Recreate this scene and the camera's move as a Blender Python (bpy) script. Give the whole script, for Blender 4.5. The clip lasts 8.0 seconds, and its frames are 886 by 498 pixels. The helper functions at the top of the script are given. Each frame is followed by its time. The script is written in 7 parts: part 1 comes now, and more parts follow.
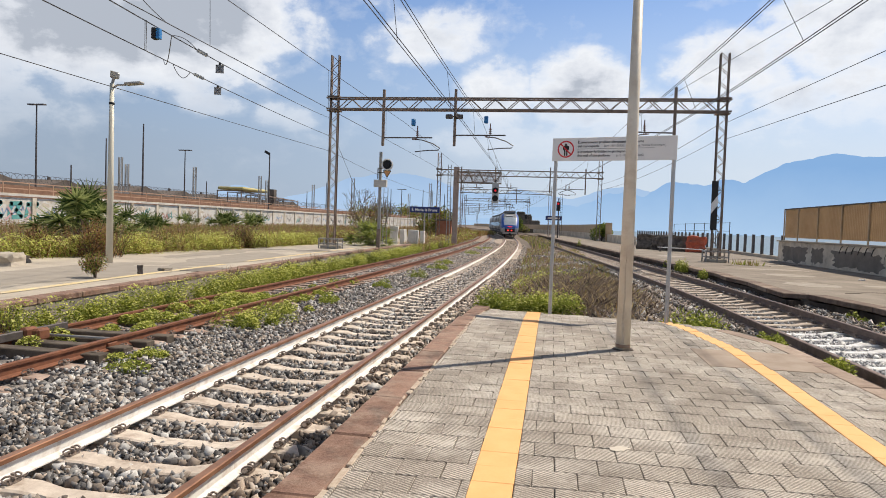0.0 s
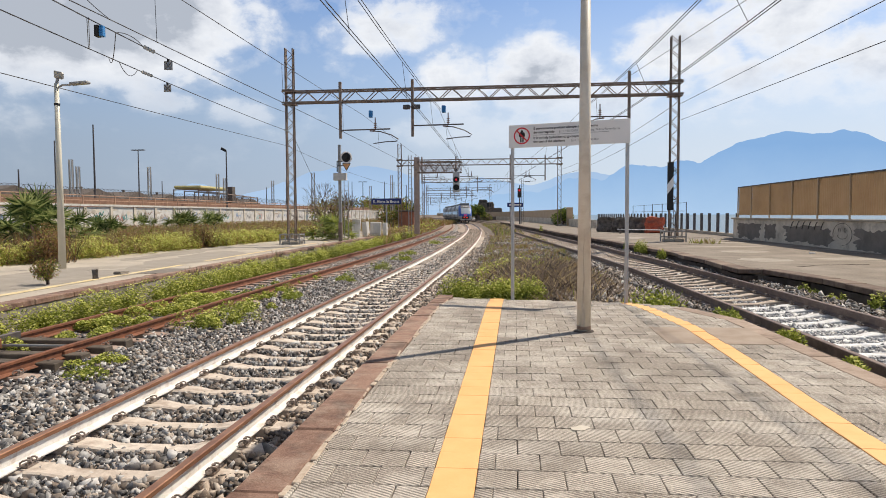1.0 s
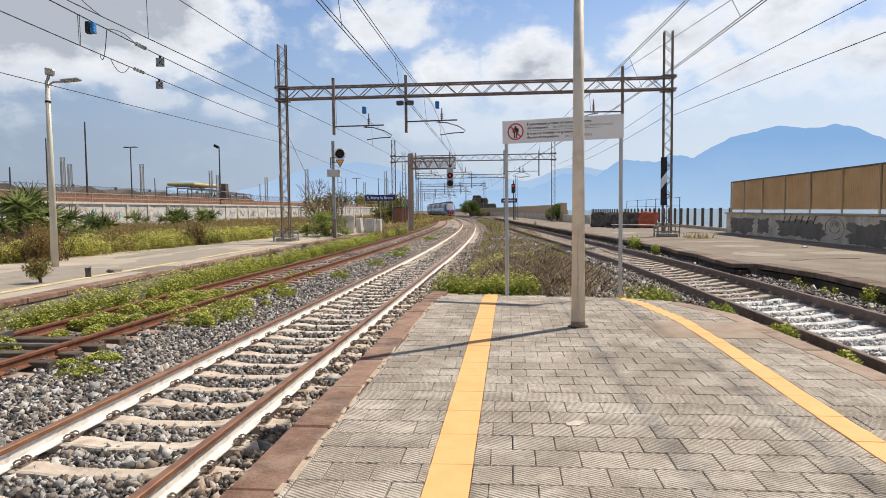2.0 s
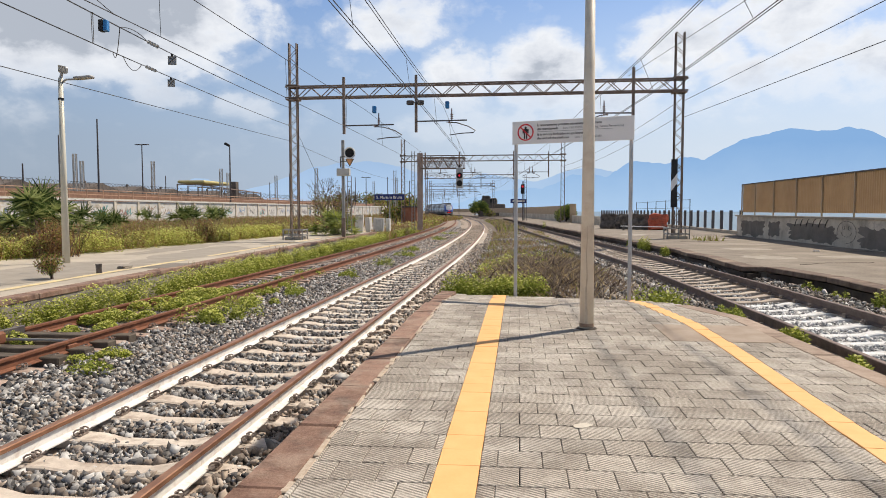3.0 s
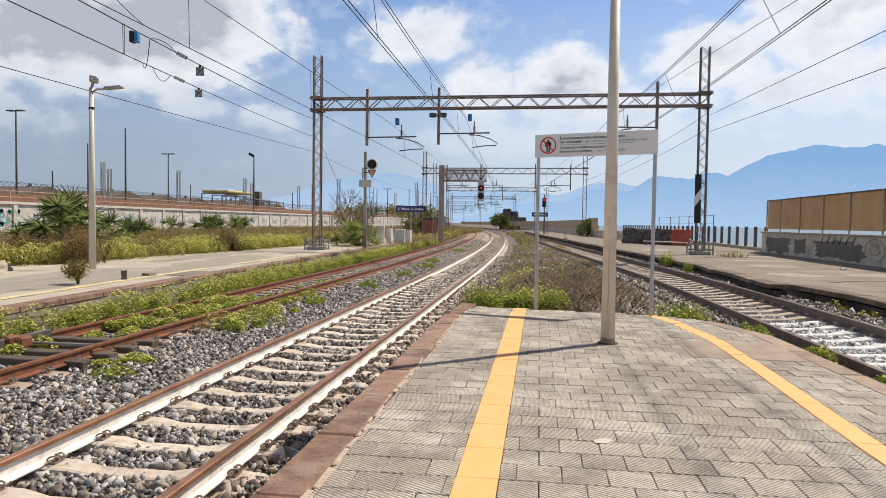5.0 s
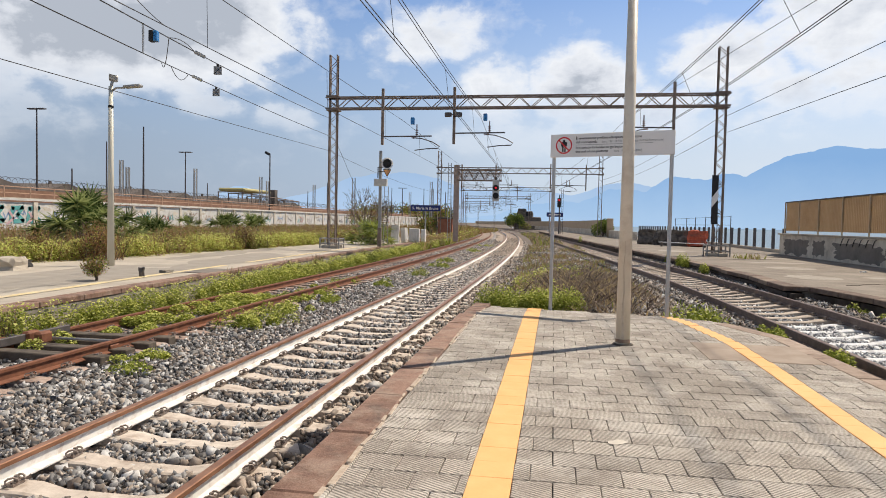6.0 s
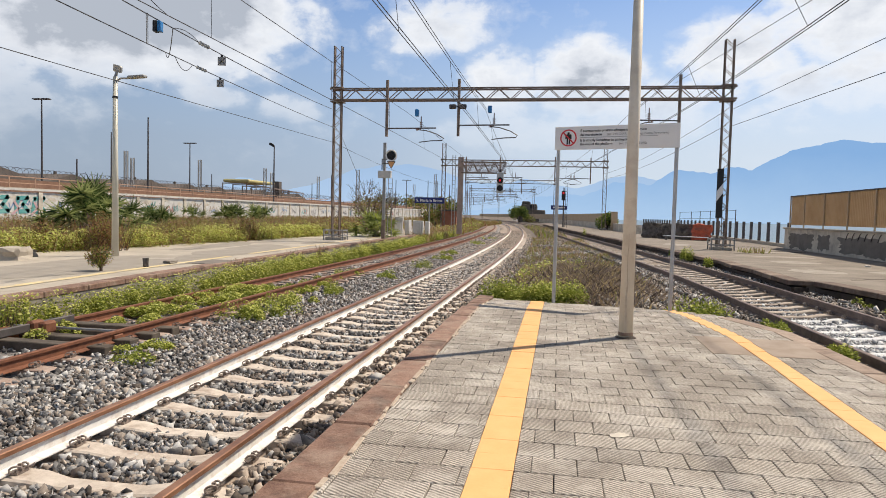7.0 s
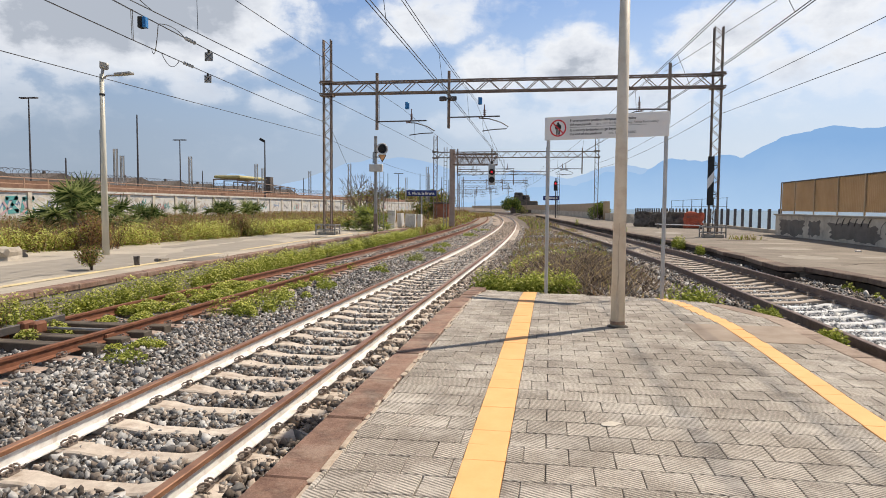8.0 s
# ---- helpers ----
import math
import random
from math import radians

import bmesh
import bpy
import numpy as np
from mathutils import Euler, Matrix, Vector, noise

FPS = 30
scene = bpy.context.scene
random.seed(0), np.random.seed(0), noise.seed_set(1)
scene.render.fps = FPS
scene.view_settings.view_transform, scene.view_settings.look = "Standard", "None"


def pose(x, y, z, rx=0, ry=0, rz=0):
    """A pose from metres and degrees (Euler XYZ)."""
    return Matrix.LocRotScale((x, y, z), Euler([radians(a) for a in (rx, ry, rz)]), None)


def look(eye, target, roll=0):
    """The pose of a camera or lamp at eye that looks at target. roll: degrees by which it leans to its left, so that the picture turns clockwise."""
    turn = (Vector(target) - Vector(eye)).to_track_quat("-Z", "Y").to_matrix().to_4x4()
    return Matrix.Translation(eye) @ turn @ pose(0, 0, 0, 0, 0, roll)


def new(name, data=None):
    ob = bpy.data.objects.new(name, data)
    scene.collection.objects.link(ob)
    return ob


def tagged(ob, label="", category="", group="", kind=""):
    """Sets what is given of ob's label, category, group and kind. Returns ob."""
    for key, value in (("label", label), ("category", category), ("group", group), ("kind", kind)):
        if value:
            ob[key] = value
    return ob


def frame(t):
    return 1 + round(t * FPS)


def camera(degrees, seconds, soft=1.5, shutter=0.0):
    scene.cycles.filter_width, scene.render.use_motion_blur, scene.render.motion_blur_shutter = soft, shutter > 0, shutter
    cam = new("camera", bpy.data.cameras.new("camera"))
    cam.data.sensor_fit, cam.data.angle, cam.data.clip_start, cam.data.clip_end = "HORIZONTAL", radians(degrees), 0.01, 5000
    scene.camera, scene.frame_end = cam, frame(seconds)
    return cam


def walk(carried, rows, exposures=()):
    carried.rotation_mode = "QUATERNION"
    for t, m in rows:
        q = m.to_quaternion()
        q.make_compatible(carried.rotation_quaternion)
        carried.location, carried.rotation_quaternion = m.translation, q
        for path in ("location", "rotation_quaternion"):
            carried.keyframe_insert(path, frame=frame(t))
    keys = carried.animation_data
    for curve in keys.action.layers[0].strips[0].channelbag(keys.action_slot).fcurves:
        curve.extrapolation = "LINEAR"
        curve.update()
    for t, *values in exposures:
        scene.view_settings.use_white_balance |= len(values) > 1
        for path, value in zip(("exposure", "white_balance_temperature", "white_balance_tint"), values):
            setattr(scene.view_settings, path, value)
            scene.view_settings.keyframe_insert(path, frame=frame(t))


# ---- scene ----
cam = camera(66.69, 8.0, soft=0.9)
PATH = [
    (0, pose(-0.057, 0.010, 1.526, 87.848, -2.000, 9.276)),
    (0.5, pose(-0.022, 0.002, 1.519, 87.559, -0.798, 7.521)),
    (1, pose(0.000, 0.000, 1.524, 87.074, 0.289, 6.127)),
    (1.5, pose(0.000, -0.000, 1.527, 86.801, 0.651, 5.630)),
    (1.7, pose(0.0, 0.0, 1.527, 86.735, 0.62, 5.63)),
    (2.8, pose(-0.002, 0.002, 1.531, 86.71, 0.22, 5.87)),
    (3, pose(-0.002, 0.002, 1.532, 86.722, 0.030, 6.390)),
    (3.5, pose(-0.001, 0.004, 1.529, 87.136, -0.334, 7.402)),
    (4, pose(-0.014, 0.002, 1.526, 87.615, -0.623, 7.883)),
    (4.5, pose(-0.009, -0.001, 1.525, 87.759, -0.746, 8.073)),
    (4.7, pose(-0.009, -0.001, 1.524, 87.76, -0.75, 8.08)),
    (5.8, pose(-0.016, -0.008, 1.522, 87.705, -1.05, 9.04)),
    (6, pose(-0.016, -0.009, 1.522, 87.690, -1.160, 9.396)),
    (6.5, pose(-0.016, -0.000, 1.522, 87.569, -1.254, 9.860)),
    (7, pose(-0.009, 0.001, 1.519, 87.033, -1.453, 9.739)),
    (7.5, pose(-0.013, 0.017, 1.506, 86.464, -1.318, 9.424)),
    (8, pose(0.021, 0.015, 1.518, 86.413, -0.424, 9.120)),
]
walk(cam, PATH)

# ---- world, sun ----
SUN_EL, SUN_AZ = radians(55), math.atan2(0.76, 0.65)   # azimuth clockwise from +y
scene.view_settings.exposure = 0.0
sun = new("sun", bpy.data.lights.new("sun", "SUN"))
sun.data.energy, sun.data.angle, sun.data.color = 5.0, radians(0.7), (1.0, 0.89, 0.745)
sun.matrix_world = look((math.sin(SUN_AZ) * math.cos(SUN_EL), math.cos(SUN_AZ) * math.cos(SUN_EL), math.sin(SUN_EL)), (0, 0, 0))


def node(nt, kind, **values):
    n = nt.nodes.new(kind)
    for k, v in values.items():
        n.inputs[k.replace("_", " ")].default_value = v
    return n


def calc(nt, op, a, b=None, clamp=False):
    n = nt.nodes.new("ShaderNodeMath")
    n.operation, n.use_clamp = op, clamp
    for i, v in enumerate((a, b)):
        if v is None:
            continue
        if isinstance(v, (int, float)):
            n.inputs[i].default_value = v
        else:
            nt.links.new(v, n.inputs[i])
    return n.outputs[0]


def ramp(nt, fac, stops):
    n = nt.nodes.new("ShaderNodeValToRGB")
    while len(n.color_ramp.elements) < len(stops):
        n.color_ramp.elements.new(0.5)
    for e, (p, c) in zip(n.color_ramp.elements, stops):
        e.position, e.color = p, (*c, 1) if len(c) == 3 else c
    nt.links.new(fac, n.inputs[0])
    return n.outputs[0]


def blend(nt, fac, a, b, mode="MIX"):
    n = nt.nodes.new("ShaderNodeMix")
    n.data_type, n.blend_type = "RGBA", mode
    for sock, v in ((n.inputs[0], fac), (n.inputs[6], a), (n.inputs[7], b)):
        if isinstance(v, (int, float)):
            sock.default_value = v
        elif isinstance(v, tuple):
            sock.default_value = (*v, 1)
        else:
            nt.links.new(v, sock)
    return n.outputs[2]


def sky_direction(az, el):
    return Vector((math.sin(radians(az)) * math.cos(radians(el)), math.cos(radians(az)) * math.cos(radians(el)), math.sin(radians(el))))


def make_world():
    w = bpy.data.worlds.new("sky")
    scene.world = w
    w.use_nodes = True
    nt = w.node_tree
    nt.nodes.clear()
    sky = nt.nodes.new("ShaderNodeTexSky")
    sky.sky_type, sky.sun_disc = "NISHITA", False
    sky.sun_elevation, sky.sun_rotation = SUN_EL, SUN_AZ
    sky.air_density, sky.dust_density, sky.ozone_density = 1.0, 0.7, 1.5
    co = nt.nodes.new("ShaderNodeTexCoord").outputs["Generated"]
    sep = nt.nodes.new("ShaderNodeSeparateXYZ")
    nt.links.new(co, sep.inputs[0])
    # compass bearing and height above the horizon, in degrees
    az = calc(nt, "MULTIPLY", calc(nt, "ARCTAN2", sep.outputs[0], sep.outputs[1]), 57.2958)
    el = calc(nt, "MULTIPLY", calc(nt, "ARCSINE", sep.outputs[2]), 57.2958)

    def cloud_noise(wide, tall, shift, detail, rough):
        comb = nt.nodes.new("ShaderNodeCombineXYZ")
        nt.links.new(calc(nt, "DIVIDE", az, wide), comb.inputs[0])
        nt.links.new(calc(nt, "DIVIDE", el, tall), comb.inputs[1])
        comb.inputs[2].default_value = shift
        n = node(nt, "ShaderNodeTexNoise", Scale=1.0, Detail=detail, Roughness=rough, Distortion=0.15)
        nt.links.new(comb.outputs[0], n.inputs["Vector"])
        return n.outputs[0]
    big, puffs = cloud_noise(9.0, 4.6, 3.7, 9.0, 0.56), cloud_noise(2.6, 1.9, 8.1, 8.0, 0.58)
    # banks of cloud: bearing, height, half width, half height, thickness
    banks = [(-35, 15.5, 16.5, 7.4, .56), (-46, 9, 12, 5, .16), (-29, 8.8, 4.5, 1.4, .22), (-22.5, 8.4, 3.6, 1.4, .22), (-10.5, 15.6, 7.0, 3.0, .25), (-17, 17, 4, 1.6, .16),
             (-4.8, 10.9, 4.6, 3.5, .36), (1.6, 11.3, 6.2, 3.8, .42), (7, 8.8, 7, 3.2, .26), (-2, 7.2, 10, 2.4, .18), (13, 13.2, 6.0, 3.4, .30), (20.5, 15.2, 7, 4.0, .32), (26, 10.5, 9, 4.2, .26), (17, 9.0, 8, 3.0, .20),
             (48, 15, 14, 8, .26), (-70, 18, 20, 9, .30), (100, 22, 24, 10, .2), (-120, 20, 25, 10, .25), (175, 25, 25, 10, .25)]
    total = None
    for b_az, b_el, wide, tall, thick in banks:
        du = calc(nt, "DIVIDE", calc(nt, "SUBTRACT", az, b_az), wide)
        dv = calc(nt, "DIVIDE", calc(nt, "SUBTRACT", el, b_el), tall)
        d2 = calc(nt, "ADD", calc(nt, "MULTIPLY", du, du), calc(nt, "MULTIPLY", dv, dv))
        v = calc(nt, "MULTIPLY", calc(nt, "SUBTRACT", 1.0, d2, clamp=True), thick)
        total = v if total is None else calc(nt, "MAXIMUM", total, v)
    dens = calc(nt, "ADD", calc(nt, "ADD", calc(nt, "MULTIPLY", big, 0.55), calc(nt, "MULTIPLY", puffs, 0.45)), total)
    cover = ramp(nt, dens, [(0.52, (0, 0, 0)), (0.60, (0.22,) * 3), (0.67, (0.72,) * 3), (0.76, (0.97,) * 3)])
    # low clouds dissolve into the haze
    soft = ramp(nt, calc(nt, "DIVIDE", el, 20.0), [(0.12, (0.1,) * 3), (0.38, (0.45,) * 3), (0.55, (1, 1, 1))])
    cover = calc(nt, "MULTIPLY", cover, soft)
    lumps = calc(nt, "ADD", dens, calc(nt, "MULTIPLY", calc(nt, "SUBTRACT", cloud_noise(5.5, 2.8, 1.3, 7.0, 0.58), 0.5), 0.42))
    white = ramp(nt, lumps, [(0.73, (0.90, 0.92, 0.955)), (0.87, (0.72, 0.75, 0.81)), (0.97, (0.47, 0.51, 0.58))])
    dim = nt.nodes.new("ShaderNodeVectorMath")
    dim.operation = "SCALE"
    dim.inputs["Scale"].default_value = SKY
    nt.links.new(sky.outputs[0], dim.inputs[0])
    tint = blend(nt, 1.0, dim.outputs[0], (0.90, 1.0, 1.16), "MULTIPLY")
    # haze over the horizon, brighter towards the sun
    low = ramp(nt, calc(nt, "DIVIDE", el, 20.0), [(0.0, (0.95,) * 3), (0.28, (0.85,) * 3), (0.62, (0.38,) * 3), (0.95, (0.0,) * 3)])
    haze = ramp(nt, calc(nt, "ADD", calc(nt, "DIVIDE", az, 80.0), 0.5), [(0.05, (0.34, 0.41, 0.52)), (0.30, (0.42, 0.51, 0.65)), (0.50, (0.62, 0.70, 0.81)), (0.85, (0.70, 0.77, 0.87))])
    milky = blend(nt, low, tint, haze)
    # grey added over the unseen upper sky to weaken its blue fill light
    overhead_dim = ramp(nt, calc(nt, "DIVIDE", el, 60.0), [(0.34, (0, 0, 0)), (0.58, (0.78,) * 3)])
    milky = blend(nt, overhead_dim, milky, (0.165, 0.178, 0.20))
    col = blend(nt, cover, milky, white)
    bg = nt.nodes.new("ShaderNodeBackground")
    bg.inputs[1].default_value = 1.0
    nt.links.new(col, bg.inputs[0])
    out = nt.nodes.new("ShaderNodeOutputWorld")
    nt.links.new(bg.outputs[0], out.inputs[0])


SKY = 0.115
make_world()

# ---- materials ----
MATS = {}


def material(name, stops, scale=8.0, rough=0.8, bump=0.3, metal=0.0, fine=60.0, spread=0.25, island=False, each=0.0, dist=0.01, glow=None, spec=0.5, stain=None, thin=0.0, ribs=0.0, bloom=None):
    """A surface with a coarse and a fine noise over a colour ramp; each: tone from piece to piece; stain: (colour, amount, scale)."""
    if name in MATS:
        return MATS[name]
    m = bpy.data.materials.new(name)
    m.use_nodes = True
    nt = m.node_tree
    b = nt.nodes["Principled BSDF"]
    geo = nt.nodes.new("ShaderNodeNewGeometry")
    pos = geo.outputs["Position"]
    a = node(nt, "ShaderNodeTexNoise", Scale=scale, Detail=6.0, Roughness=0.6)
    c = node(nt, "ShaderNodeTexNoise", Scale=fine, Detail=4.0, Roughness=0.65)
    nt.links.new(pos, a.inputs["Vector"])
    nt.links.new(pos, c.inputs["Vector"])
    fac = calc(nt, "ADD", calc(nt, "MULTIPLY", a.outputs[0], 1 - spread), calc(nt, "MULTIPLY", c.outputs[0], spread))
    if island or each:
        rnd = geo.outputs["Random Per Island"] if island else nt.nodes.new("ShaderNodeObjectInfo").outputs["Random"]
        fac = calc(nt, "ADD", fac, calc(nt, "MULTIPLY", calc(nt, "SUBTRACT", rnd, 0.5), each or 0.6))
    col = ramp(nt, fac, stops)
    if stain:
        s = node(nt, "ShaderNodeTexNoise", Scale=stain[2], Detail=7.0, Roughness=0.65, Distortion=0.4)
        nt.links.new(pos, s.inputs["Vector"])
        mask = ramp(nt, s.outputs[0], [(0.50, (0, 0, 0)), (0.66, (stain[1],) * 3)])
        col = blend(nt, mask, col, stain[0])
    if bloom:
        s = node(nt, "ShaderNodeTexNoise", Scale=bloom[2], Detail=8.0, Roughness=0.7)
        nt.links.new(pos, s.inputs["Vector"])
        col = blend(nt, ramp(nt, s.outputs[0], [(0.46, (0, 0, 0)), (0.62, (bloom[1],) * 3)]), col, bloom[0])
    if ribs:
        turn = nt.nodes.new("ShaderNodeMapping")
        turn.inputs["Rotation"].default_value = (0, 0, radians(29))
        nt.links.new(pos, turn.inputs["Vector"])
        wv = node(nt, "ShaderNodeTexWave", Scale=11.5, Distortion=0.5, Detail=1.0)
        wv.wave_profile, wv.bands_direction = "SIN", "Y"
        nt.links.new(turn.outputs[0], wv.inputs["Vector"])
        worn = calc(nt, "MULTIPLY", ramp(nt, a.outputs[0], [(0.36, (0.35,) * 3), (0.52, (1, 1, 1))]), ribs)
        col = blend(nt, calc(nt, "MULTIPLY", wv.outputs["Fac"], worn), col, (0.085, 0.072, 0.06))
    nt.links.new(col, b.inputs["Base Color"])
    b.inputs["Roughness"].default_value, b.inputs["Metallic"].default_value = rough, metal
    b.inputs["Specular IOR Level"].default_value = spec
    if bump:
        bp = node(nt, "ShaderNodeBump", Strength=bump, Distance=dist)
        nt.links.new(fac, bp.inputs["Height"])
        nt.links.new(bp.outputs[0], b.inputs["Normal"])
    if glow:
        b.inputs["Emission Color"].default_value, b.inputs["Emission Strength"].default_value = (*glow[0], 1), glow[1]
    if thin:
        tr = nt.nodes.new("ShaderNodeBsdfTranslucent")
        nt.links.new(col, tr.inputs[0])
        mx = nt.nodes.new("ShaderNodeMixShader")
        mx.inputs[0].default_value = thin
        nt.links.new(b.outputs[0], mx.inputs[1])
        nt.links.new(tr.outputs[0], mx.inputs[2])
        nt.links.new(mx.outputs[0], nt.nodes["Material Output"].inputs[0])
        b.inputs["Specular IOR Level"].default_value = 0.2
    MATS[name] = m
    return m


def tones(lo, hi, a=0.30, b=0.70):
    return [(a, lo), (b, hi)]


GRAVEL = material("grey_ballast", [(0.25, (0.09, 0.08, 0.075)), (0.5, (0.25, 0.225, 0.205)), (0.75, (0.44, 0.41, 0.38))], 9, 0.9, 0.8, fine=34, spread=0.6, dist=0.03)
STONE = material("ballast_stone", [(0.05, (0.052, 0.050, 0.051)), (0.5, (0.195, 0.188, 0.184)), (0.95, (0.56, 0.545, 0.525))], 20, 0.85, 0.3, island=True, each=1.0)
STONE_BROWN = material("rusty_ballast_stone", [(0.08, (0.075, 0.06, 0.05)), (0.5, (0.22, 0.18, 0.15)), (0.95, (0.48, 0.41, 0.345))], 20, 0.9, 0.3, island=True, each=1.0)
STONE_TAN = material("dusty_tan_stone", [(0.1, (0.20, 0.155, 0.12)), (0.5, (0.40, 0.32, 0.26)), (0.95, (0.58, 0.49, 0.40))], 20, 0.95, 0.3, island=True, each=0.8)
STONE_WHITE = material("whitened_stone", [(0.1, (0.25, 0.25, 0.26)), (0.5, (0.52, 0.52, 0.52)), (0.95, (0.80, 0.80, 0.79))], 20, 0.85, 0.3, island=True, each=1.0)
EARTH = material("dry_earth", [(0.3, (0.075, 0.058, 0.045)), (0.5, (0.15, 0.12, 0.095)), (0.7, (0.25, 0.205, 0.165))], 0.9, 0.95, 0.6, fine=14, spread=0.4, dist=0.05)
GRAVEL_BROWN = material("brown_ballast", [(0.25, (0.17, 0.13, 0.10)), (0.5, (0.36, 0.285, 0.225)), (0.75, (0.52, 0.43, 0.35))], 9, 0.9, 0.8, fine=34, spread=0.6, dist=0.03)
SLEEPER_FAR = material("brown_stained_sleeper", tones((0.30, 0.225, 0.175), (0.46, 0.375, 0.31)), 3, 0.9, 0.3)
SLEEPER = material("sleeper_concrete", tones((0.46, 0.385, 0.32), (0.72, 0.64, 0.55)), 7, 0.85, 0.35, each=0.12, stain=((0.22, 0.14, 0.09), 0.5, 5.0))
SLEEPER_TAN = material("tan_sleeper_concrete", tones((0.34, 0.275, 0.22), (0.58, 0.49, 0.405)), 5, 0.9, 0.35, each=0.15, stain=((0.20, 0.14, 0.10), 0.6, 3.0))
SLEEPER_LIMED = material("limed_sleeper", tones((0.58, 0.58, 0.58), (0.80, 0.80, 0.80)), 7, 0.85, 0.3, stain=((0.40, 0.36, 0.32), 0.5, 4.0))
SLEEPER_RED = material("rust_stained_concrete", tones((0.26, 0.17, 0.13), (0.45, 0.35, 0.29)), 7, 0.9, 0.35, each=0.15)
RUST = material("rusted_rail", tones((0.10, 0.035, 0.018), (0.27, 0.105, 0.05)), 6, 0.75, 0.25, metal=0.0, fine=90)
RAIL_TOP = material("brown_rail_head", tones((0.19, 0.085, 0.045), (0.40, 0.21, 0.12)), 5, 0.42, 0.12, metal=0.35, fine=90)
RAIL_GREY = material("grey_brown_rail", tones((0.105, 0.072, 0.058), (0.24, 0.175, 0.145)), 6, 0.6, 0.2, metal=0.2, fine=80)
WHITE_PAINT = material("white_rail_paint", tones((0.70, 0.67, 0.62), (0.86, 0.84, 0.80)), 5, 0.6, 0.2, stain=((0.45, 0.33, 0.25), 0.5, 7.0))
PAVER = material("grey_paver", tones((0.19, 0.158, 0.128), (0.76, 0.68, 0.58), 0.36, 0.65), 9, 0.9, 0.9, fine=75, spread=0.62, each=0.09, ribs=0.88, stain=((0.20, 0.165, 0.135), 0.62, 1.9), bloom=((0.81, 0.75, 0.665), 0.62, 1.1))
JOINT = material("dark_joint_sand", tones((0.055, 0.05, 0.045), (0.13, 0.12, 0.105)), 14, 0.95, 0.4)
YELLOW = material("yellow_tactile_paint", tones((0.82, 0.42, 0.15), (0.89, 0.50, 0.20)), 4, 0.7, 0.2, each=0.1, fine=50)
KERB = material("brown_lava_kerb", tones((0.13, 0.068, 0.046), (0.36, 0.22, 0.16)), 5, 0.88, 0.9, each=0.22, fine=60, spread=0.5, stain=((0.075, 0.05, 0.04), 0.85, 2.6), bloom=((0.38, 0.29, 0.225), 0.55, 3.1))
KERB_EAST = material("dusty_brown_kerb", tones((0.22, 0.155, 0.115), (0.46, 0.36, 0.285)), 5, 0.9, 0.7, each=0.15, fine=60, spread=0.4, stain=((0.15, 0.095, 0.07), 0.6, 2.5))
KERB_DUST = material("dusty_kerb_stone", tones((0.12, 0.08, 0.06), (0.31, 0.235, 0.18)), 3, 0.9, 0.7, each=0.3, fine=40, stain=((0.07, 0.045, 0.035), 0.7, 1.5))
CONCRETE = material("worn_concrete", tones((0.36, 0.31, 0.25), (0.56, 0.50, 0.41)), 0.8, 0.9, 0.35, fine=18, spread=0.35, stain=((0.25, 0.22, 0.185), 0.6, 0.5))
CONCRETE_DARK = material("brown_worn_concrete", tones((0.145, 0.118, 0.095), (0.31, 0.265, 0.215)), 1.1, 0.95, 0.5, fine=16, spread=0.45, stain=((0.39, 0.345, 0.285), 0.45, 0.35))
OLD_FACE = material("stained_old_concrete", tones((0.17, 0.15, 0.125), (0.34, 0.30, 0.25)), 2.5, 0.95, 0.4, stain=((0.08, 0.07, 0.06), 0.7, 1.8))
DARK_FACE = material("dark_brown_surface", tones((0.035, 0.026, 0.02), (0.12, 0.092, 0.072)), 4, 0.9, 0.5)
STEEL = material("galvanised_steel", tones((0.27, 0.26, 0.25), (0.44, 0.43, 0.41)), 4, 0.55, 0.1, metal=0.5)
STEEL_RUSTY = material("weathered_steel", tones((0.16, 0.11, 0.082), (0.35, 0.275, 0.225)), 3, 0.75, 0.2, metal=0.2)
STEEL_DARK = material("dark_steel", tones((0.06, 0.055, 0.055), (0.14, 0.12, 0.115)), 4, 0.6, 0.15, metal=0.3)
WIRE = material("catenary_wire", tones((0.05, 0.05, 0.055), (0.11, 0.105, 0.10)), 6, 0.5, 0.0, metal=0.4)
POLE_PAINT = material("cream_pole_paint", tones((0.66, 0.58, 0.46), (0.80, 0.72, 0.59)), 2, 0.5, 0.1, stain=((0.46, 0.34, 0.23), 0.35, 3.5))
POST_GREY = material("grey_post_paint", tones((0.40, 0.40, 0.40), (0.55, 0.55, 0.54)), 4, 0.45, 0.05, metal=0.3)
SIGN_WHITE = material("white_sign_face", tones((0.80, 0.79, 0.77), (0.87, 0.86, 0.84)), 3, 0.5, 0.03)
INK = material("black_print", tones((0.015, 0.015, 0.017), (0.03, 0.03, 0.03)), 4, 0.6, 0.0)
INK_GREY = material("grey_print", tones((0.22, 0.22, 0.22), (0.30, 0.30, 0.30)), 4, 0.6, 0.0)
RED = material("red_print", tones((0.60, 0.02, 0.03), (0.72, 0.04, 0.05)), 4, 0.5, 0.0)
BLUE_SIGN = material("blue_sign_enamel", tones((0.012, 0.022, 0.13), (0.02, 0.04, 0.20)), 3, 0.4, 0.02)
BLUE_BOX = material("blue_plastic", tones((0.02, 0.16, 0.42), (0.03, 0.22, 0.52)), 4, 0.4, 0.05)
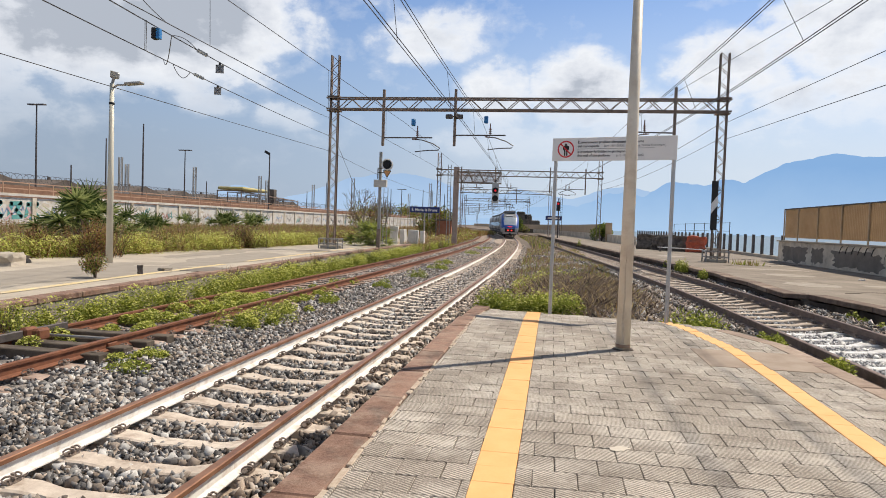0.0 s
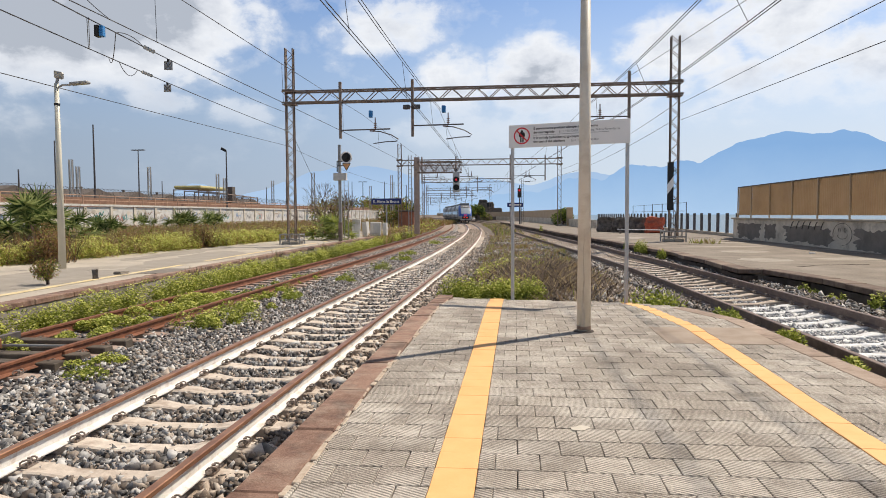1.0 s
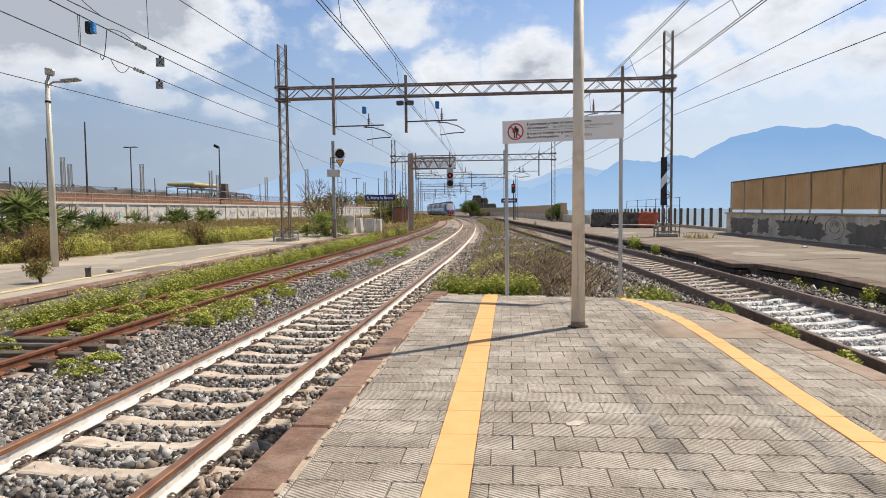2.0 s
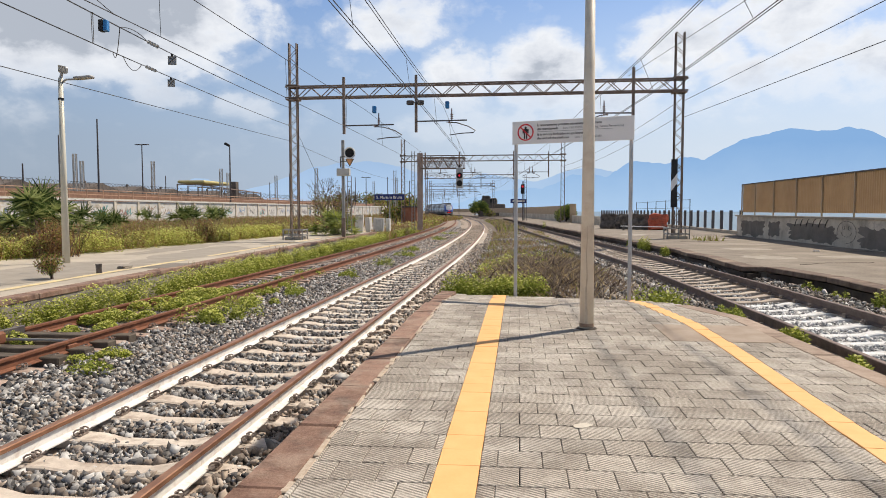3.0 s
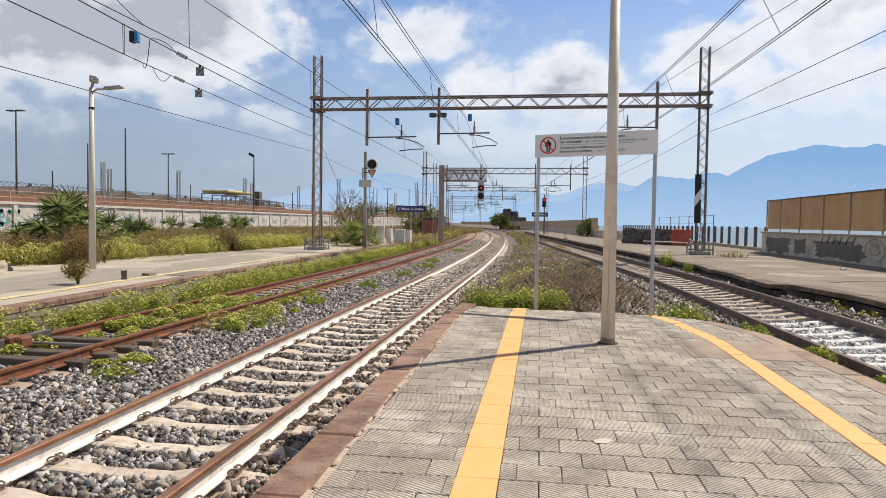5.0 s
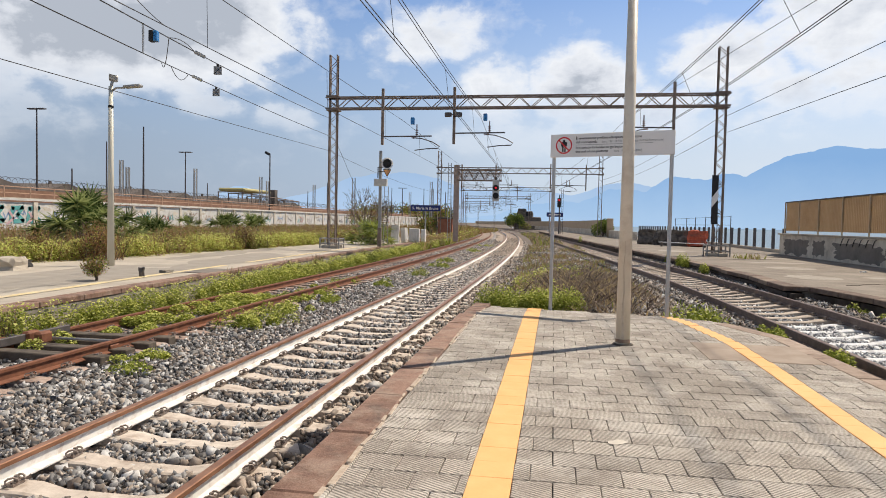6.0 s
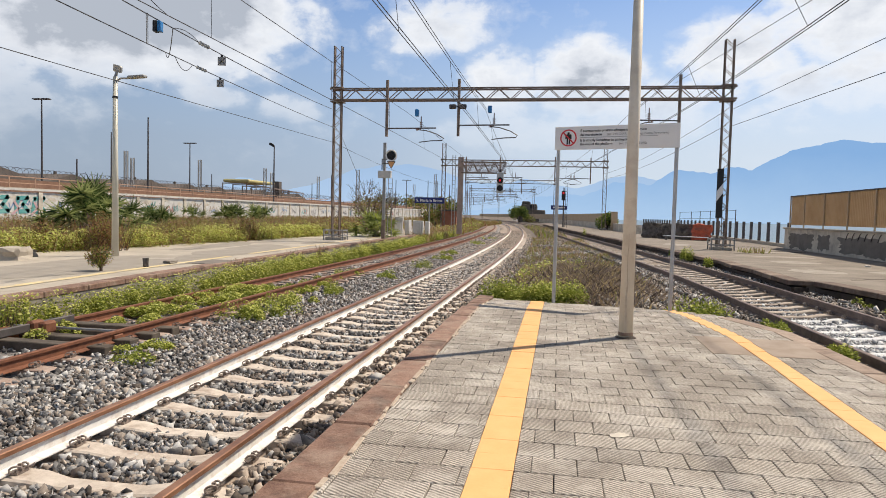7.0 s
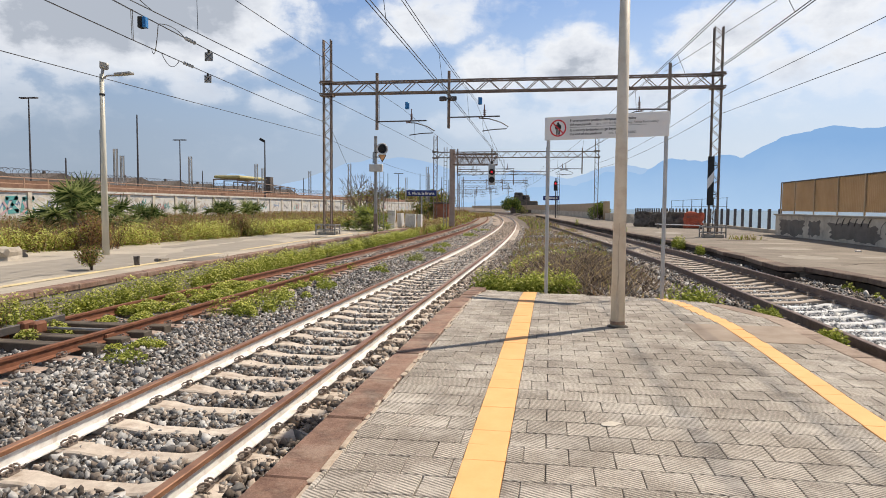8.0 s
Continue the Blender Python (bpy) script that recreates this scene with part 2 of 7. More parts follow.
INSULATOR = material("brown_porcelain", tones((0.11, 0.045, 0.03), (0.2, 0.09, 0.06)), 6, 0.3, 0.05)
BLACK = material("matt_black", tones((0.012, 0.012, 0.013), (0.03, 0.03, 0.03)), 5, 0.7, 0.05)
WHITE = material("white_plaster", tones((0.52, 0.50, 0.47), (0.72, 0.70, 0.66)), 2, 0.85, 0.2, stain=((0.35, 0.32, 0.28), 0.6, 1.2))
WALL_GREY = material("flaking_plaster", tones((0.46, 0.40, 0.32), (0.78, 0.71, 0.60)), 0.9, 0.9, 0.3, fine=12, stain=((0.30, 0.26, 0.21), 0.7, 1.3))
PATCH = material("grey_cement_patch", tones((0.15, 0.13, 0.11), (0.26, 0.23, 0.20)), 2, 0.95, 0.4, fine=20)
SCREEN_TAN = material("tan_screen_panel", tones((0.40, 0.29, 0.175), (0.52, 0.39, 0.25)), 1.2, 0.6, 0.1)
ORANGE = material("orange_mesh", tones((0.40, 0.07, 0.035), (0.60, 0.15, 0.075)), 5, 0.85, 0.4, stain=((0.12, 0.08, 0.06), 0.7, 2.5))
BARRIER = material("dark_barrier", tones((0.06, 0.052, 0.045), (0.22, 0.19, 0.16)), 3, 0.9, 0.4, stain=((0.035, 0.03, 0.028), 0.8, 2.2))
LAMP_OFF = material("lamp_glass", tones((0.35, 0.35, 0.33), (0.5, 0.5, 0.48)), 5, 0.25, 0.0)
LIGHT_RED = material("red_signal_light", tones((0.4, 0.0, 0.0), (0.5, 0.02, 0.01)), 5, 0.3, 0.0, glow=((1.0, 0.02, 0.04), 0.55))
ROOF = material("brown_shed_roof", tones((0.08, 0.065, 0.055), (0.17, 0.14, 0.12)), 0.5, 0.9, 0.2)
RAIL_ORANGE = material("rusty_railing_paint", tones((0.17, 0.085, 0.05), (0.32, 0.18, 0.115)), 3, 0.8, 0.1)
LEAF = {}
for key, lo, hi in (("green", (0.15, 0.19, 0.032), (0.40, 0.44, 0.09)), ("yellow", (0.50, 0.52, 0.10), (0.76, 0.75, 0.27)), ("dry", (0.20, 0.10, 0.045), (0.44, 0.27, 0.13)),
                    ("dark", (0.03, 0.06, 0.018), (0.10, 0.15, 0.045)), ("straw", (0.30, 0.22, 0.11), (0.52, 0.42, 0.24)), ("ash", (0.12, 0.09, 0.07), (0.33, 0.265, 0.215)),
                    ("twig", (0.045, 0.032, 0.026), (0.17, 0.13, 0.105)), ("palm", (0.13, 0.17, 0.05), (0.38, 0.42, 0.16))):
    LEAF[key] = material(key + "_leaves", tones(lo, hi, 0.15, 0.85), 3, 0.7, 0.0, island=True, each=0.9, thin=0.45)

# ---- mesh helpers ----


def mesh_ob(name, me, mats, parent=None, label="", smooth=False):
    for m in (mats if isinstance(mats, (list, tuple)) else [mats]):
        me.materials.append(m)
    ob = new(name, me)
    if smooth:
        me.polygons.foreach_set("use_smooth", [True] * len(me.polygons))
    if parent:
        ob.parent = parent
    if label:
        ob["label"] = label
    return ob


def part(name, bm, mats, parent=None, label="", smooth=False):
    me = bpy.data.meshes.new(name)
    bmesh.ops.recalc_face_normals(bm, faces=bm.faces[:])
    bm.to_mesh(me)
    bm.free()
    return mesh_ob(name, me, mats, parent, label, smooth)


def empty(name, x=0, y=0, z=0, rz=0):
    ob = new(name)
    ob.matrix_basis = pose(x, y, z, 0, 0, rz)
    return ob


def B():
    return bmesh.new()


def box(bm, x, y, z, sx, sy, sz, rot=None, bevel=0.0, mi=0):
    """A box centred at x, y, z."""
    m = Matrix.Translation((x, y, z)) @ (rot.to_4x4() if rot else Matrix()) @ Matrix.Diagonal((sx, sy, sz, 1))
    vs = bmesh.ops.create_cube(bm, size=1, matrix=m)["verts"]
    fs = {f for v in vs for f in v.link_faces}
    for f in fs:
        f.material_index = mi
    if bevel:
        es = {e for v in vs for e in v.link_edges}
        bmesh.ops.bevel(bm, geom=list(es), offset=bevel, segments=1, affect="EDGES")
    return bm


def bar(bm, p, q, w, h=None, mi=0):
    """A square bar from p to q."""
    p, q = Vector(p), Vector(q)
    d = q - p
    rot = d.to_track_quat("Z", "Y").to_matrix()
    return box(bm, *((p + q) / 2), w, h or w, d.length, rot, mi=mi)


def rod(bm, p, q, r, r2=None, seg=8, mi=0):
    p, q = Vector(p), Vector(q)
    d = q - p
    m = Matrix.Translation((p + q) / 2) @ d.to_track_quat("Z", "Y").to_matrix().to_4x4()
    vs = bmesh.ops.create_cone(bm, cap_ends=True, segments=seg, radius1=r, radius2=r if r2 is None else r2, depth=d.length, matrix=m)["verts"]
    if mi:
        for f in {f for v in vs for f in v.link_faces}:
            f.material_index = mi
    return bm


def tube(bm, pts, r, seg=5):
    """A round tube along points."""
    rings = []
    for i, p in enumerate(pts):
        p = Vector(p)
        d = (Vector(pts[min(i + 1, len(pts) - 1)]) - Vector(pts[max(i - 1, 0)])).normalized()
        u = d.cross(Vector((0.31, 0.17, 0.94))).normalized()
        v = d.cross(u)
        rings.append([bm.verts.new(p + r * (math.cos(a) * u + math.sin(a) * v)) for a in [2 * math.pi * k / seg for k in range(seg)]])
    for a, b in zip(rings, rings[1:]):
        for k in range(seg):
            bm.faces.new((a[k], a[(k + 1) % seg], b[(k + 1) % seg], b[k]))
    return bm


def raw_mesh(name, verts, faces, mats, parent=None, label="", mat_ids=None):
    """A mesh from numpy arrays; faces all with the same number of corners."""
    me = bpy.data.meshes.new(name)
    n, k = faces.shape
    me.vertices.add(len(verts))
    me.vertices.foreach_set("co", np.ascontiguousarray(verts, dtype=np.float32).ravel())
    me.loops.add(n * k)
    me.loops.foreach_set("vertex_index", np.ascontiguousarray(faces, dtype=np.int32).ravel())
    me.polygons.add(n)
    me.polygons.foreach_set("loop_start", np.arange(0, n * k, k, dtype=np.int32))
    if mat_ids is not None:
        me.polygons.foreach_set("material_index", np.ascontiguousarray(mat_ids, dtype=np.int32))
    me.update(calc_edges=True)
    return mesh_ob(name, me, mats, parent, label)


# ---- the lines of the three tracks (centre, by y) ----


def track_a(y):
    return -3.13 - (0.000515 * (y - 22) ** 2 if y > 22 else 0)


def track_b(y):
    return track_a(y) - 3.82


KNOTS_C = [(-12, 4.65), (6, 4.68), (14, 4.5), (22, 4.15), (32, 3.35), (45, 2.2), (62, 0.75), (80, -0.88)]


def track_c(y):
    if y >= 80:
        return track_a(y) + 3.98
    for (y0, x0), (y1, x1) in zip(KNOTS_C, KNOTS_C[1:]):
        if y <= y1:
            i = KNOTS_C.index((y0, x0))
            ya, xa = KNOTS_C[max(i - 1, 0)]
            yb, xb = KNOTS_C[min(i + 2, len(KNOTS_C) - 1)]
            m0, m1 = (x1 - xa) / (y1 - ya), (xb - x0) / (yb - y0) if yb > y1 else -0.075
            h, s = y1 - y0, (y - y0) / (y1 - y0)
            return (2 * s**3 - 3 * s**2 + 1) * x0 + (s**3 - 2 * s**2 + s) * h * m0 + (3 * s**2 - 2 * s**3) * x1 + (s**3 - s**2) * h * m1
    return track_a(y) + 3.98


def heading(line, y):
    return math.atan2(line(y + 0.5) - line(y - 0.5), 1.0)


def steps(y0, y1, near=1.5, far=6.0):
    ys, y = [], y0
    while y < y1:
        ys.append(y)
        y += near if y < 60 else far
    return ys + [y1]


def sweep(bm, line, ys, section, z=lambda y: 0.0, cant=0.0, closed=True, mi=0):
    """Carries a cross-section [(across, up)] along a track's line."""
    rows = []
    for y in ys:
        a = heading(line, y)
        cx, cy, x0 = math.cos(a), -math.sin(a), line(y)
        rows.append([bm.verts.new((x0 + u * cx, y + u * cy, z(y) + v + cant * u)) for u, v in section])
    n = len(section)
    for r, s in zip(rows, rows[1:]):
        for k in range(n if closed else n - 1):
            f = bm.faces.new((r[k], r[(k + 1) % n], s[(k + 1) % n], s[k]))
            f.material_index = mi
    if closed:
        bm.faces.new(rows[0]), bm.faces.new(rows[-1])
    return bm

# ---- ground, sea, mountains ----


def coast(y):
    return 13.9 + (track_c(y) - track_c(60) if y > 60 else 0) + (8 if y > 250 else 0)


def ground_z(x, y):
    off = x - track_a(max(min(y, 400), -20))
    z = -0.52
    if off < -6.0:
        z += 0.47 * min(1.0, (-6.0 - off) / 1.2)
    if -0.2 < x - track_a(y) - 1.2 and y > 12.2:
        d = math.hypot((x - 0.7) / 1.5, (y - 18.0) / 4.5)
        z += 0.10 * min(1.0, max(0.0, (x - track_a(y) - 1.7) / 0.5)) + 0.46 * math.exp(-d * d)
    if x > track_c(y) - 1.3:
        z = -0.34
    return z + 0.06 * noise.noise((x * 0.35, y * 0.35, 0))


def make_ground():
    offs = [-4000, -1500, -600, -250, -120, -80, -60] + [-45 + 1.5 * i for i in range(24)] + [-9 + 0.5 * i for i in range(46)]
    ys = [-60, -30, -15, -8] + [-4 + 0.8 * i for i in range(70)] + [52 + 4 * i for i in range(45)] + [260, 320, 400, 480, 700, 1200, 2500, 4500]
    bm, rows = B(), []
    for y in ys:
        base, right = track_a(min(y, 480)) + 3.13, coast(min(y, 480))
        row = []
        for o in offs:
            x = min(base + o, right)
            row.append(bm.verts.new((x, y, ground_z(x, y))))
        row.append(bm.verts.new((right + 0.001, y, -0.4)))
        row.append(bm.verts.new((right + 2.5, y, -7.0)))
        rows.append(row)
    for r, s in zip(rows, rows[1:]):
        for k in range(len(r) - 1):
            bm.faces.new((r[k], r[k + 1], s[k + 1], s[k]))
    bmesh.ops.remove_doubles(bm, verts=bm.verts[:], dist=0.0005)
    tagged(part("ground", bm, EARTH, smooth=True), "dry stony earth between tracks and fields", "ground", kind="structure")


make_ground()


def make_sea():
    m = bpy.data.materials.new("sea_water")
    m.use_nodes = True
    nt = m.node_tree
    b = nt.nodes["Principled BSDF"]
    pos = nt.nodes.new("ShaderNodeNewGeometry").outputs["Position"]
    n = node(nt, "ShaderNodeTexNoise", Scale=0.35, Detail=8.0, Roughness=0.7)
    nt.links.new(pos, n.inputs["Vector"])
    nt.links.new(ramp(nt, n.outputs[0], [(0.3, (0.09, 0.15, 0.20)), (0.7, (0.17, 0.25, 0.31))]), b.inputs["Base Color"])
    b.inputs["Roughness"].default_value = 0.35
    bp = node(nt, "ShaderNodeBump", Strength=0.5, Distance=0.6)
    nt.links.new(n.outputs[0], bp.inputs["Height"])
    nt.links.new(bp.outputs[0], b.inputs["Normal"])
    bm = B()
    bmesh.ops.create_grid(bm, x_segments=8, y_segments=8, size=4900, matrix=Matrix.Translation((0, 0, -6.0)))
    tagged(part("water", bm, m), "pale blue calm sea to the horizon", "sea", kind="structure")


make_sea()


def make_mountains(name, radius, humps, color_low, color_high, rough_amp, seed):
    m = bpy.data.materials.new(name + "_painted_haze")
    m.use_nodes = True
    nt = m.node_tree
    nt.nodes.clear()
    pos = nt.nodes.new("ShaderNodeNewGeometry").outputs["Position"]
    sep = nt.nodes.new("ShaderNodeSeparateXYZ")
    nt.links.new(pos, sep.inputs[0])
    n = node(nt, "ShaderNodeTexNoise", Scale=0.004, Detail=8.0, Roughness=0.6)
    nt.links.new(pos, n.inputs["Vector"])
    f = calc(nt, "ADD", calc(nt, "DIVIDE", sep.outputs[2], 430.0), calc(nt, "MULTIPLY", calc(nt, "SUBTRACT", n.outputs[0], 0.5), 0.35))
    # distance haze painted in: paler low down, bluer high up, and self-lit
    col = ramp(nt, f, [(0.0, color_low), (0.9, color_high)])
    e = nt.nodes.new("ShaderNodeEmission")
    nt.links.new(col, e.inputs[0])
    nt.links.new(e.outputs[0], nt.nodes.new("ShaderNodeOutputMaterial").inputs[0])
    bm, prev = B(), None
    for i in range(0, 461):
        az = -55 + i * 0.25
        el = 0.5 + max(h * math.exp(-abs((az - c) / w) ** p) for c, h, w, p in humps)
        el += rough_amp * noise.fractal((az * 0.55, seed, 0), 1.0, 2.1, 6)
        el = max(el, 0.25)
        d = sky_direction(az, 0)
        top, back = radius * math.tan(radians(el)), 1.06
        col3 = [bm.verts.new((d.x * radius, d.y * radius, -7)), bm.verts.new((d.x * radius * 1.03, d.y * radius * 1.03, top * 0.55)), bm.verts.new((d.x * radius * back, d.y * radius * back, top * back))]
        if prev:
            for k in range(2):
                bm.faces.new((prev[k], col3[k], col3[k + 1], prev[k + 1]))
        prev = col3
    tagged(part(name, bm, m, smooth=True), "blue mountains across the bay, haze painted into a glowing backdrop", "mountains", kind="structure")


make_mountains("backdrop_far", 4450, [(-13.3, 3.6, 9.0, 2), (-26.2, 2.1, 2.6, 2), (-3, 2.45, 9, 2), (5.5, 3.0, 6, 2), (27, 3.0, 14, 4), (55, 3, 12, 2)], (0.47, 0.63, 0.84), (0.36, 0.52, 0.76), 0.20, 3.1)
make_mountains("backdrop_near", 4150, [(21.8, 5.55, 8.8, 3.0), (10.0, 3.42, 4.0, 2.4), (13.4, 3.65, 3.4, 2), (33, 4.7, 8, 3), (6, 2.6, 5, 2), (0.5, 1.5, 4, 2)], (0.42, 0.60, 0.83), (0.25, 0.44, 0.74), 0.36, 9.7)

# ---- platforms ----


def slab(name, outline, z_top, z_low, mats, label, category):
    bm = B()
    top = bm.faces.new([bm.verts.new((x, y, z_top)) for x, y in outline])
    low = bmesh.ops.extrude_face_region(bm, geom=[top])["geom"]
    for v in [g for g in low if isinstance(g, bmesh.types.BMVert)]:
        v.co.z = z_low
    return tagged(part(name, bm, mats), label, category, kind="structure")


RAMP_Y = 11.1


def deck_z(y):
    """The platform's top: level, then a gentle ramp down to its end."""
    return -0.06 * max(0.0, y - RAMP_Y)


platform = slab("platform_island", [(-1.50, -6), (3.35, -6), (3.35, 6.4), (3.16, 10.1), (3.0, RAMP_Y), (-1.50, RAMP_Y)], -0.022, -0.75, JOINT, "dark bedding of a paved island platform", "platform")
slab("platform_ramp", [(-1.50, RAMP_Y), (3.0, RAMP_Y), (2.72, 11.5), (1.9, 12.2), (-0.75, 13.15), (-1.44, 13.15), (-1.50, 12.0)], -0.16, -0.75, JOINT, "dark bedding of the platform's ramped end", "platform")
left_edge = [(-8.55, -6), (-8.6, 9), (-8.95, 15), (-9.5, 28), (-9.75, 36), (-10.0, 55), (-10.6, 66)]
slab("platform_left", [(x - 0.34, y) for x, y in left_edge] + [(-14.8, 66), (-14.6, 40), (-15.6, 22), (-17.5, 12), (-18, -6)], 0.0, -0.75, CONCRETE, "old cracked concrete platform overgrown at its back", "platform")


def right_edge(y):
    """The worn edge steps back from the track where the platform was rebuilt."""
    if y < 17.5:
        return 6.47 - 0.17 * max(0.0, y - 15.4) + 0.02 * math.sin(1.7 * y)
    return track_c(y) + 1.22 + 0.5 * min(1.0, (y - 17.5) / 9.0) + 0.06 * math.sin(1.3 * y)


R_Y = [-6, 4, 8, 12, 15, 17.45, 17.55, 19, 21, 23, 25, 27, 29.5, 32, 35, 38, 42, 46, 51, 56, 62, 68, 75, 82, 96, 110, 124]
slab("platform_right", [(right_edge(y) + 0.42, y) for y in R_Y] + [(coast(y) - 0.2, y) for y in reversed(R_Y)], 0.12, -0.7, CONCRETE_DARK, "worn concrete platform beside the sea wall", "platform")


def kerb_line(name, pts, z, width, height, side, mats, count_label, parent_label):
    """Kerb stones along a polyline, the platform on the given side (+1: to the right)."""
    root = tagged(empty(name), parent_label, "kerb", kind="structure")
    rng = random.Random(name)
    for (x0, y0), (x1, y1) in zip(pts, pts[1:]):
        n = max(1, round(math.hypot(x1 - x0, y1 - y0) / 1.1))
        for i in range(n):
            a, b = Vector((x0, y0, 0)).lerp(Vector((x1, y1, 0)), i / n), Vector((x0, y0, 0)).lerp(Vector((x1, y1, 0)), (i + 1) / n)
            d = (b - a).normalized()
            across = Vector((d.y, -d.x, 0)) * side
            bm = B()
            c = (a + b) / 2 + across * width / 2
            rot = Matrix.Rotation(math.atan2(-d.x, d.y), 3, "Z")
            box(bm, c.x + rng.uniform(-0.008, 0.008), c.y, z - height / 2 + rng.uniform(-0.006, 0.006), width, (b - a).length - 0.012, height, rot, bevel=0.014)
            part("kerb_stone", bm, mats, root)
    return root


kerb_line("kerb_west", [(-1.56, -4.1), (-1.56, 11.1)], 0.006, 0.29, 0.62, 1, KERB, "", "reddish brown lava stone platform kerb")
bm = B()
rng = random.Random(6)
y = 0.5
while y < 12.9:
    l = rng.uniform(0.12, 0.4)
    if rng.random() < 0.85:
        box(bm, -1.262 + rng.uniform(-0.02, 0.012), y + l / 2, deck_z(y) - 0.012 + rng.uniform(0, 0.012), rng.uniform(0.02, 0.05), l * rng.uniform(0.7, 1.0), 0.024, Matrix.Rotation(rng.uniform(-.08, .08), 3, "Z"), bevel=0.006)
    y += l
tagged(part("mortar_seam", bm, material("crumbling_mortar", tones((0.36, 0.27, 0.20), (0.58, 0.49, 0.39)), 16, 0.95, 0.6)), "crumbling pale mortar between kerb and pavers", "mortar", kind="stuff")
kerb_line("kerb_east", [(3.42, -4.0), (3.42, 6.2), (3.24, 10.0), (2.75, 11.25)], 0.0, 0.26, 0.62, -1, KERB_EAST, "", "reddish brown lava stone platform kerb")
kerb_line("kerb_west_end", [(-1.56, 11.12), (-1.56, 12.0), (-1.50, 13.15)], -0.055, 0.29, 0.6, 1, KERB, "", "sunken brown kerb at the platform end")
kerb_line("kerb_left_platform", left_edge, 0.012, 0.36, 0.11, -1, KERB, "", "low brown stone kerb of the old platform")
kerb_line("kerb_right_platform", [(right_edge(y), y) for y in R_Y], 0.125, 0.42, 0.12, 1, KERB_DUST, "", "uneven brown kerb of the sea-side platform")
bm = B()
for (xa, ya), (xb, yb) in zip(left_edge, left_edge[1:]):
    n = max(1, round((yb - ya) / 2.4))
    for i in range(n):
        s = (i + 0.5) / n
        box(bm, xa + (xb - xa) * s - 0.20, ya + (yb - ya) * s, -0.40, 0.36, (yb - ya) / n - 0.01, 0.60, Matrix.Rotation(-math.atan2(xb - xa, yb - ya), 3, "Z"))
tagged(part("platform_left_face", bm, OLD_FACE), "grey stained concrete face of the old platform", "platform face", kind="structure")
bm = B()
for ya, yb in zip(R_Y, R_Y[1:]):
    n = max(1, int((yb - ya) / 0.8))
    for i in range(n):
        y = ya + (yb - ya) * (i + 0.5) / n
        box(bm, right_edge(y) + 0.30, y, -0.32, 0.4, (yb - ya) / n * 1.03, 0.56 + 0.02 * math.sin(i * 3.1), Matrix.Rotation(-heading(right_edge, y), 3, "Z"))
tagged(part("platform_right_face", bm, DARK_FACE), "dark stone face of the sea-side platform", "platform face", kind="structure")

# ---- tracks ----
HEAD = [(-0.036, -0.006), (-0.028, 0.0), (0.028, 0.0), (0.036, -0.006), (0.036, -0.038), (0.012, -0.046), (-0.012, -0.046), (-0.036, -0.038)]
WEB = [(-0.010, -0.047), (0.010, -0.047), (0.012, -0.128), (0.072, -0.150), (0.072, -0.160), (-0.072, -0.160), (-0.072, -0.150), (-0.012, -0.128)]


def sleeper_mesh(name, mat, taper=True):
    """A concrete sleeper, 2.3 m along x, top at z = 0; lower in the middle."""
    bm = B()
    rows = []
    for x, top, half in ((-1.15, -0.05, 0.10), (-1.05, -0.012, 0.12), (-0.78, 0.0, 0.125), (-0.5, -0.004, 0.12), (-0.3, -0.035, 0.10), (0.3, -0.035, 0.10), (0.5, -0.004, 0.12), (0.78, 0.0, 0.125), (1.05, -0.012, 0.12), (1.15, -0.05, 0.10)):
        rows.append([bm.verts.new((x, y, z)) for y, z in ((-half - 0.025, -0.2), (-half, top - 0.012), (-half + 0.02, top), (half - 0.02, top), (half, top - 0.012), (half + 0.025, -0.2))])
    for r, s in zip(rows, rows[1:]):
        for k in range(5):
            bm.faces.new((r[k], r[k + 1], s[k + 1], s[k]))
    bm.faces.new(rows[0]), bm.faces.new(rows[-1])
    bmesh.ops.recalc_face_normals(bm, faces=bm.faces[:])
    me = bpy.data.meshes.new(name)
    bm.to_mesh(me)
    bm.free()
    me.materials.append(mat)
    return me


def clip_mesh():
    """A sprung steel rail clip: two bent loops over a bolt."""
    bm = B()
    for s in (-1, 1):
        tube(bm, [(0.048 + 0.030 * math.cos(a), s * (0.030 + 0.010 * a) + 0.012 * math.cos(a), 0.036 + 0.021 * math.sin(a)) for a in [k * 0.8 - 1 for k in range(10)]], 0.0085, 5)
    rod(bm, (0.045, 0, -0.01), (0.045, 0, 0.065), 0.016, seg=6)
    box(bm, 0.03, 0, 0.006, 0.08, 0.11, 0.02)
    me = bpy.data.meshes.new("clip")
    bm.to_mesh(me)
    bm.free()
    me.materials.append(CLIP_STEEL)
    return me


CLIP_STEEL = material("brown_spring_steel", tones((0.16, 0.12, 0.10), (0.38, 0.33, 0.29)), 30, 0.5, 0.1, metal=0.4)
CLIP = clip_mesh()


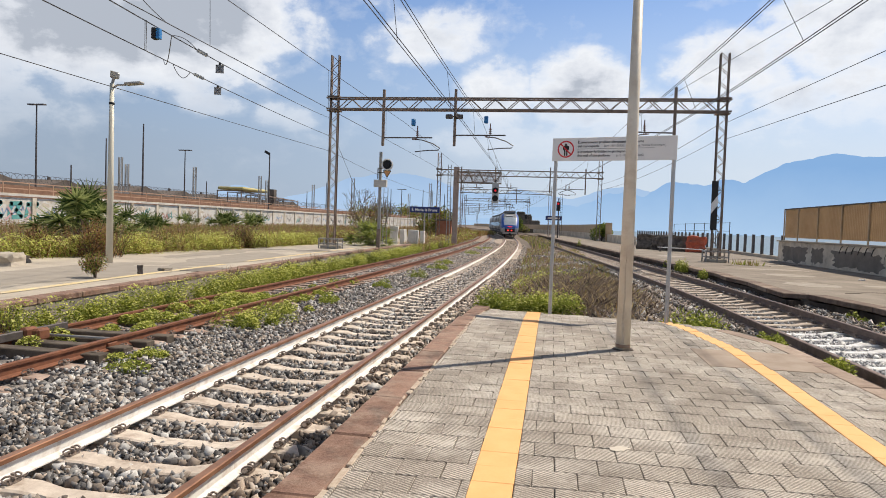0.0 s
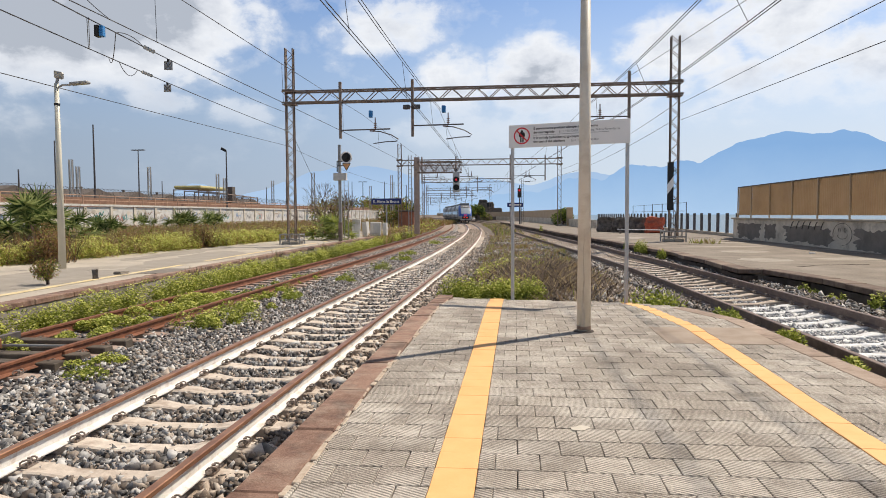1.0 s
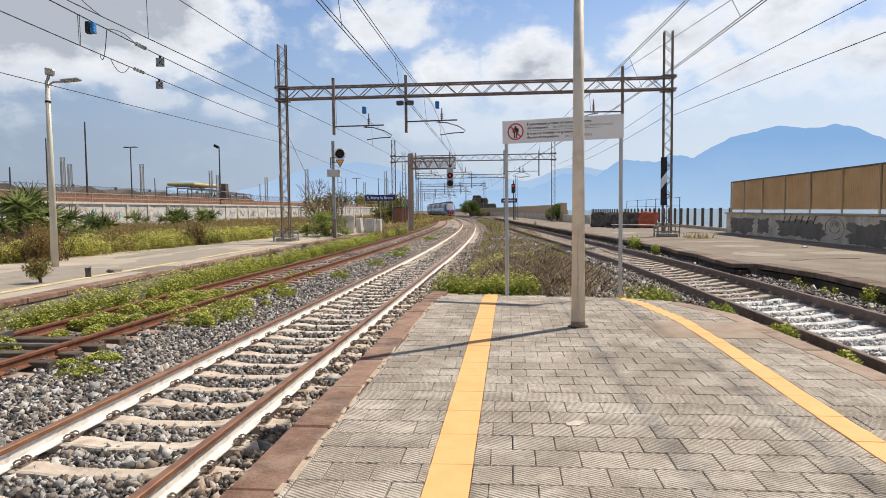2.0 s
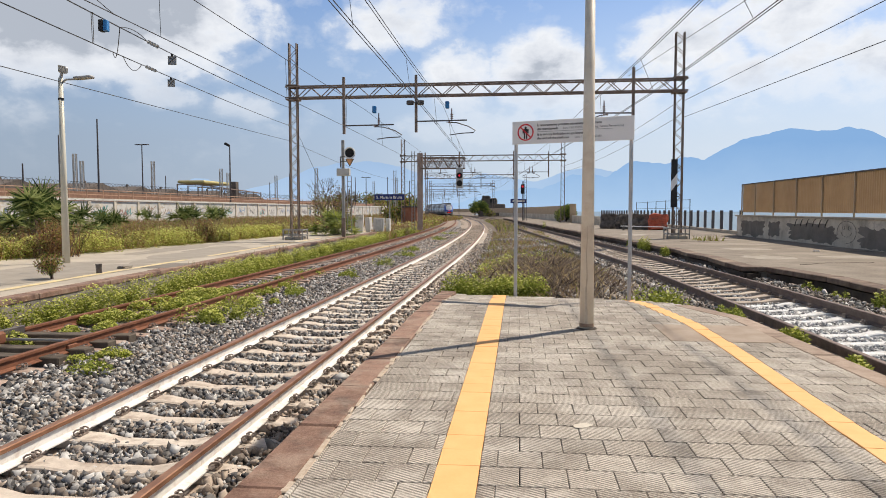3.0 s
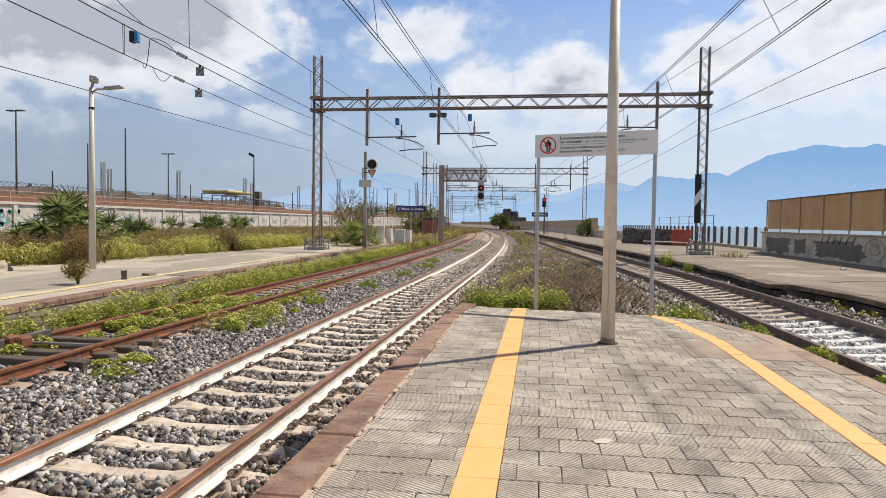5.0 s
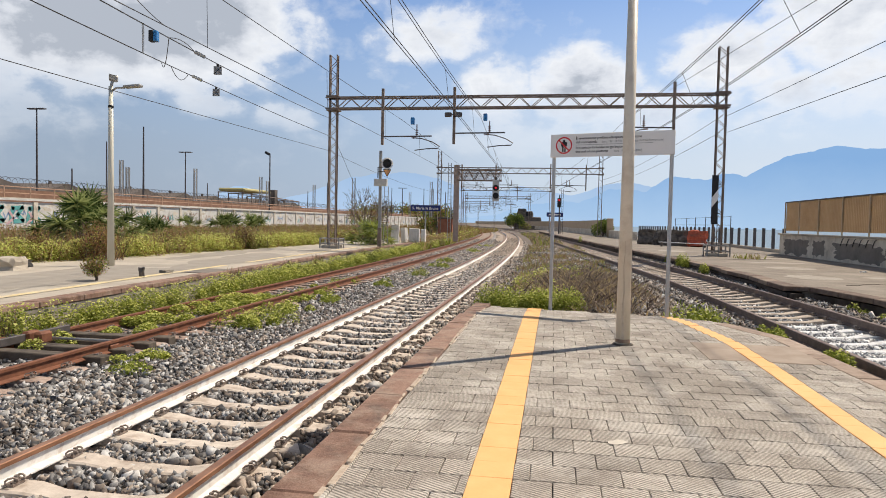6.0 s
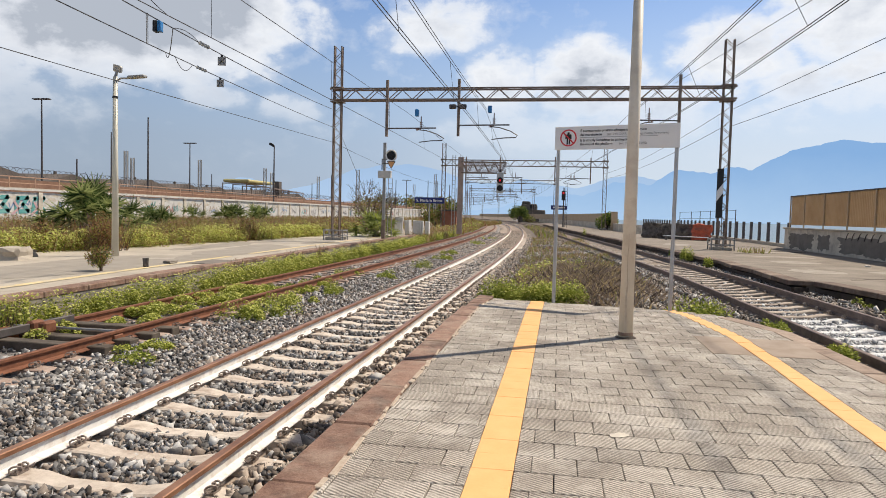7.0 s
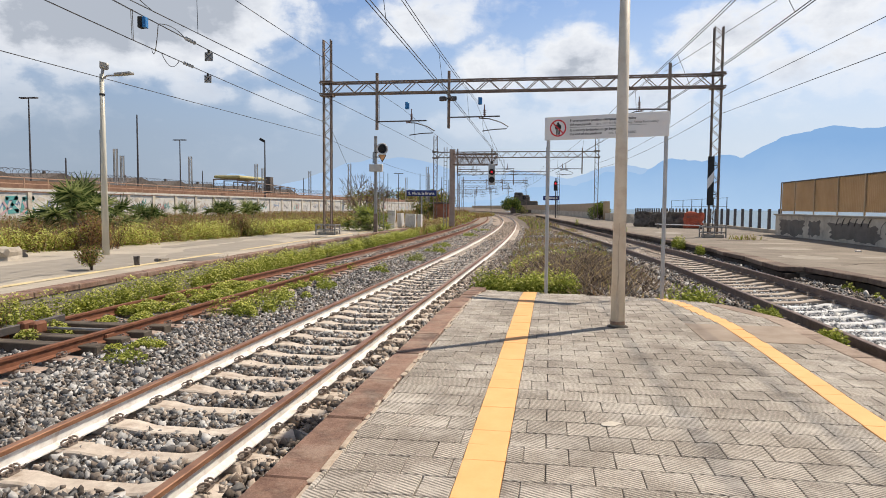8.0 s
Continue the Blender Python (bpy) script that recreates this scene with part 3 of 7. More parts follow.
def railway(name, line, label, y0, y1, head_mat, web_mat, z, cant, sl_mat, clips_to, y_single, rail_label):
    root = tagged(empty(name), label, "railway track")
    for u in (-0.7525, 0.7525):
        rail = part("rail", sweep(B(), line, steps(y0, y1), [(u + a, v) for a, v in HEAD], lambda y: z, cant), head_mat, root, rail_label)
        part("rail_web", sweep(B(), line, steps(y0, y1), [(u + a, v) for a, v in WEB], lambda y: z, cant), web_mat, rail)
    me = sleeper_mesh("sleeper", sl_mat)
    limed = sleeper_mesh("sleeper", SLEEPER_LIMED)
    rng = random.Random(name)
    far = []
    y = y0
    while y < 190:
        tilt = math.degrees(math.atan(cant))
        m = pose(line(y) + rng.uniform(-.015, .015), y, z - 0.165, 0, -tilt, -math.degrees(heading(line, y)) + rng.uniform(-.8, .8))
        if y < y_single:
            sl = new("sleeper", limed if line is track_c and y < 13.6 else me)
            sl.parent, sl.matrix_basis = root, m
            if y < clips_to:
                for u, turn in ((-0.7525 + 0.06, 0), (-0.7525 - 0.06, 180), (0.7525 + 0.06, 0), (0.7525 - 0.06, 180)):
                    c = new("rail_clip", CLIP)
                    c.parent, c.matrix_basis = sl, pose(u, 0, 0.005, 0, 0, turn)
        else:
            far.append(m)
        y += 0.6
    vs = np.array([v.co[:] for v in me.vertices])
    quads = [p.vertices[:] for p in me.polygons if len(p.vertices) == 4]
    V, F = [], []
    for i, m in enumerate(far):
        mm = np.array(m)
        V.append(vs @ mm[:3, :3].T + mm[:3, 3])
        F.append(np.array(quads) + i * len(vs))
    tagged(raw_mesh("far_sleepers", np.concatenate(V), np.concatenate(F), SLEEPER_FAR, root), kind="stuff")
    return root


railway("railway_track", track_a, "main line with white-painted rails on concrete sleepers", -3, 480, RAIL_TOP, WHITE_PAINT, -0.26, 0.0, SLEEPER, 24, 60, "worn brown rail head over white paint")
railway("railway_track", track_b, "disused rusty siding half covered by weeds", 1, 260, RUST, RUST, -0.28, 0.026, SLEEPER_RED, 15, 50, "deep rusted rail")
railway("railway_track", track_c, "sea-side line on pale concrete sleepers", -3, 300, RAIL_GREY, RAIL_GREY, -0.065, 0.045, SLEEPER_TAN, 22, 55, "grey-brown rail")


def ballast_beds():
    for line, z, cant, label in ((track_a, -0.50, 0.0, "grey stone ballast under the main line"), (track_b, -0.505, 0.026, "grey ballast of the siding"), (track_c, -0.335, 0.045, "grey ballast of the sea-side line")):
        sec = [(-2.1, -0.35), (-1.5, -0.02), (-0.2, 0.0), (0.2, 0.0), (1.5, -0.02), (2.1, -0.35)]
        if line is track_a:
            sec[0], sec[1] = (-2.25, -0.04), (-1.5, 0.0)
            sec[-2:] = [(0.82, 0.0), (0.98, -0.06), (1.5, -0.09), (1.8, -0.35)]
        tagged(part("ballast_bed", sweep(B(), line, steps(-5, 480 if line is track_a else 300), sec, lambda y: z, cant, closed=False), GRAVEL_BROWN if line is track_a else GRAVEL), label, "ballast", kind="structure")


ballast_beds()

ROCK_V = np.array([(-1, -1, -.7), (1, -.8, -.8), (.9, 1, -.7), (-.8, .9, -.8), (-.7, -.8, .6), (.6, -.9, .8), (.8, .7, .5), (-.9, .6, .8)]) * 0.5
ROCK_F = np.array([(0, 3, 2, 1), (4, 5, 6, 7), (0, 1, 5, 4), (1, 2, 6, 5), (2, 3, 7, 6), (3, 0, 4, 7)])


def stones(name, spots, size, mats, label, seed):
    """Loose angular stones at spots (n x 3)."""
    rs = np.random.RandomState(seed)
    n = len(spots)
    q = rs.normal(size=(n, 4))
    q /= np.linalg.norm(q, axis=1)[:, None]
    w, x, y, z = q.T
    R = np.stack([1 - 2 * (y * y + z * z), 2 * (x * y - z * w), 2 * (x * z + y * w), 2 * (x * y + z * w), 1 - 2 * (x * x + z * z), 2 * (y * z - x * w), 2 * (x * z - y * w), 2 * (y * z + x * w), 1 - 2 * (x * x + y * y)], 1).reshape(n, 3, 3)
    s = size * np.exp(rs.normal(0, 0.28, n))[:, None] * rs.uniform(0.45, 1.35, (n, 3))
    base = ROCK_V[None] + rs.uniform(-0.30, 0.30, (n, 8, 3))
    V = np.einsum("nij,nkj->nki", R, base * s[:, None, :]) + spots[:, None, :]
    F = ROCK_F[None] + (np.arange(n) * 8)[:, None, None]
    return tagged(raw_mesh(name, V.reshape(-1, 3), F.reshape(-1, 4), mats, mat_ids=np.repeat(rs.randint(0, len(mats), n), 6) if isinstance(mats, list) else None), label, "ballast", kind="stuff")


def bed_spots(line, n, y0, y1, u0, u1, z, cant, seed, rails=True, power=1.7, drop=0.0, bank=0.0):
    rs = np.random.RandomState(seed)
    y = y0 + (y1 - y0) * rs.uniform(0, 1, n) ** power
    u = rs.uniform(u0, u1, n)
    k = np.ones(n, bool)
    if rails:
        for c in (-0.7525, 0.7525):
            k &= np.abs(u - c) > 0.085
        ph = np.abs((y + 3 + 0.3) % 0.6 - 0.3)
        k &= (ph > 0.125) | (np.abs(u) > 1.17) | (rs.uniform(0, 1, n) < 0.06)
    y, u = y[k], u[k]
    x = np.array([line(a) for a in y]) + u
    zz = z + cant * u + rs.uniform(-0.02, 0.02, len(y)) - drop * np.maximum(0, np.abs(u) - 1.2) - bank * (u > 0.84)
    return np.stack([x, y, zz], 1)


stones("ballast_stones", bed_spots(track_a, 98000, 2.5, 46, -2.6, 1.55, -0.476, 0, 1, bank=0.05), 0.0425, [STONE, STONE, STONE_BROWN], "loose grey ballast stones on the main line", 1)
stones("ballast_stones", bed_spots(track_a, 9000, -3, 2.6, -2.4, 1.5, -0.476, 0, 21, power=1.0, bank=0.05), 0.043, [STONE, STONE_BROWN], "loose grey ballast stones on the main line", 21)
stones("ballast_stones", bed_spots(track_a, 9000, 40, 90, -0.72, 0.72, -0.455, 0, 31, power=1.0), 0.06, [STONE_TAN, STONE_TAN, STONE_BROWN], "dusty tan ballast filling the far main line", 31)
stones("ballast_stones", bed_spots(track_a, 26000, 30, 75, -2.5, 1.55, -0.476, 0, 11, power=1.0, bank=0.05), 0.062, [STONE, STONE_BROWN, STONE_TAN], "brownish ballast stones farther along the main line", 11)
stones("ballast_stones", bed_spots(track_b, 15000, 5, 42, -1.3, 1.35, -0.49, 0.026, 2), 0.044, STONE, "loose grey ballast stones on the siding", 2)
stones("ballast_stones", bed_spots(track_b, 12000, 36, 80, -1.4, 1.9, -0.49, 0.026, 12, power=1.0), 0.062, [STONE_BROWN, STONE], "brownish ballast stones far along the siding", 12)
stones("ballast_stones", bed_spots(track_c, 22000, 4, 46, -1.6, 1.7, -0.312, 0.045, 3, drop=0.1), 0.045, STONE, "loose pale ballast stones on the sea-side line", 3)

stones("ballast_stones", bed_spots(track_c, 6500, 4, 40, -1.32, -0.86, -0.235, 0.045, 41, rails=False), 0.046, [STONE, STONE_BROWN], "dusty stones over the sleeper ends by the platform", 41)
stones("ballast_stones", bed_spots(track_c, 7500, 4, 40, 0.86, 1.75, -0.235, 0.045, 42, rails=False), 0.046, [STONE, STONE_BROWN], "dusty stones over the sleeper ends by the sea-side platform", 42)
stones("ballast_stones", bed_spots(track_a, 7000, 2, 40, 0.87, 1.52, -0.455, 0, 43, rails=False), 0.044, [STONE_BROWN, STONE_BROWN, STONE_TAN, STONE], "brown debris and stones along the kerb", 43)
stones("white_ballast_stones", bed_spots(track_c, 8500, 4, 13.2, -0.66, 0.66, -0.292, 0.045, 4, power=1.0), 0.040, STONE_WHITE, "ballast stones whitened with paint or lime", 4)
stones("white_ballast_stones", bed_spots(track_c, 1200, 12, 17, -0.66, 0.66, -0.305, 0.045, 5, power=1.6), 0.040, STONE_WHITE, "ballast stones whitened with paint or lime", 5)

# ---- paving of the island platform ----


def paving():
    root = tagged(empty("platform_paving"), "grey concrete pavers in running bond, yellow safety lines", "paving", kind="structure")
    pitch, length = 0.274, 0.274
    meshes = {}

    def block(sx, sy, mat):
        key = (round(sx, 3), round(sy, 3), mat.name)
        if key not in meshes:
            bm = B()
            box(bm, 0, 0, -0.03, sx, sy, 0.06, bevel=0.002 if mat is YELLOW else 0.005)
            me = bpy.data.meshes.new("paver")
            bm.to_mesh(me)
            bm.free()
            me.materials.append(mat)
            meshes[key] = me
        return meshes[key]

    def right_limit(y):
        for (x0, ya), (x1, yb) in zip([(3.16, -6), (3.16, 6.2), (2.98, 10.0), (2.6, 11.5), (1.9, 12.2)], [(3.16, 6.2), (2.98, 10.0), (2.6, 11.5), (1.9, 12.2), (-1.2, 13.2)]):
            if y <= yb:
                return x0 + (x1 - x0) * (y - ya) / (yb - ya)
        return -1.2

    def yellow_right(y):
        return 2.22 - 0.045 * max(0, y - 9.4) * 3 if y > 9.4 else 2.24 + 0.02 * math.sin(y)
    rng = random.Random(5)
    V, F = [], []
    r = 0
    y = 0.4 - 16 * pitch
    while y < 13.1:
        lim = right_limit(y + pitch / 2)
        spans = [(-1.255, -0.48, PAVER), (-0.48, -0.225, YELLOW), (-0.225, yellow_right(y), PAVER), (yellow_right(y), yellow_right(y) + 0.20, YELLOW), (yellow_right(y) + 0.20, lim, PAVER)]
        for x0, x1, mat in spans:
            x1 = min(x1, lim)
            if x1 - x0 < 0.03:
                continue
            cuts = [x0] + [c for c in [(k + 0.5 * (r % 2)) * length - 3.0 for k in range(30)] if x0 + 0.035 < c < x1 - 0.035] + [x1]
            if mat is YELLOW:
                cuts = [x0, x1]
            for a, b in zip(cuts, cuts[1:]):
                xc, yc = (a + b) / 2, y + pitch / 2
                if 1.88 < xc < 2.93 and 8.15 < yc < 9.15 and mat is not YELLOW:
                    continue
                gap = 0.0065 if mat is PAVER else 0.0008
                sx, sy = round(b - a - gap, 2 if mat is PAVER else 3), pitch - gap
                m = pose(xc, yc + 0.012 * xc, deck_z(yc) + rng.uniform(-0.0025, 0.002) + (0.002 if mat is YELLOW else 0), rng.uniform(-.35, .35), rng.uniform(-.35, .35), rng.uniform(-.6, .6))
                if 3.2 < y < 7.2 and -1.3 < xc < 3.0:
                    ob = new("paver", block(sx, sy, mat))
                    ob.parent, ob.matrix_basis = root, m
                else:
                    mi = 1 if mat is YELLOW else 0
                    src = block(sx, sy, mat)
                    vs = np.array([v.co[:] for v in src.vertices])
                    mm = np.array(m)
                    off = sum(len(q) for q in V)
                    V.append(vs @ mm[:3, :3].T + mm[:3, 3])
                    for p in src.polygons:
                        F.append(([off + i for i in p.vertices], mi))
        y += pitch
        r += 1
    me = bpy.data.meshes.new("outer_pavers")
    me.from_pydata(np.concatenate(V).tolist(), [], [f for f, _ in F])
    me.polygons.foreach_set("material_index", [mi for _, mi in F])
    tagged(mesh_ob("outer_pavers", me, [PAVER_ISLAND, YELLOW], root), kind="stuff")
    for x0, x1 in ((1.78, 2.25), (2.435, 3.06)):
        bm = B()
        box(bm, (x0 + x1) / 2, 8.66, -0.017, x1 - x0 - 0.012, 1.16, 0.045, bevel=0.006)
        part("cover_slab", bm, COVER, root, "smooth beige concrete cover slab")
    bm = B()
    for k in range(17):
        a = 2 * math.pi * k / 17
        rr = 0.055 * (1 + 0.25 * math.sin(2 * a) + 0.1 * math.sin(5 * a))
        bm.verts.new((0.46 + rr * 1.2 * math.cos(a), 4.79 + rr * math.sin(a), 0.006))
    bm.faces.new(bm.verts[:])
    part("pale_stain", bm, material("pale_cement", tones((0.50, 0.45, 0.38), (0.66, 0.60, 0.51)), 9, 0.9, 0.2), root, "pale cement blot on the pavers")


PAVER_ISLAND = material("grey_paver_far", tones((0.19, 0.158, 0.128), (0.76, 0.68, 0.58), 0.36, 0.65), 9, 0.9, 0.9, fine=75, spread=0.62, island=True, each=0.09, ribs=0.88, stain=((0.20, 0.165, 0.135), 0.62, 1.9), bloom=((0.81, 0.75, 0.665), 0.62, 1.1))
COVER = material("beige_cover_concrete", tones((0.27, 0.205, 0.155), (0.40, 0.325, 0.26)), 3, 0.9, 0.2)

# ---- catenary gantries ----


def channel(x, y, z0, z1, side, d):
    """An upright steel channel, its flanges turned to the given side."""
    prof = [(0, -d / 2), (0.062, -d / 2), (0.062, -d / 2 + 0.016), (0.014, -d / 2 + 0.016), (0.014, d / 2 - 0.016), (0.062, d / 2 - 0.016), (0.062, d / 2), (0, d / 2)]
    bm = B()
    lo, hi = [[bm.verts.new((x + side * u, y + v, z)) for u, v in prof] for z in (z0, z1)]
    for k in range(8):
        bm.faces.new((lo[k], lo[(k + 1) % 8], hi[(k + 1) % 8], hi[k]))
    bm.faces.new(lo), bm.faces.new(hi)
    return bm


def lattice_leg(root, x, y, z0, z1, w=0.38, d=0.26, mat=None):
    """A steel leg of two channels laced with diagonal flats."""
    mat = mat or STEEL_RUSTY
    leg = part("leg", channel(x - w / 2 + 0.02, y, z0, z1, -1, d), mat, root)
    part("leg", channel(x + w / 2 - 0.02, y, z0, z1, 1, d), mat, root)
    bm, n = B(), int((z1 - z0) / 0.34)
    h = (z1 - z0) / n
    for s in (-d / 2 - 0.008, d / 2 + 0.008):
        bm = B()
        for i in range(n):
            a, b = (-w / 2, w / 2) if i % 2 else (w / 2, -w / 2)
            bar(bm, (x + a, y + s, z0 + i * h), (x + b, y + s, z0 + (i + 1) * h), 0.055, 0.014)
            if y < 60:
                part("lacing_flat", bm, mat, leg)
                bm = B()
        if y < 60:
            bm.free()
        else:
            tagged(part("lacing", bm, mat, leg), kind="stuff")
    return leg


def foot_guard(root, x, y, z, r=0.52, h=0.56):
    """A low steel frame of posts and rails round the foot of a leg."""
    guard = part("foot_guard", box(B(), x, y, z + 0.08, 0.9, 0.8, 0.16, bevel=0.02), CONCRETE, root, "concrete footing with a steel guard frame")
    for sx in (-r, 0, r):
        for sy in (-r * 0.8, r * 0.8):
            part("guard_post", bar(B(), (x + sx, y + sy, z), (x + sx, y + sy, z + h), 0.06), STEEL, guard)
    for zz in (h - 0.04, h * 0.45):
        for s in (-1, 1):
            part("guard_rail", bar(B(), (x - r, y + s * r * 0.8, z + zz), (x + r, y + s * r * 0.8, z + zz), 0.06), STEEL, guard)
            part("guard_rail", bar(B(), (x + s * r, y - r * 0.8, z + zz), (x + s * r, y + r * 0.8, z + zz), 0.06), STEEL, guard)


def truss(root, x0, x1, y, z0, z1, depth=0.5, panel=0.62):
    for z in (z0, z1):
        for s in (-depth / 2, depth / 2):
            b = part("chord", box(B(), (x0 + x1) / 2, y + s, z, x1 - x0, 0.075, 0.075), STEEL_RUSTY, root)
    bm, n = B(), int((x1 - x0) / panel)
    w = (x1 - x0) / n
    for i in range(n):
        a, c = (z0, z1) if i % 2 else (z1, z0)
        for s in (-depth / 2, depth / 2):
            bar(bm, (x0 + i * w, y + s, a), (x0 + (i + 1) * w, y + s, c), 0.07, 0.03)
            if y < 60:
                part("diagonal", bm, STEEL_RUSTY, b)
                bm = B()
        if i % 2 == 0:
            bar(bm, (x0 + i * w, y - depth / 2, z1), (x0 + (i + 1) * w, y + depth / 2, z1), 0.04, 0.03)
    tagged(part("lattice", bm, STEEL_RUSTY, b), kind="stuff")
    return b


def drop_post(root, x, y, z0, z1, arm, z_arm, with_box=True):
    """A hanging post with a cantilever bracket, registration arm and insulators; arm: its reach along x."""
    p = part("drop_post", box(B(), x, y, (z0 + z1) / 2, 0.13, 0.13, z1 - z0), STEEL_RUSTY, root)
    bm = B()
    s = 1 if arm > 0 else -1
    rod(bm, (x, y, z_arm), (x + arm, y, z_arm + 0.03), 0.035, seg=6)
    tube(bm, [(x + arm * 0.62, y, z_arm - 0.06), (x + arm * 0.8, y, z_arm - 0.10), (x + arm * 1.02, y, z_arm - 0.28), (x + arm * 1.16, y, z_arm - 0.50), (x + arm * 1.12, y, z_arm - 0.60), (x + arm * 0.9, y, z_arm - 0.62), (x + arm * 0.66, y, z_arm - 0.70)], 0.028, 5)
    part("bracket_arm", bm, STEEL_DARK, p)
    bm = B()
    for k in range(4):
        rod(bm, (x + arm * 0.60 + s * k * 0.07, y, z_arm - 0.035), (x + arm * 0.60 + s * (k * 0.07 + 0.03), y, z_arm - 0.035), 0.07, seg=8)
    rod(bm, (x + arm * 0.7, y, z_arm), (x + arm * 0.7, y, z_arm + 0.62), 0.03, seg=6)
    for k in range(3):
        rod(bm, (x + arm * 0.7, y, z_arm + 0.1 + k * 0.1), (x + arm * 0.7, y, z_arm + 0.14 + k * 0.1), 0.075, seg=8)
    part("insulator", bm, INSULATOR, p)
    if with_box:
        bm = box(B(), x + arm * 0.66 - s * 0.12, y, z_arm + 0.80, 0.20, 0.20, 0.36, bevel=0.03)
        part("marker_box", bm, BLUE_BOX, p, "blue plastic box")


def gantry(y, x0, x1, z_foot, zb, zt, top, drops, label, foot=True, z_foot_r=None):
    root = tagged(empty("catenary_gantry"), label, "catenary gantry", group="catenary gantries")
    for x, zf in ((x0, z_foot), (x1, z_foot if z_foot_r is None else z_foot_r)):
        lattice_leg(root, x, y, zf, top)
        if foot:
            foot_guard(root, x, y, zf)
        part("saddle", box(B(), x, y, zb - 0.09, 0.66, 0.6, 0.05), STEEL_RUSTY, root)
        part("saddle", box(B(), x, y, zt + 0.08, 0.66, 0.6, 0.045), STEEL_RUSTY, root)
    truss(root, x0 - 0.36, x1 + 0.36, y, zb, zt)
    for d in drops:
        drop_post(root, d[0], y - 0.33, d[1], d[2], d[3], d[4], y < 60 and d[3] > 0)
    return root


G1 = gantry(34.5, -11.72, 7.80, 0.0, 7.38, 7.95, 10.2, [(-8.95, 5.46, 8.35, 2.6, 5.88), (-5.2, 5.5, 8.38, 2.6, 6.05), (5.55, 5.6, 8.5, -2.0, 6.3)], "tall rusty lattice gantry over three tracks", z_foot_r=0.12)
gantry(79, -13.6, 5.05, -0.1, 7.3, 7.95, 9.9, [(-10.9, 5.4, 8.3, 2.6, 5.9), (-6.9, 5.4, 8.3, 2.6, 5.95), (-0.6, 5.5, 8.4, 2.6, 5.95), (3.4, 5.4, 8.3, -2.6, 5.95)], "far rusty lattice gantry spanning the curve", foot=False, z_foot_r=0.1)
for gy, half in ((119, 7.5), (159, 7.2), (200, 7.0), (242, 7.0), (285, 7.0)):
    c = track_a(gy) + 1.2
    gantry(gy, c - half - 2.0, c + half - 1.5, -0.3, 7.2, 7.8, 8.6, [(c - 3.6, 5.4, 8.1, 2.4, 5.9), (c + 0.2, 5.4, 8.1, 2.4, 5.9)], "distant lattice gantry on the curve", foot=False)

# striped warning board on the sea-side leg
board = tagged(empty("warning_board", 7.56, 34.20, 0), "black and white striped board on the gantry leg", "sign")
part("board", box(B(), 0, -0.06, 2.85, 0.30, 0.03, 2.35, bevel=0.006), BLACK, board)
bm = B()
bm.faces.new([bm.verts.new(v) for v in ((-0.15, -0.079, 2.45), (0.15, -0.079, 2.87), (0.15, -0.079, 3.36), (-0.15, -0.079, 2.94))])
part("stripe", bm, SIGN_WHITE, board, "white slanted stripe")
for z in (2.2, 3.6):
    part("bracket", box(B(), 0.08, 0.0, z, 0.36, 0.1, 0.05), STEEL_DARK, board)
# floodlights and cable on the second hanging post
lamp = tagged(empty("floodlight", -5.2, 34.0, 6.95), "two small floodlights clamped to a gantry post", "floodlight")
for s in (-1, 1):
    part("housing", box(B(), s * 0.26, -0.1, 0, 0.34, 0.22, 0.22, Matrix.Rotation(0.25 * s, 3, "Z"), bevel=0.03), STEEL_DARK, lamp)
part("bracket", bar(B(), (-0.35, 0, 0.02), (0.35, 0, 0.02), 0.05), STEEL_DARK, lamp)

# ---- overhead wires ----


def sag_line(p, q, sag, n=10):
    p, q = Vector(p), Vector(q)
    return [p.lerp(q, i / n) - Vector((0, 0, 4 * sag * (i / n) * (1 - i / n))) for i in range(n + 1)]


def wire(pts, r, label, name="overhead_wire"):
    return tagged(part(name, tube(B(), pts, r, 5), WIRE), label, "wire", group="overhead wires")


def catenary(line, ys, z_low, z_high, label, sag=0.62, shift=0.0, twin=0.0):
    """A contact wire and a carrying wire from support to support, with droppers."""
    root = tagged(empty("catenary"), label, "overhead line", group="overhead wires")
    low, high = [], []
    for i, (a, b) in enumerate(zip(ys, ys[1:])):
        pa, pb = Vector((line(a) + shift, a, z_high)), Vector((line(b) + shift, b, z_high))
        n = 10
        for k in range(n + (1 if i == len(ys) - 2 else 0)):
            s = k / n
            p = pa.lerp(pb, s)
            h = p - Vector((0, 0, sag * 4 * s * (1 - s)))
            l = Vector((line(p.y), p.y, z_low))
            low.append(l)
            high.append(h)
            if k % 2 == 1 and a < 120:
                part("dropper", rod(B(), l, h, 0.007, seg=4), WIRE, root)
    part("contact_wire", tube(B(), low, 0.0105, 5), WIRE, root)
    part("carrying_wire", tube(B(), high, 0.0105, 5), WIRE, root)
    if twin:
        side = Vector((twin, 0, 0))
        part("contact_wire", tube(B(), [p + side for p in low if p.y < 80], 0.0105, 5), WIRE, root)
        part("carrying_wire", tube(B(), [p + side for p in high if p.y < 36], 0.0105, 5), WIRE, root)


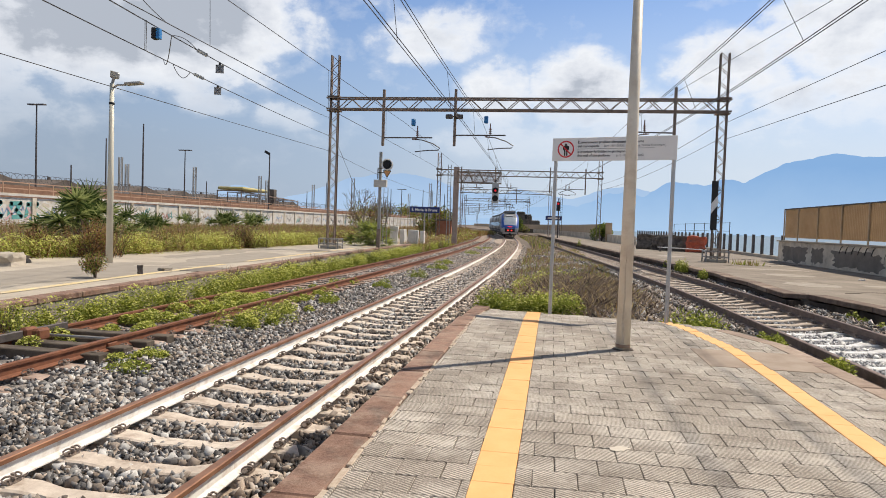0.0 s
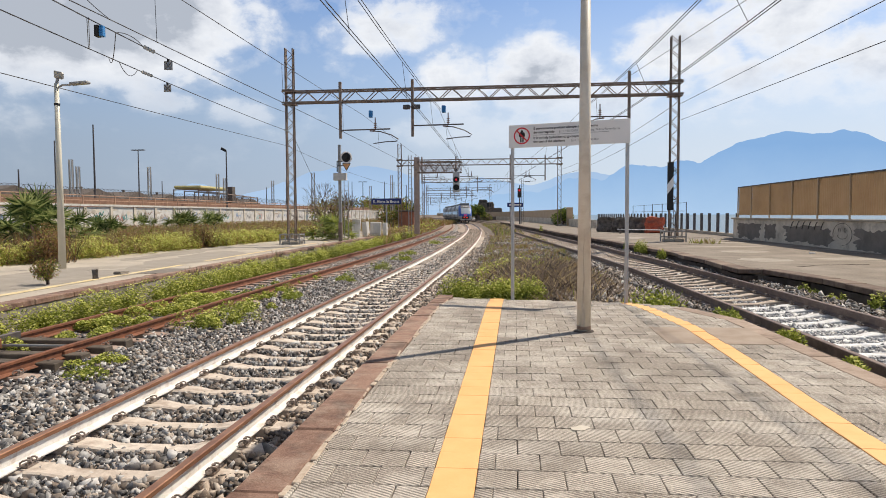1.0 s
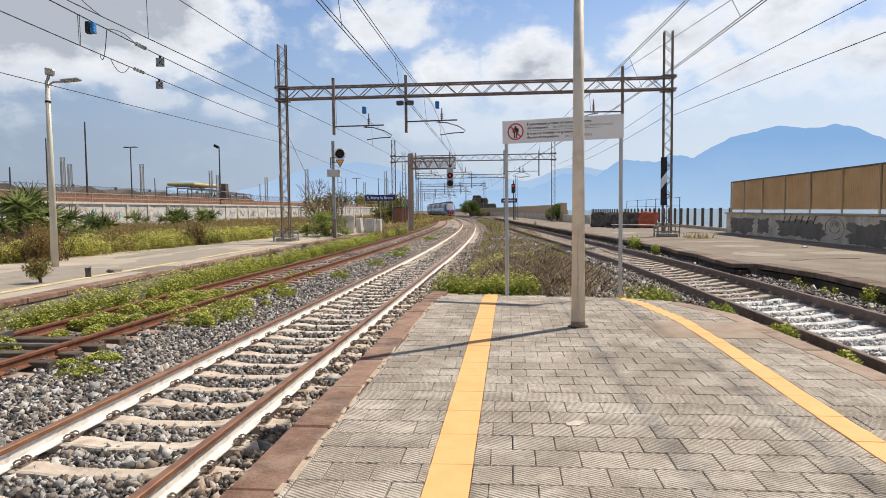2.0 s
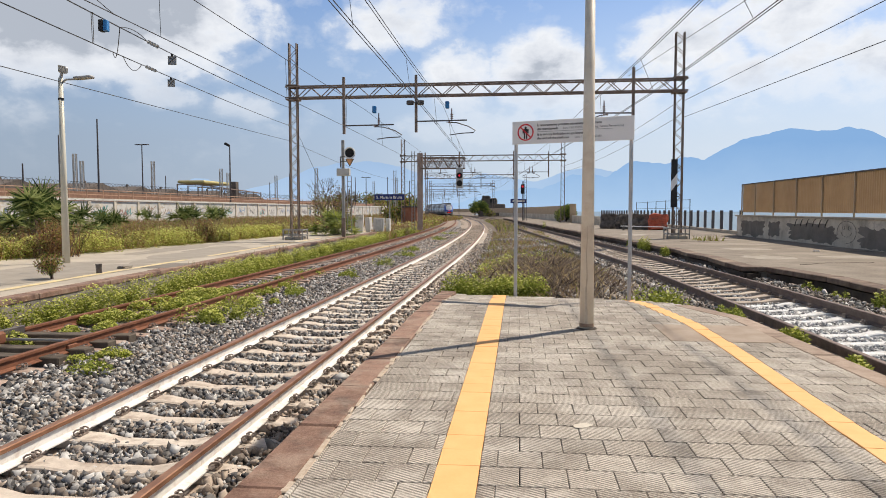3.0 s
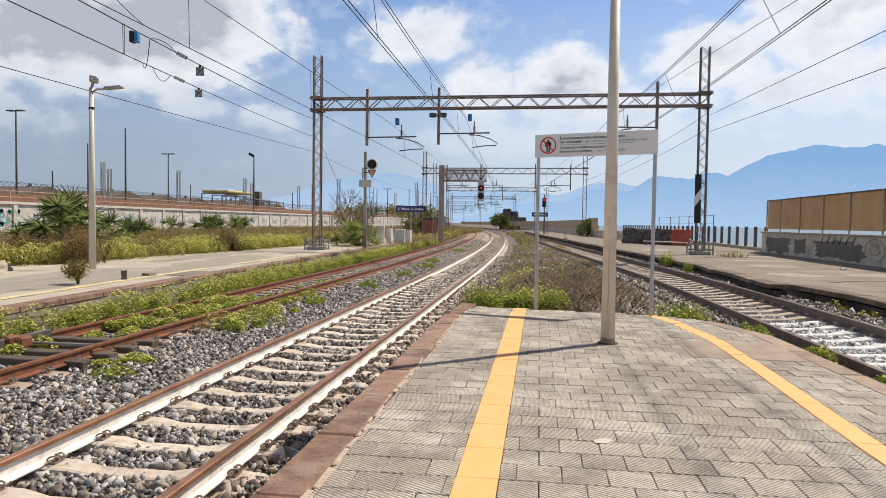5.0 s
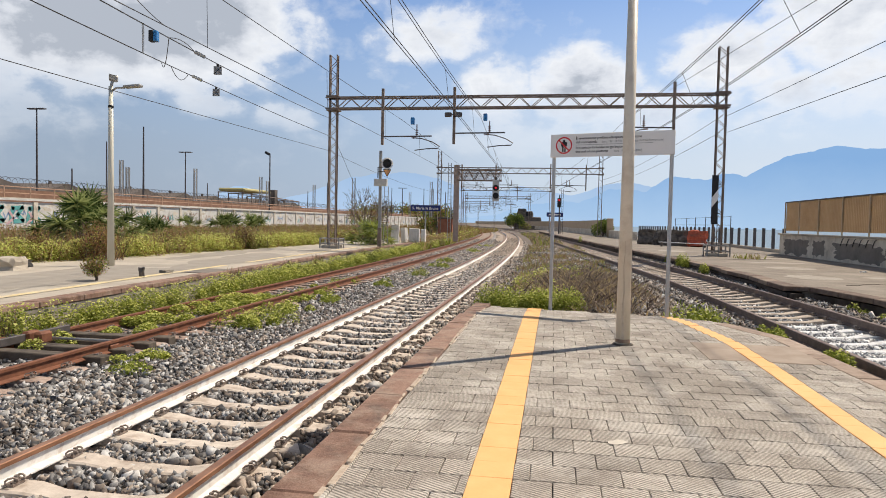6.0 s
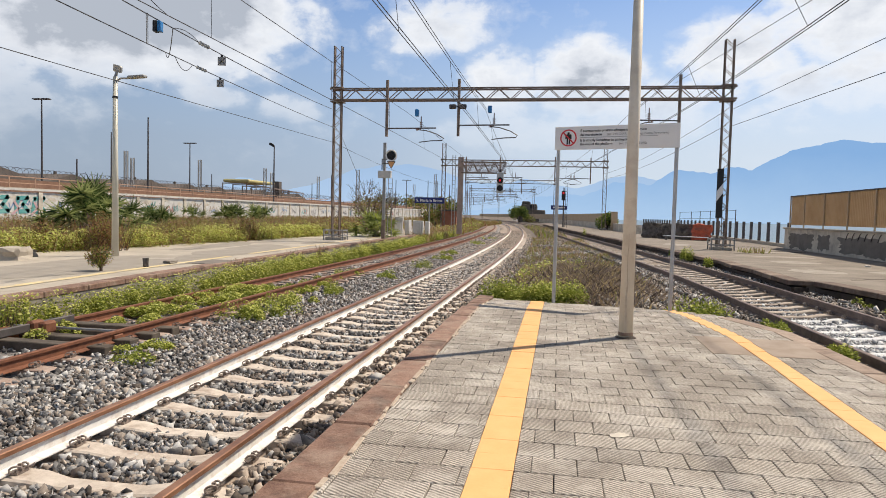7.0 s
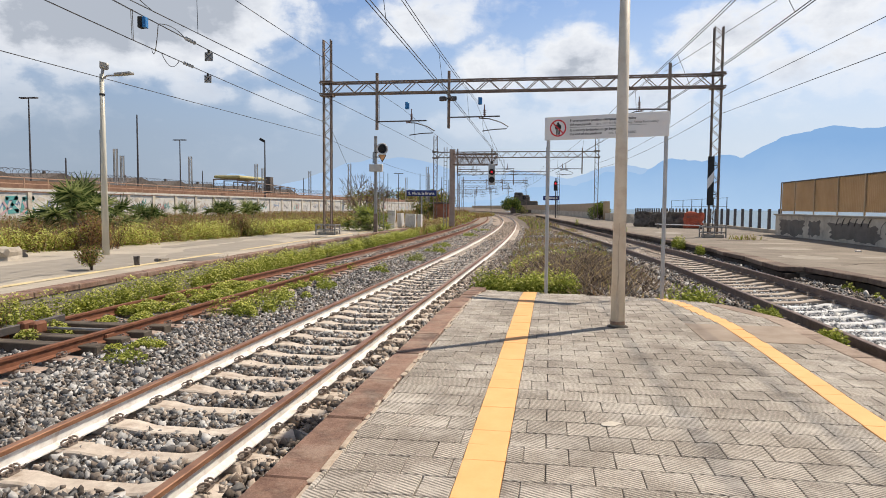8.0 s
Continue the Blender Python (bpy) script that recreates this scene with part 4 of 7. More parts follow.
SUP = [-6, 34.2, 78.7, 118.7, 158.7, 199.7, 241.7, 284.7]
catenary(lambda y: track_a(y) - 0.22 - 0.009 * min(y, 34), SUP, 5.35, 6.85, "overhead line over the main line", 0.36, -0.10, 0.085)
catenary(lambda y: -7.75 - 0.7 * (track_a(22) - track_a(y)), SUP[:5], 5.30, 6.66, "overhead line over the siding", 0.08, 0.0)
catenary(lambda y: track_c(y) + 0.08, SUP, 5.30, 6.75, "overhead line over the sea-side line", 0.50, 0.10, 0.075)
wire(sag_line((5.3, 34.2, 8.1), (9.3, 6.0, 8.0), 0.0), 0.0105, "feeder wire to the sea-side hanging post")

def ray_line(far, near, extend):
    """From a fixing to a point passed on the way, and on beyond it."""
    far, near = Vector(far), Vector(near)
    return far, near + (near - far) * extend


a_far, a_near = ray_line((-11.75, 34.4, 5.9), (-8.23, 10.0, 4.97), 0.35)
b_far, b_near = ray_line((-11.75, 34.4, 6.83), (-7.01, 10.0, 4.95), 0.3)
d_far, d_near = ray_line((-11.95, 34.4, 5.18), (-11.5, 13.48, 4.76), 0.4)
A_PTS, B_PTS = sag_line(a_far, a_near, 0.15, 20), sag_line(b_far, b_near, 0.20, 20)
C_PTS = [Vector((-7.75, y, 5.30)) for y in range(34, -6, -2)]
wire(A_PTS, 0.011, "terminated contact wire of a removed track")
wire(B_PTS, 0.011, "terminated carrying wire of a removed track")
wire(sag_line(d_far, d_near, 0.02), 0.010, "thin earth wire at the gantry")
wire(sag_line((-11.95, 34.6, 5.18), (-12.6, 79, 4.9), 0.5), 0.010, "thin earth wire at the gantry")
wire(sag_line((8.05, 34.4, 6.90), (8.02, 4, 5.68), 0.0), 0.0105, "feeder wire along the sea-side platform")
wire(sag_line((8.05, 34.4, 6.10), (8.05, 4, 4.74), 0.0), 0.0105, "feeder wire along the sea-side platform")
wire(sag_line((7.8, 34.6, 6.88), (5.05, 79, 6.6), 0.4), 0.012, "feeder wire along the sea-side platform")
wire(sag_line((7.8, 34.6, 6.14), (5.05, 79, 6.0), 0.4), 0.012, "feeder wire along the sea-side platform")
wire(sag_line((-11.55, 34.4, 5.7), (-10.0, 38, 0.1), 0.0), 0.010, "stay cable of the gantry leg")


def at_y(pts, y):
    for p, q in zip(pts, pts[1:]):
        if min(p.y, q.y) <= y <= max(p.y, q.y):
            return p.lerp(q, (y - p.y) / (q.y - p.y))
    return pts[0]


def insulator_string(pts, y, label):
    p, q = at_y(pts, y), at_y(pts, y + 0.75)
    bm = B()
    for k in range(4):
        c = p.lerp(q, 0.15 + 0.22 * k)
        rod(bm, c, c + (q - p).normalized() * 0.05, 0.046, 0.03, seg=8)
    rod(bm, p, q, 0.012, seg=5)
    tagged(part("insulator_string", bm, LAMP_OFF), label, "insulator", group="wire insulators")


def wire_plate(pts, y):
    p = at_y(pts, y)
    root = tagged(empty("wire_marker", p.x, p.y, p.z, 12), "square grey plate with dark cross hung on wire", "wire marker", group="wire markers")
    part("plate", box(B(), 0, 0, -0.15, 0.19, 0.02, 0.20, bevel=0.003), STEEL, root)
    bm = B()
    bar(bm, (-0.09, -0.014, -0.06), (0.09, -0.014, -0.24), 0.018, 0.006)
    bar(bm, (0.09, -0.014, -0.06), (-0.09, -0.014, -0.24), 0.018, 0.006)
    part("cross", bm, BLACK, root)
    part("hook", rod(B(), (0, 0, 0), (0, 0, -0.06), 0.03, seg=6), BLACK, root)


for pts, y_plate, y_ins in ((A_PTS, 17.4, 15.7), (B_PTS, 15.0, 13.4)):
    wire_plate(pts, y_plate)
    insulator_string(pts, y_ins, "grey glass insulators in a wire")
insulator_string(A_PTS, 33.2, "grey glass insulators at the gantry leg")
p = at_y(B_PTS, 11.3)
hang = tagged(empty("wire_box", p.x, p.y, p.z, 8), "blue box hung on an overhead wire", "wire box")
part("front", box(B(), 0.04, 0, -0.12, 0.07, 0.12, 0.19, bevel=0.01), BLUE_BOX, hang)
part("case", box(B(), -0.035, 0, -0.12, 0.08, 0.13, 0.20, bevel=0.01), BLACK, hang)
for pa, pb, dip in ((at_y(B_PTS, 12.0), at_y(A_PTS, 14.0), 0.30), (at_y(A_PTS, 14.5), at_y(A_PTS, 15.5), 0.22), (at_y(B_PTS, 12.0), at_y(B_PTS, 13.4), -0.08), (at_y(C_PTS, 9.9) + Vector((0, 0, 1.0)), at_y(C_PTS, 12.4), 0.15)):
    wire(sag_line(pa, pb, dip, 10), 0.008, "drooping jumper cable between wires", "jumper_cable")
pa, pb = at_y(B_PTS, 10.8), at_y(A_PTS, 13.1)
for s in (0, 0.03):
    wire([pa + Vector((s, 0, 0)), pb + Vector((s, 0, 0))], 0.006, "thin dropper between two wires", "dropper")

# ---- things on the island platform ----
light_pole = tagged(empty("light_pole", 0.885, 8.83, 0), "tall tapered cream-painted steel pole with rusty foot", "pole")
part("shaft", rod(B(), (0, 0, 0.0), (0, 0, 4.95), 0.090, 0.058, 24), POLE_PAINT, light_pole, smooth=True)
part("collar", rod(B(), (0, 0, 0), (0, 0, 0.012), 0.135, 0.125, 24), DARK_FACE, light_pole, "dark seal round the foot")
part("rust_band", rod(B(), (0, 0, 0.03), (0, 0, 0.075), 0.0925, 0.0915, 24), material("pole_rust", tones((0.20, 0.10, 0.055), (0.42, 0.33, 0.24)), 9, 0.8, 0.2), light_pole, "rust stains at the foot")
bm = B()
for k in range(9):
    a, z = radians(-100 + 4.5 * math.sin(1.9 * k)), 0.05 + 0.16 * k
    w, r = 0.17 * (1 - k / 9.5), 0.0912 - 0.0065 * z
    for d in (-w, w):
        bm.verts.new((r * math.cos(a + d), r * math.sin(a + d), z))
bm.verts.ensure_lookup_table()
for k in range(8):
    bm.faces.new((bm.verts[2 * k], bm.verts[2 * k + 1], bm.verts[2 * k + 3], bm.verts[2 * k + 2]))
part("rust_streak", bm, material("pale_rust_streak", tones((0.44, 0.34, 0.24), (0.66, 0.57, 0.44)), 7, 0.7, 0.1), light_pole, "thin rust streak up the shaft")
arm = part("lamp_arm", tube(B(), [(0, 0, 4.9), (0, -0.1, 5.05), (0, -0.45, 5.15)], 0.03, 8), POLE_PAINT, light_pole)
part("lamp_head", box(B(), 0, -0.75, 5.15, 0.24, 0.6, 0.10, bevel=0.03), STEEL, light_pole)


def text_mesh(name, body, size, mat, parent, m, bold=0.0):
    cu = bpy.data.curves.new(name, "FONT")
    cu.body, cu.size, cu.extrude, cu.offset = body, size, 0.002, bold
    ob = new(name, cu)
    me = bpy.data.meshes.new_from_object(ob)
    bpy.data.objects.remove(ob)
    t = mesh_ob(name, me, mat, parent)
    t.matrix_basis = m
    return t


def end_sign():
    x0, x1, y0, y1 = -0.062, 1.94, 12.72, 12.10
    root = tagged(empty("platform_end_sign", x0, y0, 0, math.degrees(math.atan2(y1 - y0, x1 - x0))), "white board on two grey posts forbidding to pass the platform end", "sign")
    L = math.hypot(x1 - x0, y1 - y0)
    for x in (0.0, L):
        part("post", rod(B(), (x, 0.035, -0.25), (x, 0.035, 3.12), 0.034, seg=12), POST_GREY, root, smooth=False)
    bd = part("board", box(B(), L / 2, -0.02, 2.965, L + 0.11, 0.025, 0.42, bevel=0.004), SIGN_WHITE, root)
    part("clamp", box(box(B(), 0, 0.0, 2.845, 0.1, 0.03, 0.04), L, 0.0, 2.845, 0.1, 0.03, 0.04), STEEL, root)
    cx, cz, y = 0.20, 2.970, -0.036
    bm = B()
    bmesh.ops.create_circle(bm, segments=40, radius=0.155, matrix=Matrix.Translation((cx, y, cz)) @ Matrix.Rotation(radians(90), 4, "X"))
    outer = bm.verts[:]
    bmesh.ops.create_circle(bm, segments=40, radius=0.130, matrix=Matrix.Translation((cx, y, cz)) @ Matrix.Rotation(radians(90), 4, "X"))
    inner = bm.verts[40:]
    for k in range(40):
        bm.faces.new((outer[k], outer[(k + 1) % 40], inner[(k + 1) % 40], inner[k]))
    box(bm, cx, y - 0.003, cz, 0.27, 0.003, 0.024, Matrix.Rotation(radians(45), 3, "Y"))
    part("prohibition_ring", bm, RED, bd)
    bm = B()
    rod(bm, (cx, y + 0.001, cz + 0.085), (cx, y + 0.004, cz + 0.085), 0.021, seg=14)
    for args in ((0, 0.025, 0.075, 0.085), (-0.048, 0.02, 0.02, 0.075), (0.048, 0.02, 0.02, 0.075), (-0.02, -0.065, 0.026, 0.11), (0.02, -0.065, 0.026, 0.11)):
        box(bm, cx + args[0], y + 0.003, cz + args[1], args[2], 0.002, args[3])
    part("pictogram", bm, BLACK, bd, "plain black walking-ban pictogram")
    face = lambda x, z: pose(x, -0.035, z, 90, 0, 0)
    text_mesh("notice_line", "È severamente proibito oltrepassare il termine", 0.062, INK, bd, face(0.42, 3.070), 0.0007)
    text_mesh("notice_line", "del marciapiede", 0.062, INK, bd, face(0.42, 3.000), 0.0007)
    text_mesh("notice_line", "(art. 19/1 D.P.R. 753/80 Reg. Polizia Ferroviaria)", 0.055, INK_GREY, bd, face(0.90, 3.000))
    part("rule", box(B(), 1.10, -0.035, 2.970, 1.36, 0.002, 0.006), INK_GREY, bd)
    text_mesh("notice_line", "It is strictly forbidden to go beyond", 0.062, INK, bd, face(0.42, 2.900), 0.0007)
    text_mesh("notice_line", "the end of the platform", 0.062, INK, bd, face(0.42, 2.830), 0.0007)
    text_mesh("notice_line", "(art. 19/1 dpr 753/80)", 0.055, INK_GREY, bd, face(1.12, 2.830))


end_sign()

# ---- the left platform ----


PALE_POLE = material("pale_pole_paint", tones((0.56, 0.53, 0.43), (0.70, 0.66, 0.55)), 2, 0.45, 0.06)


def lamp_post(x, y):
    root = tagged(empty("street_lamp", x, y, 0), "cream lamp post with a floodlight and a side lamp", "street lamp")
    part("pole", rod(B(), (0, 0, -0.05), (0, 0, 5.35), 0.105, 0.062, 16), PALE_POLE, root, smooth=True)
    part("band", rod(B(), (0, 0, 4.72), (0, 0, 4.78), 0.08, 0.08, 12), BLACK, root)
    part("arm", tube(B(), [(0, 0, 5.2), (0.18, 0, 5.30), (0.45, 0, 5.30)], 0.028, 8), STEEL, root)
    head = part("lamp_head", box(B(), 0.72, 0, 5.34, 0.55, 0.22, 0.08, Matrix.Rotation(-0.06, 3, "Y"), bevel=0.025), STEEL, root)
    part("flood_bracket", bar(B(), (0, 0, 5.3), (0.05, 0, 5.5), 0.06), STEEL, root)
    fl = part("floodlight", box(B(), 0.10, -0.02, 5.58, 0.26, 0.12, 0.20, Matrix.Rotation(0.35, 3, "X") @ Matrix.Rotation(0.25, 3, "Y"), bevel=0.03), STEEL, root)
    part("glass", box(B(), 0.11, -0.085, 5.605, 0.21, 0.02, 0.15, Matrix.Rotation(0.35, 3, "X") @ Matrix.Rotation(0.25, 3, "Y")), LAMP_OFF, fl)


lamp_post(-13.14, 18.3)


def disc_signal(x, y):
    root = tagged(empty("disc_signal", x, y, 0), "post with black round signal, white rim and orange triangle", "railway signal")
    part("post", box(B(), 0, 0, 2.75, 0.15, 0.15, 5.6), STEEL, root)
    d = part("disc", rod(B(), (0.45, -0.24, 4.80), (0.45, -0.15, 4.80), 0.30, seg=28), BLACK, root)
    bm = B()
    tube(bm, [(0.45 + 0.30 * math.cos(a), -0.245, 4.80 + 0.30 * math.sin(a)) for a in [2 * math.pi * k / 28 for k in range(29)]], 0.045, 6)
    part("rim", bm, SIGN_WHITE, d, "white ring")
    part("lens_hood", rod(B(), (0.45, -0.36, 4.80), (0.45, -0.24, 4.80), 0.10, seg=16), BLACK, d)
    bm = B()
    vs = [bm.verts.new((a, b, c)) for b in (-0.235, -0.19) for a, c in ((0.22, 4.46), (0.68, 4.46), (0.45, 4.06))]
    bmesh.ops.convex_hull(bm, input=vs)
    tri = part("triangle", bm, material("orange_enamel", tones((0.72, 0.33, 0.12), (0.85, 0.45, 0.2)), 5, 0.5, 0.05), root, "orange triangle with dark rim")
    bm = B()
    corners = [(0.22, -0.225, 4.46), (0.68, -0.225, 4.46), (0.45, -0.225, 4.06)]
    for a, b in zip(corners, corners[1:] + corners[:1]):
        bar(bm, a, b, 0.03)
    part("triangle_rim", bm, BLACK, tri, "dark triangle rim")
    part("arms", box(box(box(B(), 0.12, -0.05, 4.6, 0.55, 0.05, 0.05), 0.12, -0.05, 4.35, 0.55, 0.05, 0.05), -0.15, 0, 4.3, 0.05, 0.05, 0.6), STEEL_DARK, root)
    part("cabinet", box(B(), 0.05, -0.1, 3.72, 0.75, 0.30, 0.42, bevel=0.02), WHITE, root, "white relay box")
    bm = B()
    for s in (0.22, 0.46):
        bar(bm, (s, 0.1, 0.2), (s, 0.1, 3.5), 0.03)
    for k in range(11):
        bar(bm, (0.22, 0.1, 0.4 + k * 0.28), (0.46, 0.1, 0.4 + k * 0.28), 0.02)
    part("ladder", bm, STEEL, root)
    part("base", box(B(), 0, 0, 0.55, 0.2, 0.2, 1.1), STEEL_RUSTY, root)


disc_signal(-10.03, 38.0)


STEEL_PINK = material("dusty_rust_steel", tones((0.30, 0.22, 0.18), (0.48, 0.38, 0.32)), 3, 0.85, 0.1)
SIGNAL_GREY = material("signal_grey_enamel", tones((0.42, 0.42, 0.41), (0.56, 0.56, 0.54)), 4, 0.5, 0.05)


def cantilever_signal():
    root = tagged(empty("signal_gantry", -8.2, 56, -0.1), "rusty half-gantry carrying a hanging two-light signal", "railway signal")
    part("column", box(box(box(B(), 0, 0, 3.2, 0.10, 0.34, 6.4), 0, -0.17, 3.2, 0.42, 0.04, 6.4), 0, 0.17, 3.2, 0.42, 0.04, 6.4), STEEL_PINK, root)
    bm = B()
    for z in (5.12, 6.0):
        for s in (-0.4, 0.4):
            bar(bm, (0.1, s, z), (3.75, s, z), 0.08)
    for i in range(8):
        for s in (-0.4, 0.4):
            bar(bm, (0.1 + i * 0.456, s, 5.12 if i % 2 else 6.0), (0.1 + (i + 1) * 0.456, s, 6.0 if i % 2 else 5.12), 0.05)
        bar(bm, (0.1 + i * 0.5, -0.4, 6.0), (0.1 + i * 0.5, 0.4, 6.0), 0.05)
    part("walkway", bm, STEEL_RUSTY, root)
    bm = B()
    for k in range(60):
        bar(bm, (0.14 + k * 0.061, 0.43, 5.14), (0.14 + k * 0.061, 0.43, 5.98), 0.022)
    for k in range(9):
        bar(bm, (0.1, 0.455, 5.18 + k * 0.098), (3.75, 0.455, 5.18 + k * 0.098), 0.022)
    tagged(part("mesh_side", bm, STEEL_PINK, root, "dusty rust-pink mesh side of the walkway"), kind="stuff")
    h = part("signal_head", box(B(), 3.35, -0.45, 4.30, 0.56, 0.12, 1.72, bevel=0.03), SIGNAL_GREY, root, "grey two-light signal head")
    for z, mat in ((4.50, LIGHT_RED), (3.86, BLACK)):
        part("lens_plate", rod(B(), (3.35, -0.545, z), (3.35, -0.50, z), 0.25, seg=24), BLACK, h, "round black plate")
        part("lens", rod(B(), (3.35, -0.57, z), (3.35, -0.54, z), 0.085, seg=16), mat, h)
        bm = B()
        tube(bm, [(3.35 + 0.19 * math.cos(a), -0.60, z + 0.19 * math.sin(a)) for a in [math.pi * k / 10 for k in range(11)]], 0.03, 5)
        part("visor", bm, BLACK, h)
    part("hanger", box(B(), 3.35, -0.4, 5.25, 0.12, 0.12, 0.3), STEEL_DARK, root)
    bm = B()
    for s in (-0.5, -0.25):
        bar(bm, (s - 0.25, 0.3, 0), (s - 0.25, 0.3, 6.6), 0.05)
    for k in range(20):
        bar(bm, (-0.75, 0.3, 0.3 + k * 0.32), (-0.5, 0.3, 0.3 + k * 0.32), 0.03)
    part("ladder", bm, STEEL, root)


cantilever_signal()


def mast_signal(x, y):
    root = tagged(empty("mast_signal", x, y, 0), "slim signal mast with a red light beyond the platform", "railway signal")
    part("post", box(B(), 0, 0, 2.8, 0.16, 0.16, 5.6), STEEL_DARK, root)
    h = part("signal_head", box(B(), -0.05, -0.2, 4.5, 0.5, 0.14, 1.3, bevel=0.03), BLACK, root)
    part("lens", rod(B(), (-0.05, -0.32, 4.85), (-0.05, -0.27, 4.85), 0.14, seg=14), LIGHT_RED, h)
    part("lens", rod(B(), (-0.05, -0.32, 4.25), (-0.05, -0.27, 4.25), 0.14, seg=14), BLACK, h)
    bm = B()
    for s in (0.25, 0.5):
        bar(bm, (s, 0.1, 0), (s, 0.1, 6.4), 0.05)
    for k in range(16):
        bar(bm, (0.25, 0.1, 0.4 + k * 0.36), (0.5, 0.1, 0.4 + k * 0.36), 0.03)
    part("ladder", bm, STEEL_DARK, root)


mast_signal(0.6, 95)


def station_sign(x, y, z, w, h, posts, text, label):
    root = tagged(empty("station_sign", x, y, z), label, "station sign")
    b = part("board", box(B(), 0, 0, 2.66, w, 0.08, h, bevel=0.008), BLUE_SIGN, root)
    for p in posts:
        part("post", rod(B(), (p, 0.08, -0.2), (p, 0.08, 2.9), 0.06, seg=10), STEEL, root)
    if text:
        text_mesh("lettering", text, 0.34, SIGN_WHITE, b, pose(-w / 2 + 0.16, -0.046, 2.54, 90, 0, 0), 0.006)
    else:
        part("lettering_bar", box(B(), 0, -0.045, 2.66, w * 0.75, 0.006, h * 0.35), SIGN_WHITE, b)


station_sign(-11.2, 58, 0.03, 2.65, 0.52, (0.0,), "S. Maria la Bruna", "blue station name sign with white letters on a post")
station_sign(0.0, 97, 0.2, 2.3, 0.6, (-0.7, 0.7), "", "far blue station sign on two posts")


def white_blocks():
    for dx, dy, sx, sy, sz, tilt in ((-11.05, 46, 0.55, 0.6, 1.25, 3), (-10.45, 46.6, 0.35, 0.5, 1.05, -4), (-9.95, 47.4, 0.75, 0.5, 1.0, 2), (-9.45, 48.4, 0.3, 0.5, 0.95, 0)):
        bm = box(box(B(), 0, 0, sz / 2, sx, sy, sz, bevel=0.03), 0.03, 0, sz * 0.55, sx * 0.5, sy * 1.06, sz * 0.7, bevel=0.02)
        ob = tagged(part("concrete_block", bm, WHITE), "broken white concrete block on the old platform", "concrete block", group="white concrete blocks")
        ob.matrix_basis = pose(dx, dy, 0, 0, tilt, tilt * 3)
    bench = tagged(empty("bench", -10.9, 52, 0), "low stone bench on the old platform", "bench")
    part("seat", box(B(), 0, 0, 0.47, 1.9, 0.5, 0.09, bevel=0.015), CONCRETE, bench)
    for s in (-0.7, 0.7):
        part("leg", box(B(), s, 0, 0.2, 0.2, 0.4, 0.44, bevel=0.01), CONCRETE, bench)


white_blocks()
# faded yellow line and a drain cover on the old platform
bm = B()
for (x0, y0), (x1, y1) in zip(left_edge, left_edge[1:]):
    n = max(2, int((y1 - y0) / 1.5))
    for i in range(n):
        if (i * 7 + int(y0)) % 11 == 3:
            continue
        p, q = Vector((x0, y0, 0)).lerp(Vector((x1, y1, 0)), i / n), Vector((x0, y0, 0)).lerp(Vector((x1, y1, 0)), (i + 1) / n)
        bm.faces.new([bm.verts.new((p.x - 1.22, p.y, 0.010)), bm.verts.new((p.x - 1.00, p.y, 0.010)), bm.verts.new((q.x - 1.00, q.y, 0.010)), bm.verts.new((q.x - 1.22, q.y, 0.010))])
tagged(part("faded_line", bm, material("faded_yellow_paint", tones((0.58, 0.45, 0.23), (0.80, 0.66, 0.38)), 3, 0.85, 0.1, stain=((0.50, 0.44, 0.36), 0.9, 1.1))), "faded yellow safety line", "painted line", kind="structure")
tagged(part("drain_cover", box(B(), -9.62, 17.6, 0.004, 0.75, 1.5, 0.03, bevel=0.004), PATCH), "dark rectangular duct cover in the platform", "duct cover", kind="structure")
bm = B()
rng = random.Random(41)
for k in range(9):
    x, y, w, l = rng.uniform(-14, -10.4), rng.uniform(11, 32), rng.uniform(0.5, 1.3), rng.uniform(1.5, 4)
    bm.faces.new([bm.verts.new((x + w * (1 + .25 * math.sin(3 * a + k)) * math.cos(a), y + l * (1 + .2 * math.cos(2 * a + k)) * math.sin(a), 0.004 + 0.0002 * k)) for a in [2 * math.pi * j / 18 for j in range(18)]])
tagged(part("asphalt_patch", bm, material("grey_asphalt_patch", tones((0.27, 0.24, 0.20), (0.38, 0.335, 0.28)), 2, 0.95, 0.3)), "grey asphalt repairs on the old platform", "asphalt patch", kind="structure")

def rubble(x, y, z, sx, sy, sz, label, seed, mat):
    rng = random.Random(seed)
    bm = box(B(), 0, 0, sz / 2, sx, sy, sz)
    bmesh.ops.subdivide_edges(bm, edges=bm.edges[:], cuts=2, use_grid_fill=True)
    for v in bm.verts:
        v.co += Vector((rng.uniform(-.12, .12) * sx, rng.uniform(-.12, .12) * sy, rng.uniform(-.12, .0) * sz))
        v.co.z = max(v.co.z, 0)
    ob = tagged(part("rubble", bm, mat), label, "rubble", group="loose rubble")
    ob.matrix_basis = pose(x, y, z, 0, 0, seed * 37)


